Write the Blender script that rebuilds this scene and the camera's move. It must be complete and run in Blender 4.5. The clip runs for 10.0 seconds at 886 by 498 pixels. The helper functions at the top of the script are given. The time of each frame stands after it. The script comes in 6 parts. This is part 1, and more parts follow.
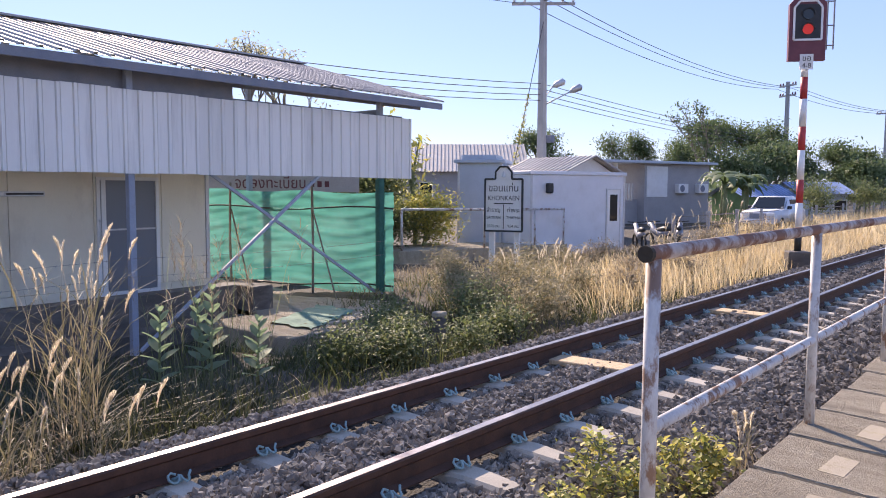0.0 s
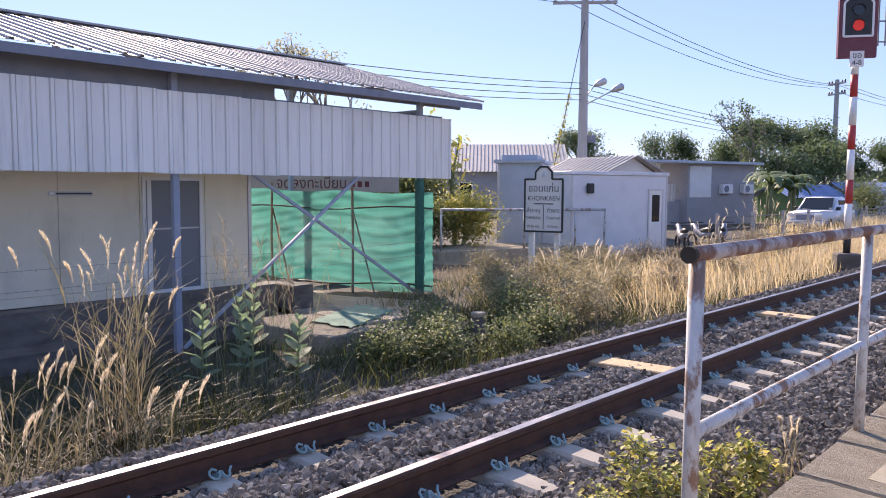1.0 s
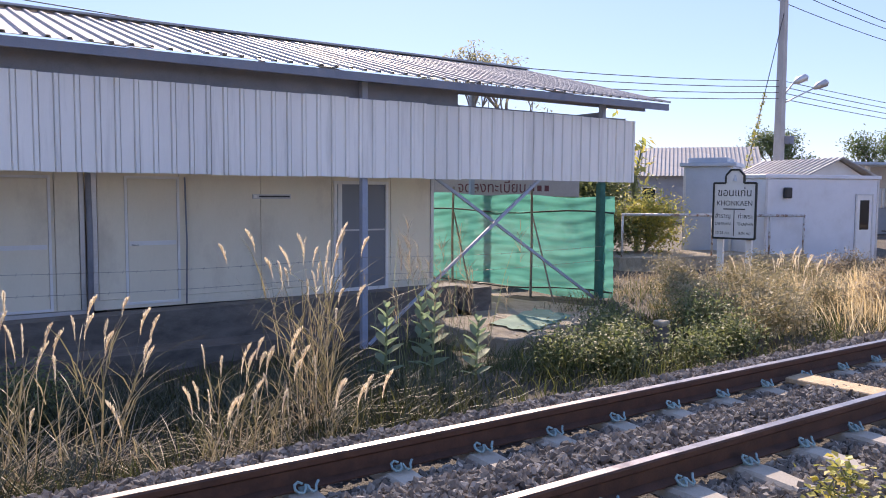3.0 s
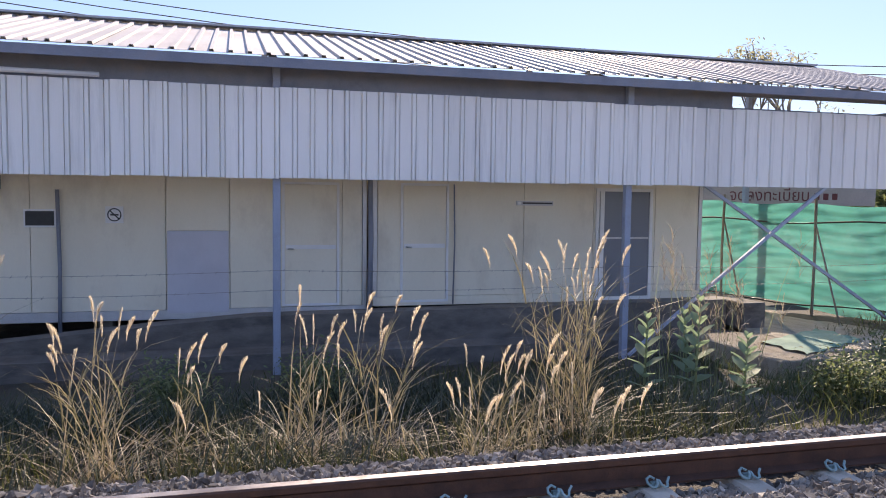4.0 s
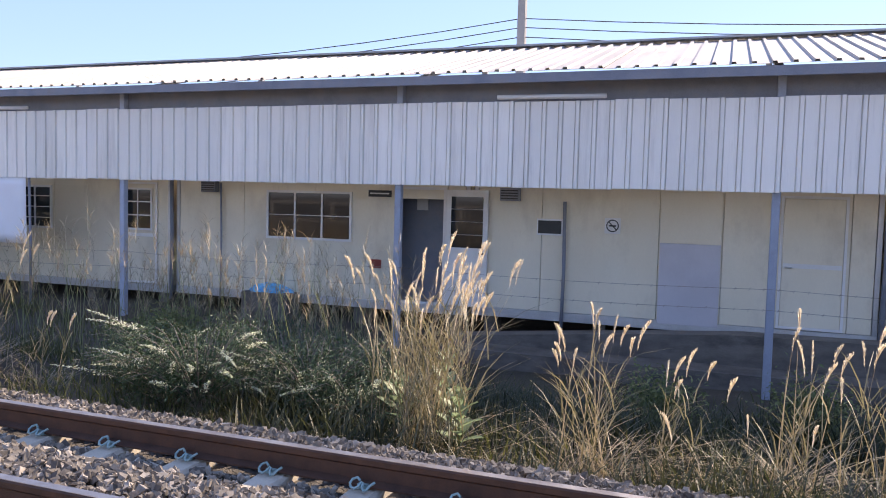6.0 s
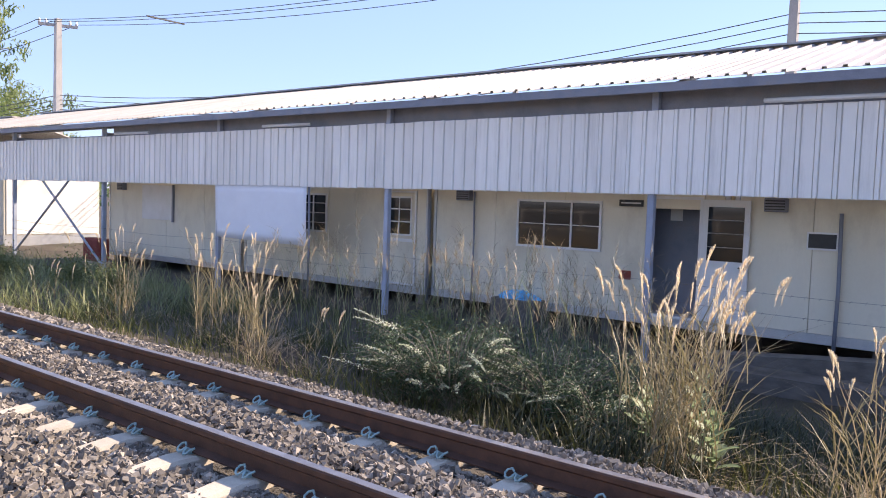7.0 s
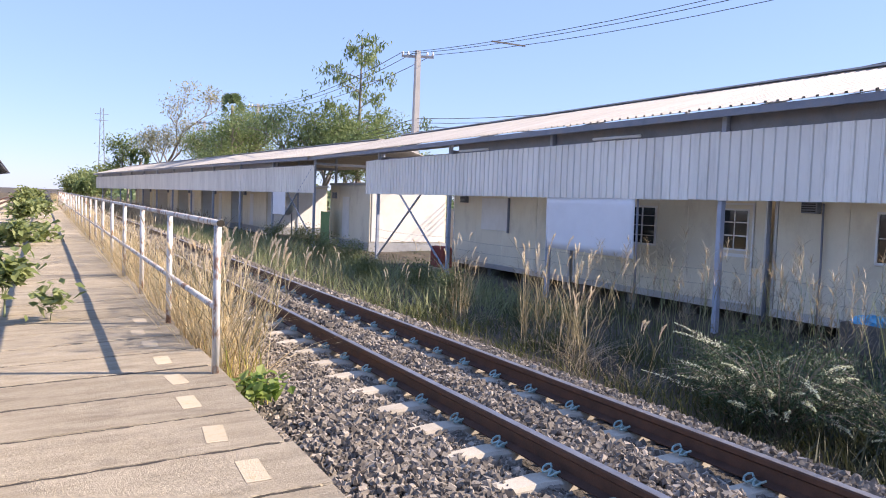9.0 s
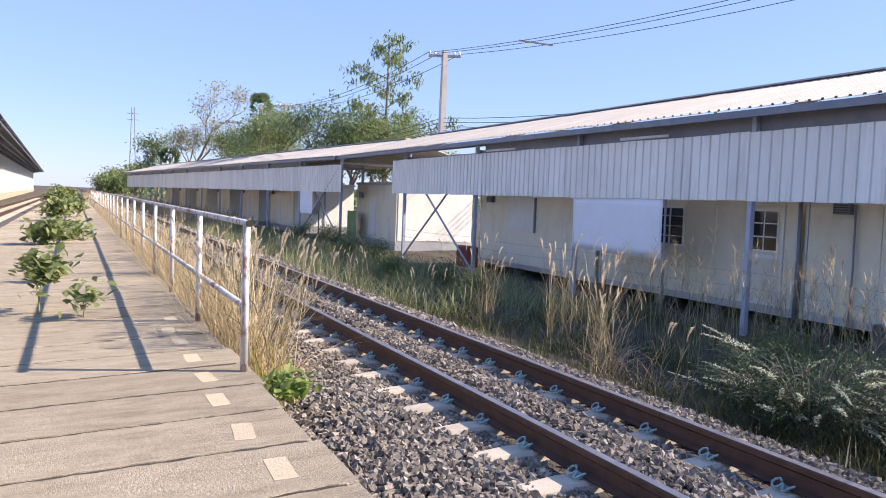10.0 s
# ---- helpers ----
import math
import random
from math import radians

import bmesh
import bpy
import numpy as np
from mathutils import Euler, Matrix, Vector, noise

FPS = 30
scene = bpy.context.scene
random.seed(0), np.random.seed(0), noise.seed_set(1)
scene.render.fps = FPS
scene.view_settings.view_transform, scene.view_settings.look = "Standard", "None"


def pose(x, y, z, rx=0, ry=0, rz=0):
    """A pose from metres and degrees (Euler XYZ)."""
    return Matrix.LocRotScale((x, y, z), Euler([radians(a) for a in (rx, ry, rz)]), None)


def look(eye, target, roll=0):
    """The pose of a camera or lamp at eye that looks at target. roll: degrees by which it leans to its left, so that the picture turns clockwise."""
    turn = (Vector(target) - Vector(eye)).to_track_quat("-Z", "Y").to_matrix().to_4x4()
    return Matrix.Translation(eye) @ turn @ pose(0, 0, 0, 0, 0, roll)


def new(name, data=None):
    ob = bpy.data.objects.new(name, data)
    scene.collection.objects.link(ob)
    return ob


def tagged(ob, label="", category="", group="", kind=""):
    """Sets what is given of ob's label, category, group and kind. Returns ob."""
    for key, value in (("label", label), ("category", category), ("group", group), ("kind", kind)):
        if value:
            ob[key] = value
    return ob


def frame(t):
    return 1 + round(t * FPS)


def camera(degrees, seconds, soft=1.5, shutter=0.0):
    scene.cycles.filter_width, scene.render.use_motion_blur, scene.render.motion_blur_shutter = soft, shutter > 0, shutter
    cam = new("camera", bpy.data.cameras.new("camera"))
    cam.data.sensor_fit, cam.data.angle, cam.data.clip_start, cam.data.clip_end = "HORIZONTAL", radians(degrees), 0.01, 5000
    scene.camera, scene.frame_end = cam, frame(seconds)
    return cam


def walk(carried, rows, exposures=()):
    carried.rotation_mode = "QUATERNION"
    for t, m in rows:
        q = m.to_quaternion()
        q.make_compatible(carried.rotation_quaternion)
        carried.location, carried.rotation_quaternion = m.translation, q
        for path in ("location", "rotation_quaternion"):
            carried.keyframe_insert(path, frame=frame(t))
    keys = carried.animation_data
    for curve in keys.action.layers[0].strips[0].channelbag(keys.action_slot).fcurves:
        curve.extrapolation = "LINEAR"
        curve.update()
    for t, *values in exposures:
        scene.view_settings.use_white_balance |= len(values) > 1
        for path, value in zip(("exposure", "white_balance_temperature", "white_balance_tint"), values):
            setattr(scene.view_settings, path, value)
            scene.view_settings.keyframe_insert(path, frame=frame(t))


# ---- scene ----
cam = camera(59.57, 10.0, soft=1.0, shutter=0.0)
PATH = [
    (0, pose(-0.003, 0.005, 1.480, 85.54, -0.23, -50.34)),
    (0.5, pose(-0.003, 0.008, 1.479, 85.54, -0.15, -49.08)),
    (1, pose(0.011, 0.013, 1.476, 85.55, -0.27, -47.41)),
    (1.5, pose(0.015, 0.012, 1.477, 85.54, -0.23, -47.32)),
    (2, pose(0.016, 0.016, 1.477, 85.52, -0.35, -44.68)),
    (3.3, pose(0.010, 0.054, 1.448, 86.09, -0.39, -28.35)),
    (3.5, pose(0.004, 0.045, 1.449, 86.25, -0.49, -23.56)),
    (4, pose(0.005, 0.018, 1.453, 86.19, -0.72, -15.05)),
    (4.5, pose(-0.004, -0.009, 1.469, 86.01, -0.66, -8.54)),
    (5, pose(-0.028, -0.027, 1.480, 85.90, -1.06, 2.19)),
    (5.2, pose(-0.032, -0.044, 1.481, 86.11, -1.03, 6.94)),
    (6.3, pose(-0.052, -0.048, 1.482, 86.33, -1.62, 24.87)),
    (6.5, pose(-0.065, -0.046, 1.482, 86.39, -1.61, 28.70)),
    (7, pose(-0.062, -0.053, 1.498, 86.40, -1.92, 38.31)),
    (7.5, pose(-0.067, -0.022, 1.493, 86.58, -1.79, 44.85)),
    (8, pose(-0.005, 0.030, 1.478, 86.58, -2.09, 53.07)),
    (8.5, pose(0.039, 0.013, 1.472, 86.51, -2.01, 58.92)),
    (9, pose(0.067, 0.006, 1.467, 86.56, -2.06, 62.63)),
    (9.5, pose(0.079, -0.006, 1.473, 86.50, -2.18, 64.00)),
    (10, pose(0.082, -0.006, 1.480, 86.43, -2.23, 64.56)),
]
EXPOSURES = [(0.0, 1.02, 7400, 24), (2.2, 1.04, 7400, 24), (3.5, 1.10, 7600, 22), (4.5, 1.20, 7800, 20), (6.5, 1.36, 7850, 20), (8.5, 1.20, 7450, 20), (10.0, 1.06, 7200, 19)]
walk(cam, PATH, EXPOSURES)

# ---- light ----
SUN_AZ, SUN_EL = radians(27), radians(35)      # azimuth from +y towards +x
to_sun = Vector((math.sin(SUN_AZ) * math.cos(SUN_EL), math.cos(SUN_AZ) * math.cos(SUN_EL), math.sin(SUN_EL)))
world = bpy.data.worlds.new("sky")
scene.world = world
world.use_nodes = True
wn = world.node_tree.nodes
sky = wn.new("ShaderNodeTexSky")
sky.sky_type = "NISHITA"
sky.sun_disc = False
sky.sun_elevation, sky.sun_rotation = SUN_EL, SUN_AZ
sky.altitude = 300
sky.air_density, sky.dust_density, sky.ozone_density = 1.0, 0.2, 4.0
wn["Background"].inputs["Strength"].default_value = 0.14
# thin even haze over the clear sky
haze = wn.new("ShaderNodeMix")
haze.data_type = "RGBA"
haze.inputs[0].default_value = 0.70
haze.inputs[7].default_value = (1.02, 1.82, 4.0, 1)
world.node_tree.links.new(sky.outputs[0], haze.inputs[6])
world.node_tree.links.new(haze.outputs[2], wn["Background"].inputs["Color"])
sun = new("sun", bpy.data.lights.new("sun", "SUN"))
sun.data.energy, sun.data.angle, sun.data.color = 4.7, radians(0.6), (1.0, 0.93, 0.82)
sun.matrix_world = look(to_sun * 50, (0, 0, 0))


# ---- materials ----
def surface(name, a, b, scale=6.0, rough=0.7, bump=0.2, fine=60.0, metal=0.0, stain=None, stain_amt=0.4, stain_scale=1.2, stretch=(1, 1, 1), vary=0.12, bump_dist=0.01, spec=0.5, grain=0.35, lo=0.52, hi=0.68):
    """Two tones mixed by noise, a finer grain over them, and stains of a third tone."""
    m = bpy.data.materials.new(name)
    m.use_nodes = True
    nt = m.node_tree
    n, l = nt.nodes, nt.links
    bs = n["Principled BSDF"]
    geo = n.new("ShaderNodeNewGeometry")
    mp = n.new("ShaderNodeMapping")
    mp.inputs["Scale"].default_value = stretch
    l.new(geo.outputs["Position"], mp.inputs["Vector"])

    def noise_tex(sc, detail=6, r=0.6):
        t = n.new("ShaderNodeTexNoise")
        t.inputs["Scale"].default_value, t.inputs["Detail"].default_value, t.inputs["Roughness"].default_value = sc, detail, r
        l.new(mp.outputs[0], t.inputs["Vector"])
        return t

    def mix(f, x, y, mode="MIX"):
        k = n.new("ShaderNodeMix")
        k.data_type, k.blend_type = "RGBA", mode
        for val, sock in ((f, k.inputs[0]), (x, k.inputs[6]), (y, k.inputs[7])):
            if isinstance(val, (int, float)):
                sock.default_value = val
            elif isinstance(val, tuple):
                sock.default_value = (*val, 1)
            else:
                l.new(val, sock)
        return k.outputs[2]

    def ramp(src, lo, hi):
        r = n.new("ShaderNodeMapRange")
        r.inputs["From Min"].default_value, r.inputs["From Max"].default_value = lo, hi
        l.new(src, r.inputs["Value"])
        return r.outputs[0]

    big, small = noise_tex(scale), noise_tex(fine, 4)
    col = mix(ramp(big.outputs[0], 0.35, 0.65), a, b)
    col = mix(grain, col, mix(ramp(small.outputs[0], 0.3, 0.7), (0.45, 0.45, 0.45), (1.0, 1.0, 1.0)), "MULTIPLY")
    if stain:
        st = noise_tex(stain_scale, 8, 0.7)
        f = n.new("ShaderNodeMath")
        f.operation = "MULTIPLY"
        f.inputs[1].default_value = stain_amt
        l.new(ramp(st.outputs[0], lo, hi), f.inputs[0])
        col = mix(f.outputs[0], col, stain)
    if vary:
        info = n.new("ShaderNodeObjectInfo")
        hsv = n.new("ShaderNodeHueSaturation")
        r = n.new("ShaderNodeMapRange")
        r.inputs["To Min"].default_value, r.inputs["To Max"].default_value = 1 - vary, 1 + vary
        l.new(info.outputs["Random"], r.inputs["Value"])
        l.new(r.outputs[0], hsv.inputs["Value"])
        l.new(col, hsv.inputs["Color"])
        col = hsv.outputs[0]
    l.new(col, bs.inputs["Base Color"])
    bs.inputs["Metallic"].default_value = metal
    bs.inputs["Specular IOR Level"].default_value = spec
    bs.inputs["Diffuse Roughness"].default_value = 0.5 if rough > 0.8 else 0.0
    rr = n.new("ShaderNodeMapRange")
    rr.inputs["To Min"].default_value, rr.inputs["To Max"].default_value = max(rough - 0.12, 0.02), min(rough + 0.12, 1)
    l.new(big.outputs[0], rr.inputs["Value"])
    l.new(rr.outputs[0], bs.inputs["Roughness"])
    if bump:
        bp = n.new("ShaderNodeBump")
        bp.inputs["Strength"].default_value, bp.inputs["Distance"].default_value = bump, bump_dist
        l.new(small.outputs[0], bp.inputs["Height"])
        l.new(bp.outputs[0], bs.inputs["Normal"])
    return m


def leafy(name, a, b, through_light=0.45, rough=0.55, island=True):
    """Leaves and blades: two tones by piece, and light that shines through."""
    m = bpy.data.materials.new(name)
    m.use_nodes = True
    n, l = m.node_tree.nodes, m.node_tree.links
    bs = n["Principled BSDF"]
    geo = n.new("ShaderNodeNewGeometry")
    k = n.new("ShaderNodeMix")
    k.data_type = "RGBA"
    k.inputs[6].default_value, k.inputs[7].default_value = (*a, 1), (*b, 1)
    l.new(geo.outputs["Random Per Island"], k.inputs[0])
    l.new(k.outputs[2], bs.inputs["Base Color"])
    bs.inputs["Roughness"].default_value = rough
    tr = n.new("ShaderNodeBsdfTranslucent")
    l.new(k.outputs[2], tr.inputs["Color"])
    mx = n.new("ShaderNodeMixShader")
    mx.inputs[0].default_value = through_light
    l.new(bs.outputs[0], mx.inputs[1])
    l.new(tr.outputs[0], mx.inputs[2])
    l.new(mx.outputs[0], n["Material Output"].inputs["Surface"])
    return m


def glass(name, tint, rough=0.05):
    m = bpy.data.materials.new(name)
    m.use_nodes = True
    bs = m.node_tree.nodes["Principled BSDF"]
    bs.inputs["Base Color"].default_value = (*tint, 1)
    bs.inputs["Roughness"].default_value = rough
    bs.inputs["Specular IOR Level"].default_value = 0.55
    return m


M = {
    "ground": surface("dry_soil", (0.055, 0.045, 0.033), (0.10, 0.08, 0.058), 0.8, 0.95, 0.5, 30, stain=(0.09, 0.09, 0.05), stain_amt=0.6, stain_scale=0.6, vary=0, bump_dist=0.03),
    "ballast": surface("ballast_bed", (0.06, 0.055, 0.05), (0.15, 0.13, 0.115), 14, 0.9, 1.0, 40, vary=0, bump_dist=0.04),
    "slab": surface("weathered_concrete", (0.47, 0.395, 0.29), (0.58, 0.50, 0.38), 3, 0.95, 1.0, 70, stain=(0.25, 0.21, 0.16), stain_amt=0.65, stain_scale=2.2, stretch=(3, 0.8, 1), vary=0.10, grain=0.6, bump_dist=0.02, spec=0.15),
    "sleeper": surface("sleeper_concrete", (0.46, 0.41, 0.33), (0.56, 0.50, 0.41), 4, 0.85, 0.25, 90, stain=(0.35, 0.29, 0.22), stain_amt=0.5, stain_scale=5),
    "wood": surface("pale_timber", (0.45, 0.33, 0.20), (0.58, 0.44, 0.28), 4, 0.8, 0.4, 40, stretch=(1, 8, 1)),
    "rail": surface("rusty_steel", (0.075, 0.038, 0.027), (0.13, 0.064, 0.042), 8, 0.65, 0.25, 80, metal=0.3, vary=0),
    "railhead": surface("polished_steel", (0.42, 0.36, 0.33), (0.55, 0.50, 0.47), 5, 0.34, 0.05, 120, metal=0.9, vary=0, stain=(0.22, 0.11, 0.07), stain_amt=0.5, stain_scale=9),
    "clip": surface("clip_steel", (0.22, 0.37, 0.37), (0.32, 0.46, 0.46), 20, 0.5, 0.1, 90, metal=0.1),
    "white_pipe": surface("chipped_white_paint", (0.55, 0.54, 0.52), (0.66, 0.65, 0.63), 5, 0.5, 0.15, 60, stain=(0.24, 0.13, 0.08), stain_amt=0.95, stain_scale=9, vary=0.04, lo=0.50, hi=0.58, grain=0.35, stretch=(1, 1, 0.45)),
    "rusty_pipe": surface("worn_rusty_pipe", (0.56, 0.50, 0.47), (0.46, 0.40, 0.37), 9, 0.6, 0.3, 60, stain=(0.21, 0.10, 0.065), stain_amt=0.95, stain_scale=6, vary=0, lo=0.44, hi=0.56, grain=0.3),
    "dirt": surface("joint_dirt", (0.035, 0.028, 0.02), (0.06, 0.05, 0.036), 6, 0.95, 0.4, 50, vary=0),
    "sheet": surface("white_metal_sheet", (0.84, 0.815, 0.76), (0.89, 0.865, 0.81), 1.2, 0.45, 0.05, 50, metal=0.05, stain=(0.52, 0.50, 0.46), stain_amt=0.45, stain_scale=1.4, stretch=(3, 1, 0.25), vary=0.06, grain=0.06),
    "roof": surface("weathered_roof_sheet", (0.40, 0.38, 0.36), (0.49, 0.47, 0.45), 1.0, 0.62, 0.1, 40, metal=0.0, stain=(0.30, 0.265, 0.24), stain_amt=0.55, stain_scale=0.9, stretch=(2, 0.5, 1), vary=0.05),
    "steel": surface("grey_painted_steel", (0.19, 0.21, 0.26), (0.26, 0.28, 0.33), 3, 0.55, 0.1, 60, stain=(0.20, 0.13, 0.09), stain_amt=0.3, stain_scale=3),
    "bluesteel": surface("blue_grey_steel", (0.33, 0.38, 0.47), (0.40, 0.45, 0.54), 3, 0.5, 0.1, 60, stain=(0.25, 0.22, 0.22), stain_amt=0.3, stain_scale=4),
    "cream": surface("cream_panel", (0.75, 0.68, 0.535), (0.81, 0.745, 0.60), 0.9, 0.6, 0.08, 40, stain=(0.54, 0.47, 0.36), stain_amt=0.55, stain_scale=1.1, stretch=(1, 1, 0.5), vary=0.03, grain=0.06),
    "lavender": surface("grey_lilac_board", (0.52, 0.51, 0.55), (0.58, 0.57, 0.61), 1.5, 0.6, 0.05, 40, vary=0.02, grain=0.06),
    "white": surface("off_white_paint", (0.74, 0.73, 0.70), (0.80, 0.79, 0.77), 2, 0.55, 0.05, 40, stain=(0.6, 0.57, 0.5), stain_amt=0.3, vary=0.03, grain=0.08),
    "canvas": surface("white_canvas", (0.84, 0.84, 0.86), (0.88, 0.88, 0.90), 2, 0.8, 0.1, 90, vary=0, grain=0.05),
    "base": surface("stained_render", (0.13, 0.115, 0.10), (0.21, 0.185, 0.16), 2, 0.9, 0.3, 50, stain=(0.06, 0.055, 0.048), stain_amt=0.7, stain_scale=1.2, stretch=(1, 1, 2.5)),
    "alu": surface("dull_aluminium", (0.55, 0.55, 0.55), (0.63, 0.63, 0.63), 5, 0.4, 0.03, 60, metal=0.5),
    "dark": surface("dark_interior", (0.035, 0.035, 0.04), (0.06, 0.06, 0.06), 3, 0.8, 0, 30, vary=0),
    "black": surface("black_paint", (0.02, 0.02, 0.02), (0.035, 0.035, 0.035), 6, 0.5, 0.05, 60),
    "tint": glass("tinted_glass", (0.018, 0.022, 0.024)),
    # door glass: the pale grey base colour stands for what it reflects
    "darkglass": glass("reflection_grey_glass", (0.16, 0.18, 0.21), 0.3),
    "concrete_pole": surface("pole_concrete", (0.45, 0.43, 0.41), (0.54, 0.52, 0.50), 3, 0.85, 0.2, 60, stretch=(1, 1, 0.3)),
    "wire": surface("cable_black", (0.05, 0.05, 0.055), (0.08, 0.08, 0.085), 5, 0.6, 0, 30, vary=0),
    "barb": surface("barbed_wire_steel", (0.24, 0.22, 0.20), (0.32, 0.29, 0.26), 9, 0.6, 0, 50, metal=0.5, vary=0),
    "red": surface("signal_red", (0.45, 0.035, 0.035), (0.55, 0.06, 0.05), 5, 0.5, 0.05, 60, vary=0),
    "maroon": surface("dull_red_paint", (0.15, 0.035, 0.05), (0.19, 0.05, 0.065), 5, 0.5, 0.05, 60, vary=0),
    "yellow": surface("worn_yellow_paint", (0.54, 0.455, 0.29), (0.50, 0.425, 0.30), 12, 0.9, 0.6, 70, stain=(0.48, 0.405, 0.30), stain_amt=1.0, stain_scale=11, lo=0.36, hi=0.50, grain=0.6, spec=0.15),
    "shed_blue": surface("pale_blue_grey_sheet", (0.42, 0.48, 0.54), (0.48, 0.54, 0.60), 1.5, 0.5, 0.05, 50, vary=0.03),
    "shed_white": surface("light_grey_sheet", (0.66, 0.67, 0.69), (0.72, 0.73, 0.75), 1.5, 0.5, 0.05, 50, stain=(0.55, 0.54, 0.52), vary=0.03, grain=0.06),
    "blue_roof": surface("blue_roof_sheet", (0.20, 0.30, 0.50), (0.28, 0.38, 0.58), 2, 0.5, 0.05, 40),
    "wall_grey": surface("grey_render", (0.40, 0.39, 0.39), (0.48, 0.47, 0.47), 1.2, 0.9, 0.2, 40, stain=(0.28, 0.27, 0.26), vary=0.03),
    "orange_cloth": surface("red_cloth", (0.30, 0.06, 0.045), (0.40, 0.09, 0.06), 8, 0.9, 0.2, 60),
    "blue_plastic": surface("bright_blue_plastic", (0.05, 0.40, 0.72), (0.08, 0.50, 0.80), 8, 0.5, 0.1, 60),
    "banner": surface("banner_vinyl", (0.46, 0.42, 0.43), (0.54, 0.50, 0.50), 2, 0.7, 0.05, 40, vary=0),
    "car": surface("silver_car_paint", (0.70, 0.71, 0.73), (0.74, 0.75, 0.77), 3, 0.25, 0, 40, vary=0),
    "rubber": surface("tyre_rubber", (0.02, 0.02, 0.02), (0.035, 0.035, 0.035), 8, 0.85, 0.1, 60, vary=0),
    "bark": surface("pale_bark", (0.24, 0.20, 0.16), (0.34, 0.30, 0.25), 6, 0.9, 0.5, 30, stretch=(1, 1, 0.3)),
    "stem": surface("green_stem", (0.16, 0.19, 0.08), (0.24, 0.26, 0.13), 6, 0.8, 0.1, 60),
    "grass": leafy("green_grass_blades", (0.04, 0.06, 0.018), (0.13, 0.135, 0.045)),
    "straw": leafy("dry_grass_blades", (0.25, 0.20, 0.125), (0.45, 0.37, 0.25), 0.35),
    "gold": leafy("golden_grass_blades", (0.50, 0.37, 0.19), (0.76, 0.64, 0.42), 0.5),
    "plume": leafy("grass_plumes", (0.74, 0.64, 0.48), (0.86, 0.78, 0.63), 0.62),
    "leaf": leafy("shrub_leaves", (0.025, 0.06, 0.028), (0.065, 0.11, 0.045), 0.16),
    "leaf_weed": leafy("weed_leaves", (0.10, 0.14, 0.05), (0.24, 0.26, 0.11), 0.48),
    "leaf_bright": leafy("fresh_leaves", (0.17, 0.28, 0.06), (0.38, 0.45, 0.14), 0.58),
    "leaf_yellow": leafy("yellowing_leaves", (0.30, 0.34, 0.08), (0.56, 0.46, 0.13), 0.5),
    "leaf_grey": leafy("grey_green_leaves", (0.20, 0.28, 0.16), (0.32, 0.40, 0.25), 0.5),
    # leaf green lightened: distance haze is mixed into the colour
    "leaf_far": leafy("far_leaves_with_haze", (0.09, 0.14, 0.06), (0.18, 0.24, 0.11), 0.4),
    "leaf_dry": leafy("drying_weed_leaves", (0.22, 0.19, 0.10), (0.42, 0.36, 0.21), 0.45),
    "grass_light": leafy("light_green_grass", (0.16, 0.19, 0.08), (0.34, 0.36, 0.18), 0.45),
    # western trees, their green also lifted to stand for haze
    "leaf_tree": leafy("west_leaves_with_haze", (0.12, 0.19, 0.07), (0.29, 0.34, 0.15), 0.5),
    "leaf_pale": leafy("sparse_pale_leaves", (0.32, 0.31, 0.19), (0.44, 0.42, 0.26), 0.5),
    # green weed tone darkened, so the shade among the weeds is in the colour
    "weed_shade": leafy("shaded_weed_blades", (0.022, 0.032, 0.014), (0.07, 0.075, 0.035), 0.2),
    "leaf_fig": leafy("fig_leaves", (0.17, 0.22, 0.07), (0.33, 0.37, 0.16), 0.45),
    "flower": leafy("white_blossom", (0.55, 0.60, 0.42), (0.72, 0.74, 0.58), 0.4),
}


def net_material():
    """Green shade net: a fine weave, partly see-through, that glows where the sun is behind it."""
    m = bpy.data.materials.new("green_shade_net")
    m.use_nodes = True
    n, l = m.node_tree.nodes, m.node_tree.links
    geo = n.new("ShaderNodeNewGeometry")
    no = n.new("ShaderNodeTexNoise")
    no.inputs["Scale"].default_value, no.inputs["Detail"].default_value = 2.5, 6
    l.new(geo.outputs["Position"], no.inputs["Vector"])
    k = n.new("ShaderNodeMix")
    k.data_type = "RGBA"
    k.inputs[6].default_value, k.inputs[7].default_value = (0.055, 0.27, 0.22, 1), (0.115, 0.41, 0.345, 1)
    l.new(no.outputs[0], k.inputs[0])
    d, tr, tp = n.new("ShaderNodeBsdfDiffuse"), n.new("ShaderNodeBsdfTranslucent"), n.new("ShaderNodeBsdfTransparent")
    l.new(k.outputs[2], d.inputs["Color"])
    l.new(k.outputs[2], tr.inputs["Color"])
    a, b = n.new("ShaderNodeMixShader"), n.new("ShaderNodeMixShader")
    a.inputs[0].default_value, b.inputs[0].default_value = 0.55, 0.14
    l.new(d.outputs[0], a.inputs[1])
    l.new(tr.outputs[0], a.inputs[2])
    l.new(a.outputs[0], b.inputs[1])
    l.new(tp.outputs[0], b.inputs[2])
    l.new(b.outputs[0], n["Material Output"].inputs["Surface"])
    return m


M["net"] = net_material()
M["net_dark"] = surface("folded_green_net", (0.02, 0.11, 0.085), (0.04, 0.17, 0.13), 6, 0.8, 0.5, 50, vary=0)


# ---- building helpers ----
def thing(name, m, label, category, group="", kind=""):
    ob = new(name)
    ob.empty_display_size = 0.1
    ob.matrix_basis = m
    return tagged(ob, label, category, group, kind)


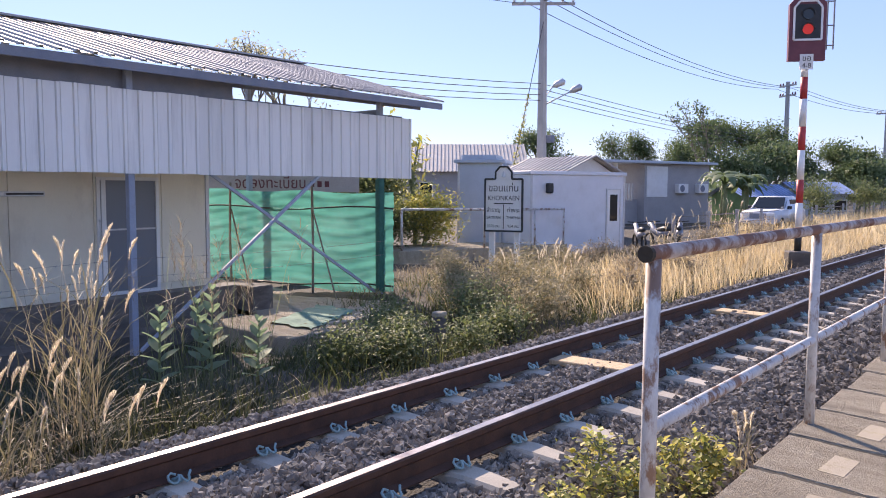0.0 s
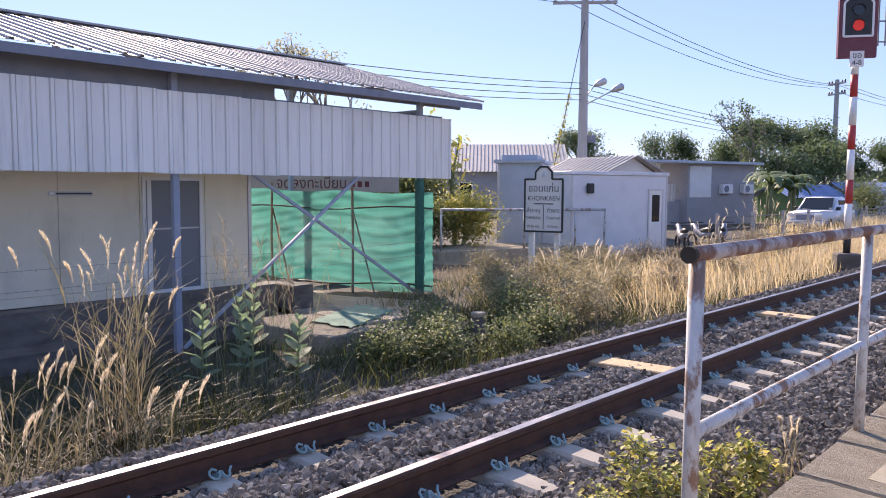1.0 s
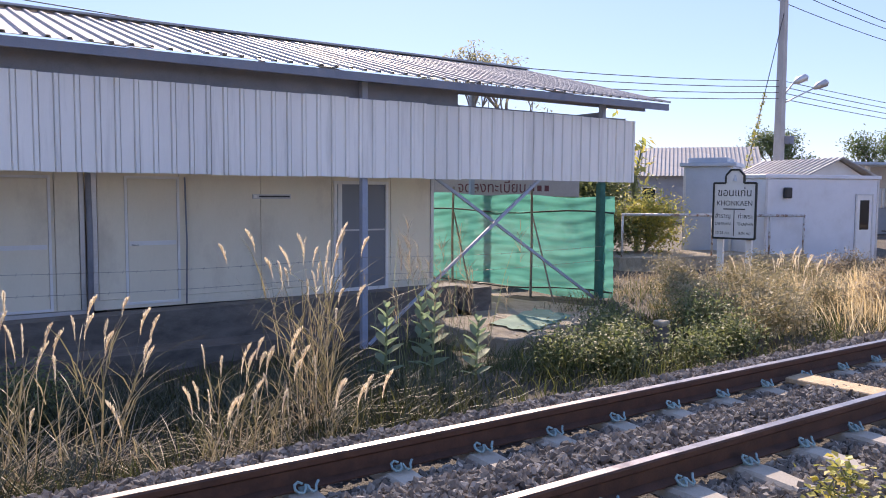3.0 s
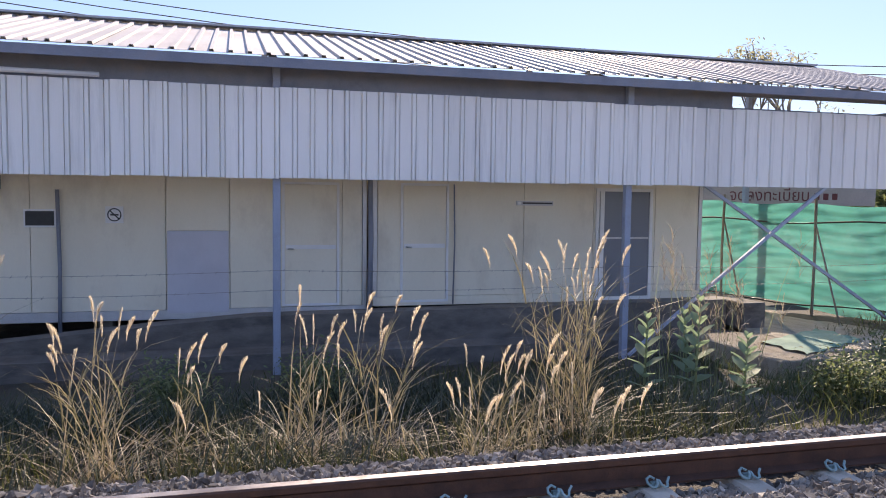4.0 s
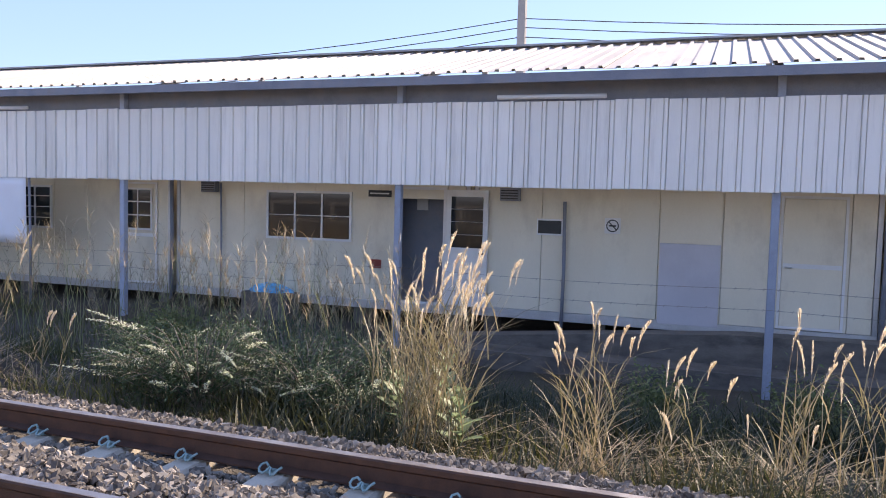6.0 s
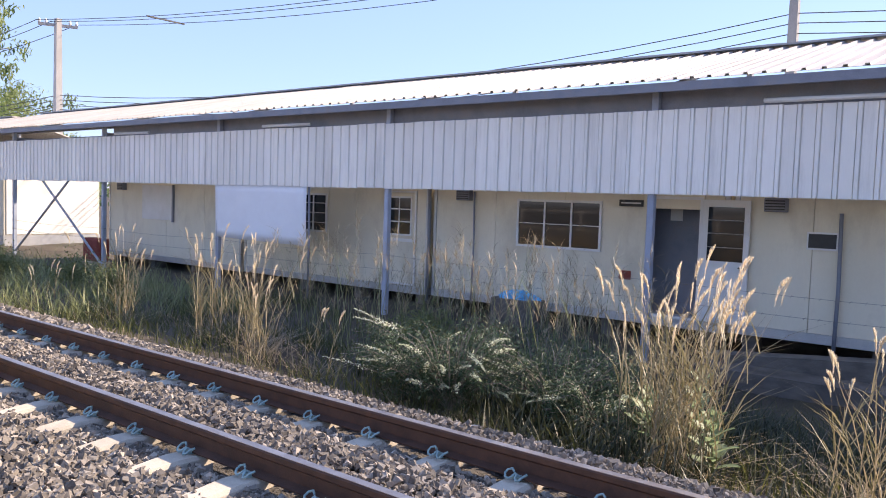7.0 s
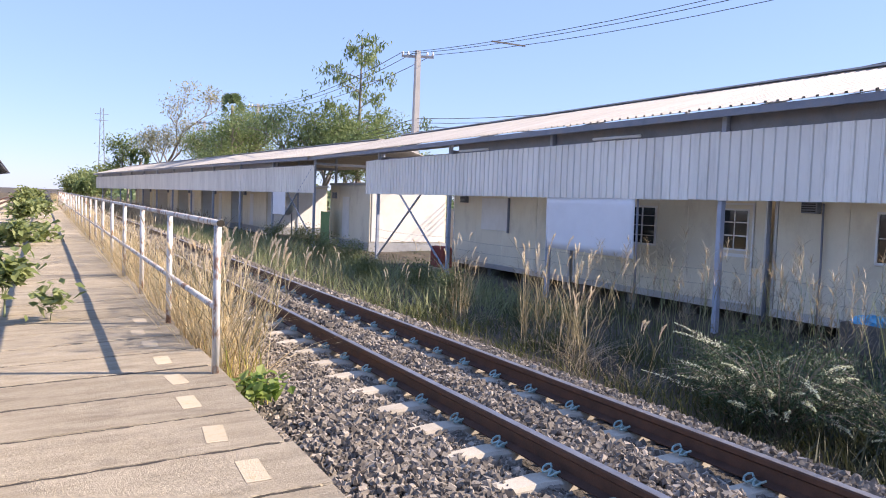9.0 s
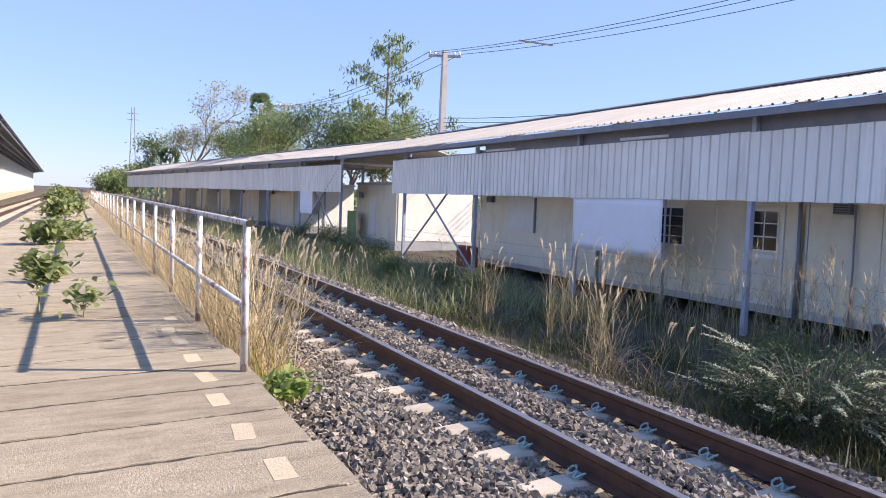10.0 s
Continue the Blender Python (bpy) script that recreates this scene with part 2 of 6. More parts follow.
def to_mesh(name, bm, mat, smooth=False):
    me = bpy.data.meshes.new(name)
    bmesh.ops.recalc_face_normals(bm, faces=bm.faces)
    bm.to_mesh(me)
    bm.free()
    me.materials.append(M[mat])
    if smooth:
        me.polygons.foreach_set("use_smooth", [True] * len(me.polygons))
    return me


def part(name, bm, mat, parent=None, label="", smooth=False):
    me = bm if isinstance(bm, bpy.types.Mesh) else to_mesh(name, bm, mat, smooth)
    ob = new(name, me)
    ob.parent = parent
    return tagged(ob, label)


def arrays(name, verts, faces, mat, smooth=False):
    """A mesh from arrays of points and of faces (all with the same number of corners)."""
    verts, faces = np.asarray(verts, float).reshape(-1, 3), np.asarray(faces)
    me = bpy.data.meshes.new(name)
    k = faces.shape[1]
    me.vertices.add(len(verts))
    me.vertices.foreach_set("co", verts.ravel())
    me.loops.add(faces.size)
    me.loops.foreach_set("vertex_index", faces.ravel().astype(np.int32))
    me.polygons.add(len(faces))
    me.polygons.foreach_set("loop_start", np.arange(0, faces.size, k, dtype=np.int32))
    me.polygons.foreach_set("loop_total", np.full(len(faces), k, dtype=np.int32))
    me.update(calc_edges=True)
    me.materials.append(M[mat])
    me.polygons.foreach_set("use_smooth", [smooth] * len(me.polygons))
    return me


def box(bm, x0, x1, y0, y1, z0, z1, bev=0.0):
    v = [bm.verts.new((x, y, z)) for x in (x0, x1) for y in (y0, y1) for z in (z0, z1)]
    fs = [bm.faces.new([v[i] for i in q]) for q in ((0, 1, 3, 2), (4, 6, 7, 5), (0, 4, 5, 1), (2, 3, 7, 6), (0, 2, 6, 4), (1, 5, 7, 3))]
    if bev:
        bmesh.ops.recalc_face_normals(bm, faces=fs)
        bmesh.ops.bevel(bm, geom=list({e for f in fs for e in f.edges}), offset=bev, segments=1, affect="EDGES")
    return bm


def slab(x0, x1, y0, y1, z0, z1, bev=0.0):
    return box(bmesh.new(), x0, x1, y0, y1, z0, z1, bev)


def tube(bm, pts, radii, n=8, cap=True):
    """A round bar along points, with a radius at each."""
    pts = [Vector(p) for p in pts]
    if isinstance(radii, (int, float)):
        radii = [radii] * len(pts)
    rings = []
    side = None
    for i, p in enumerate(pts):
        d = (pts[min(i + 1, len(pts) - 1)] - pts[max(i - 1, 0)]).normalized()
        if side is None:
            side = d.orthogonal().normalized()
        side = (side - d * side.dot(d)).normalized()
        up = d.cross(side)
        rings.append([bm.verts.new(p + (side * math.cos(2 * math.pi * k / n) + up * math.sin(2 * math.pi * k / n)) * radii[i]) for k in range(n)])
    for r0, r1 in zip(rings, rings[1:]):
        for k in range(n):
            bm.faces.new((r0[k], r0[(k + 1) % n], r1[(k + 1) % n], r1[k]))
    if cap:
        bm.faces.new(rings[0][::-1])
        bm.faces.new(rings[-1])
    return bm


def bar(bm, p, q, w, h):
    """A square bar from p to q."""
    p, q = Vector(p), Vector(q)
    d = (q - p).normalized()
    s = d.cross(Vector((0, 1, 0)) if abs(d.y) < 0.9 else Vector((1, 0, 0))).normalized()
    u = s.cross(d)
    ends = [[bm.verts.new(c + s * a * w / 2 + u * b * h / 2) for a, b in ((-1, -1), (1, -1), (1, 1), (-1, 1))] for c in (p, q)]
    for k in range(4):
        bm.faces.new((ends[0][k], ends[0][(k + 1) % 4], ends[1][(k + 1) % 4], ends[1][k]))
    bm.faces.new(ends[0][::-1])
    bm.faces.new(ends[1])
    return bm


def ribbed(width, pitch, rib, depth, p0, p1, thick=0.004, groove=0.0):
    """A ribbed sheet: the profile runs along x, and is drawn out from p0 to p1 in the yz plane."""
    xs = []
    for i in range(round(width / pitch)):
        c = i * pitch
        xs.append((c, 0))
        if groove:
            xs += [(c + 0.006, -groove), (c + 0.012, 0), (c + pitch - 2 * rib - 0.012, 0), (c + pitch - 2 * rib - 0.006, -groove)]
        xs += [(c + pitch - 2 * rib, 0), (c + pitch - 1.75 * rib, depth), (c + pitch - 0.25 * rib, depth)]
    xs.append((width, 0))
    bm = bmesh.new()
    (y0, z0), (y1, z1) = p0, p1
    d = Vector((0, y1 - y0, z1 - z0)).normalized()
    nrm = Vector((1, 0, 0)).cross(d)
    rows = []
    for off in (0, -thick):
        rows.append([[bm.verts.new(Vector((x, y, z)) + nrm * (h + off)) for x, h in xs] for y, z in (p0, p1)])
    for a, b in rows:
        for i in range(len(xs) - 1):
            bm.faces.new((a[i], a[i + 1], b[i + 1], b[i]))
    for i in range(len(xs) - 1):
        for k in (0, 1):
            bm.faces.new((rows[0][k][i], rows[0][k][i + 1], rows[1][k][i + 1], rows[1][k][i]))
    return bm


def smoothstep(a, b, x):
    t = np.clip((x - a) / (b - a), 0, 1)
    return t * t * (3 - 2 * t)


def ground_z(x, y):
    """The height of the earth."""
    x, y = np.asarray(x, float), np.asarray(y, float)
    low = -1.22 + 0.52 * smoothstep(8, 13, x)
    low = low + 0.36 * smoothstep(-3.5, -6.0, x)
    z = -0.62 + (low + 0.62) * smoothstep(6.0, 10.5, y)
    bumpy = 0.05 * np.sin(x * 1.3 + 0.7 * np.sin(y * 1.1)) * np.sin(y * 1.7 + 0.4 * x) + 0.03 * np.sin(x * 3.1 + y * 2.3)
    return z + bumpy * smoothstep(5.0, 6.5, y) * smoothstep(60, 30, np.abs(x))

# ---- ground, ballast, track ----
def ground():
    xs = np.concatenate([[-3000, -1500, -600, -300, -180], np.arange(-120, -40, 4.0), np.arange(-40, 40, 0.6), np.arange(40, 120, 4.0), [180, 300, 600, 1500, 3000]])
    ys = np.concatenate([[-3000, -1200, -400, -150, -60, -25, -12, -7, 0, 1.2], np.arange(4.8, 20, 0.5), [22, 26, 32, 40, 55, 80, 130, 300, 800, 3000]])
    X, Y = np.meshgrid(xs, ys)
    Z = ground_z(X, Y)
    k = len(xs)
    i, j = np.meshgrid(np.arange(len(ys) - 1), np.arange(k - 1), indexing="ij")
    a = (i * k + j).ravel()
    me = arrays("ground", np.stack([X, Y, Z], -1), np.stack([a, a + 1, a + k + 1, a + k], 1), "ground", True)
    tagged(new("ground", me), "dry brown soil under weeds beside the track", "ground", kind="structure")


ground()
RAIL_Y = (2.85, 3.91)
MID = 3.38


def bed_z(y):
    y = np.asarray(y, float)
    z = -0.215 + 0.055 * np.exp(-((y - MID) / 0.22) ** 2)
    z = z - 0.34 * smoothstep(4.55, 5.35, y) - 0.10 * smoothstep(2.0, 1.3, y)
    return z


def ballast():
    xs = np.concatenate([[-900, -400, -200], np.arange(-120, 121, 6.0), [200, 400, 900]])
    ys = np.array([1.15, 1.4, 1.7, 2.0, 2.3, 2.8, 3.1, 3.38, 3.7, 4.2, 4.55, 4.8, 5.1, 5.4, 5.7])
    X, Y = np.meshgrid(xs, ys)
    Z = bed_z(Y) - 0.02
    Z[-1] -= 0.2
    k = len(xs)
    i, j = np.meshgrid(np.arange(len(ys) - 1), np.arange(k - 1), indexing="ij")
    a = (i * k + j).ravel()
    bed = tagged(new("ballast", arrays("ballast", np.stack([X, Y, Z], -1), np.stack([a, a + 1, a + k + 1, a + k], 1), "ballast", True)), "bed of dark grey crushed stone under the track", "ballast", kind="structure")
    # broken stones, denser where the camera stands
    rng = np.random.default_rng(3)
    px, py, sz = [], [], []
    for x0, x1, count, s in ((-9, 8, 105000, 0.0205), (-20, -9, 24000, 0.027), (8, 22, 26000, 0.027), (-50, -20, 12000, 0.045), (22, 50, 10000, 0.045)):
        px.append(rng.uniform(x0, x1, count))
        py.append(rng.uniform(1.3, 5.35, count))
        sz.append(s * rng.uniform(0.65, 1.45, count))
    px, py, sz = map(np.concatenate, (px, py, sz))
    near = np.abs(((px + 0.1) / 0.6 + 0.5) % 1 - 0.5) * 0.6 < 0.12
    open_top = near & (((py > 2.46) & (py < 3.09)) | ((py > 3.66) & (py < 4.22)))
    onrail = (np.abs(py - RAIL_Y[0]) < 0.10) | (np.abs(py - RAIL_Y[1]) < 0.10)
    keep = ~(open_top | onrail)
    px, py, sz = px[keep], py[keep], sz[keep]
    m = len(px)
    pz = bed_z(py) + rng.uniform(-0.5, 1.0, m) * sz
    cube = np.array([(x, y, z) for x in (-1, 1) for y in (-1, 1) for z in (-1, 1)], float)
    pts = cube[None] * rng.uniform(0.3, 1.15, (m, 8, 3)) * (sz[:, None, None] * np.array([1.2, 0.95, 0.62]))
    q = rng.normal(size=(m, 4))
    q /= np.linalg.norm(q, axis=1)[:, None]
    w, x, y, z = q.T
    rot = np.stack([np.stack([1 - 2 * (y * y + z * z), 2 * (x * y - w * z), 2 * (x * z + w * y)], -1),
                    np.stack([2 * (x * y + w * z), 1 - 2 * (x * x + z * z), 2 * (y * z - w * x)], -1),
                    np.stack([2 * (x * z - w * y), 2 * (y * z + w * x), 1 - 2 * (x * x + y * y)], -1)], 1)
    pts = np.einsum("nij,nkj->nki", rot, pts) + np.stack([px, py, pz], -1)[:, None]
    quads = np.array([(0, 1, 3, 2), (4, 6, 7, 5), (0, 4, 5, 1), (2, 3, 7, 6), (0, 2, 6, 4), (1, 5, 7, 3)])
    faces = (quads[None] + 8 * np.arange(m)[:, None, None]).reshape(-1, 4)
    st = new("ballast_stones", arrays("ballast_stones", pts, faces, "stone"))
    tagged(st, "loose dark grey and brown crushed stones", "ballast", kind="stuff")


def stone_material():
    m = bpy.data.materials.new("crushed_stone")
    m.use_nodes = True
    n, l = m.node_tree.nodes, m.node_tree.links
    bs = n["Principled BSDF"]
    geo = n.new("ShaderNodeNewGeometry")
    r = n.new("ShaderNodeValToRGB")
    r.color_ramp.elements[0].color, r.color_ramp.elements[1].color = (0.18, 0.158, 0.138, 1), (0.66, 0.58, 0.49, 1)
    e = r.color_ramp.elements.new(0.7)
    e.color = (0.40, 0.352, 0.295, 1)
    l.new(geo.outputs["Random Per Island"], r.inputs[0])
    no = n.new("ShaderNodeTexNoise")
    no.inputs["Scale"].default_value = 60
    l.new(geo.outputs["Position"], no.inputs["Vector"])
    k = n.new("ShaderNodeMix")
    k.data_type, k.blend_type = "RGBA", "MULTIPLY"
    k.inputs[0].default_value = 0.5
    l.new(r.outputs[0], k.inputs[6])
    l.new(no.outputs[0], k.inputs[7])
    l.new(k.outputs[2], bs.inputs["Base Color"])
    bs.inputs["Roughness"].default_value = 0.85
    bs.inputs["Diffuse Roughness"].default_value = 1.0
    bs.inputs["Specular IOR Level"].default_value = 0.2
    bp = n.new("ShaderNodeBump")
    bp.inputs["Strength"].default_value, bp.inputs["Distance"].default_value = 0.4, 0.006
    l.new(no.outputs[0], bp.inputs["Height"])
    l.new(bp.outputs[0], bs.inputs["Normal"])
    return m


M["stone"] = stone_material()
ballast()


def rail_profile(x0, x1):
    """Foot, web and head of a flat-bottomed rail, its top at z 0."""
    half = [(0.065, -0.160), (0.065, -0.150), (0.012, -0.132), (0.009, -0.060), (0.033, -0.042), (0.035, -0.010), (0.029, -0.002)]
    prof = half + [(-a, b) for a, b in reversed(half)]
    bm = bmesh.new()
    ends = [[bm.verts.new((x, a, b)) for a, b in prof] for x in (x0, x1)]
    k = len(prof)
    for i in range(k):
        bm.faces.new((ends[0][i], ends[0][(i + 1) % k], ends[1][(i + 1) % k], ends[1][i]))
    bm.faces.new(ends[0][::-1])
    bm.faces.new(ends[1])
    return bm


def sleeper_mesh():
    bm = bmesh.new()
    prof = [(-1.0, 0.085, -0.02), (-0.72, 0.1, 0.0), (-0.30, 0.095, -0.012), (0.0, 0.085, -0.03), (0.30, 0.095, -0.012), (0.72, 0.1, 0.0), (1.0, 0.085, -0.02)]
    rows = [[bm.verts.new((x, y, z)) for x, z in ((-w - 0.03, -0.2), (-w, top - 0.02), (-w + 0.02, top), (w - 0.02, top), (w, top - 0.02), (w + 0.03, -0.2))] for y, w, top in prof]
    for a, b in zip(rows, rows[1:]):
        for i in range(5):
            bm.faces.new((a[i], a[i + 1], b[i + 1], b[i]))
    bm.faces.new(rows[0])
    bm.faces.new(rows[-1][::-1])
    return to_mesh("sleeper", bm, "sleeper")


def clip_mesh():
    """A bent spring clip, seen from above like a C beside a U."""
    bm = bmesh.new()
    curve = [(-0.015, 0.060), (-0.040, 0.078), (-0.068, 0.062), (-0.074, 0.035), (-0.056, 0.010), (-0.030, 0.005), (-0.010, 0.025), (0.000, 0.052),
             (0.012, 0.046), (0.016, 0.020), (0.032, 0.000), (0.052, 0.008), (0.062, 0.035), (0.088, 0.062)]
    tube(bm, [(u * 0.9, (v - 0.05) * 0.8, 0.014 + v * 0.6) for u, v in curve], 0.0078, 6)
    box(bm, -0.03, 0.03, 0.004, 0.03, 0.0, 0.03)
    return to_mesh("rail_clip", bm, "clip", False)


def track():
    tr = thing("railway_track", pose(0, 0, 0), "metre-gauge railway track with rusty rails on concrete sleepers", "railway track", kind="structure")
    for y in RAIL_Y:
        r = part("rail", rail_profile(-700, 700), "rail", tr, "rusty brown steel rail")
        r.location.y = y
        part("running_surface", slab(-700, 700, -0.027, 0.027, -0.004, 0.001), "railhead", r, "worn shiny rail top")
    sl, cl = sleeper_mesh(), clip_mesh()
    for i in range(-150, 151):
        s = part("sleeper", sl, "sleeper", tr)
        s.location = (-0.10 + 0.6 * i, MID, -0.166)
        if -26 <= i <= 30:
            for ry in RAIL_Y:
                for sgn in (1, -1):
                    c = part("rail_clip", cl, "clip", s)
                    c.location = (0, ry - MID + sgn * 0.088, 0.0)
                    c.rotation_euler.z = math.pi if sgn > 0 else 0


track()


# ---- platform ----
def platform():
    pl = thing("platform", pose(0, 0, 0), "weathered concrete plank platform beside the track", "platform", kind="structure")
    rng = random.Random(5)
    # width, tilt and edge differ a little from plank to plank; all fall gently away from the track
    fall = 0.045
    meshes = []
    for k in range(8):
        bm = bmesh.new()
        rows = []
        n = 70
        for j in range(n + 1):
            y = -2.3 + 3.55 * j / n
            wl, wr = 0.320 + rng.uniform(-0.012, 0.006), 0.320 + rng.uniform(-0.012, 0.006)
            cl, cr = rng.uniform(0.002, 0.009), rng.uniform(0.002, 0.009)
            rows.append([bm.verts.new(p) for p in ((-wl, y, -0.11), (-wl, y, -0.012), (-wl + cl, y, 0), (wr - cr, y, 0), (wr, y, -0.012), (wr, y, -0.11))])
        for r0, r1 in zip(rows, rows[1:]):
            for q in range(6):
                bm.faces.new((r0[q], r0[(q + 1) % 6], r1[(q + 1) % 6], r1[q]))
        bm.faces.new(rows[0])
        bm.faces.new(rows[-1][::-1])
        meshes.append(to_mesh("plank", bm, "slab"))
    mk = to_mesh("edge_marking", slab(-0.15, 0.15, -0.06, 0.06, -0.004, 0.0022), "yellow")
    centres = [(-3.40 + 0.665 * (i + 0.5), 1.0, i) for i in range(0, 62)] + [(-3.40 - 0.71 * (i + 0.5), 0.71 / 0.665, -1 - i) for i in range(0, 108)]
    for x, wide, i in centres:
        p = part("plank", meshes[i % 8], "slab", pl)
        p.location = (x, rng.uniform(-0.03, 0.02), 0.1 - fall * 1.25 + rng.uniform(-0.003, 0.003))
        p.rotation_euler = (fall + rng.uniform(-0.001, 0.001), rng.uniform(-0.003, 0.003), radians(0.4) + rng.uniform(-0.008, 0.008))
        p.scale.x = wide
        if -9 < i < 14:
            q = part("edge_marking", mk, "yellow", p, "worn yellow paint patch")
            q.location = (rng.uniform(-0.05, 0.05), 0.90 + rng.uniform(-0.04, 0.04), 0.0)
            q.rotation_euler.z = rng.uniform(-0.12, 0.12)
    j = part("joint_filling", slab(-79, 37, -2.2, 1.2, -0.105, -0.006), "dirt", pl, "dark dirt in the joints")
    j.location.z, j.rotation_euler.x = 0.1 - fall * 1.25, fall
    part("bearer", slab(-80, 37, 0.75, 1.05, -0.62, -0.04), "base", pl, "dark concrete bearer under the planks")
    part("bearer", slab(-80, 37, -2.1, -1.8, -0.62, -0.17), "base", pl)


def railing(posts, label, end_west, end_east, top_r=0.029, top_mat="rusty_pipe"):
    rl = thing("platform_railing", pose(posts[0], 1.2, 0.1), label, "railing", "platform railings")
    x0 = posts[0]
    for x in posts:
        bm = tube(bmesh.new(), [(x - x0, 0, -0.05), (x - x0 + random.uniform(-.01, .01), 0, 1.13)], 0.029, 10)
        part("post", bm, "white_pipe", rl, "", True)
    span = posts[-1] - x0
    part("top_rail", tube(bmesh.new(), [(-end_west, 0, 1.15), (span + end_east, 0, 1.15)], top_r, 12), top_mat, rl, "white pipe rail with rust showing through", True)
    for x in ((-end_west, -1), (span + end_east, 1)):
        part("end_ring", tube(bmesh.new(), [(x[0] + x[1] * 0.004, 0, 1.15), (x[0] - x[1] * 0.02, 0, 1.15)], top_r + 0.002, 12), "dirt", rl, "dark open pipe end")
    part("middle_rail", tube(bmesh.new(), [(0, 0, 0.50), (span, 0, 0.50)], 0.026, 10), "white_pipe", rl, "", True)
    return rl


platform()
railing([2.63 + 2.22 * i for i in range(12)], "rusty white pipe railing on the platform edge", 0.06, 0.0)
railing([-5.95 - 2.48 * i for i in range(26)][::-1], "long white pipe railing along the platform edge", 0.0, 0.10, 0.025, "white_pipe")

# ---- canopy over the site offices ----
FY = 11.5                       # plane of the hanging sheets
POSTS = [11.88, 6.27, 0.60, -5.07, -10.7, -16.35, -21.9, -27.8]


def canopy(name, x_west, x_east, posts, m, label, ridge_y=4.5, fasc=None, foot=None, back=0.3):
    """An open steel shelter: posts, beams, ribbed roof, and a hanging strip of ribbed sheets. Local origin at the
    sheets' plane. back: depth of the unseen rear slope, set by where sun should pass.
    """
    c = thing(name, m, label, "canopy")
    f0, f1 = fasc or (x_west, x_east)
    n = round((f1 - f0) / 0.76)
    w = (f1 - f0) / n
    me = to_mesh("hanging_sheet", ribbed(w, w / 3, 0.030, 0.022, (0.0, 1.70), (0.0, 3.0), 0.004, 0.022), "sheet")
    rng = random.Random(8)
    for i in range(n):
        s = part("hanging_sheet", me, "sheet", c)
        s.location = (f0 + i * w, -0.004 * (i % 2), rng.uniform(-0.008, 0.008))
    slope = (4.67 - 3.40) / 4.8
    e0, rz = -0.32, 3.40 + slope * (ridge_y + 0.32)
    n = round((x_east + 0.75 - x_west) / 0.76)
    w = (x_east + 0.75 - x_west) / n
    # the rear slope is unseen; its depth only shapes the sunlight below
    for nm, p0, p1 in (("roof_sheet", (e0, 3.40), (ridge_y, rz)), ("back_roof_sheet", (ridge_y, rz), (ridge_y + back, rz - slope * back))):
        me = to_mesh(nm, ribbed(w, w / 3, 0.035, 0.035, p0, p1), "roof")
        for i in range(n):
            s = part(nm, me, "roof", c)
            s.location = (x_west + i * w, 0, 0.004 * (i % 2) + rng.uniform(-0.004, 0.004))
    part("ridge_cap", bar(bmesh.new(), (x_west, ridge_y, rz + 0.05), (x_east + 0.75, ridge_y, rz + 0.05), 0.04, 0.35), "roof", c)
    # beams along the eave and rafters
    part("eave_beam", slab(max(x_west, -21.5) if x_west > -40 else x_west, x_east - 4.5, 0.17, 0.24, 2.94, 3.38), "steel", c, "dark grey steel channel")
    part("eave_beam", slab(x_west, x_east + 0.6, 0.245, 0.30, 3.26, 3.38), "steel", c)
    part("lower_channel", slab(max(x_west, -28.9) if x_west > -40 else x_west, x_east - 0.02, 0.245, 0.30, 2.98, 3.06), "steel", c)
    part("gutter_board", slab(x_west, x_east + 0.72, e0 + 0.02, e0 + 0.06, 3.24, 3.375), "steel", c)
    for k in range(1, 5):
        y = 0.2 + k * (ridge_y - 0.2) / 5
        part("purlin", slab(x_west, x_east + 0.7, y, y + 0.05, 3.40 + slope * (y + 0.32) - 0.12, 3.40 + slope * (y + 0.32) - 0.025), "steel", c)
    for x in posts:
        base = foot(x) if foot else -0.9
        part("post", slab(x - 0.055, x + 0.055, 0.05, 0.16, base, 3.3, 0.008), "bluesteel", c, "blue-grey square steel post")
        part("rafter", bar(bmesh.new(), (x, 0.32, 3.40 - 0.02), (x, ridge_y, rz - 0.15), 0.06, 0.12), "steel", c)
        part("back_post", slab(x - 0.055, x + 0.055, ridge_y + 0.1, ridge_y + 0.21, base, rz - slope * 0.3), "bluesteel", c)
        part("tie_beam", slab(x - 0.04, x + 0.04, 0.165, ridge_y + 0.1, 3.02, 3.14), "steel", c)
    return c


def canopy_foot(x):
    return float(ground_z(x, FY + 0.1)) - 0.1


can = canopy("canopy", -35.4, 12.75, POSTS, pose(0, FY, 0), "long steel canopy with a ribbed white roof and hanging sheets", fasc=(-28.9, 12.75), foot=canopy_foot)
X_BRACES = [((6.35, -1.15), (11.85, 3.0)), ((6.35, 2.6), (11.85, -0.75)), ((-22.0, -0.7), (-27.7, 3.0)), ((-27.7, -0.7), (-22.0, 3.0))]
for (xa, za), (xb, zb) in X_BRACES:
    part("cross_brace", bar(bmesh.new(), (xa, 0.075 if zb > za else 0.21, za), (xb, 0.075 if zb > za else 0.21, zb), 0.05, 0.05), "bluesteel", can, "diagonal steel angle")
for x0, x1 in ((-3.4, -1.75), (-21.0, -19.3), (-14.5, -12.9)):
    part("light_tube", tube(bmesh.new(), [(x0, -0.06, 3.06), (x1, -0.06, 3.05)], 0.035, 8), "white", can, "unlit white tube lamp under the eave", True)

# ---- site office cabins ----
WY = 13.0


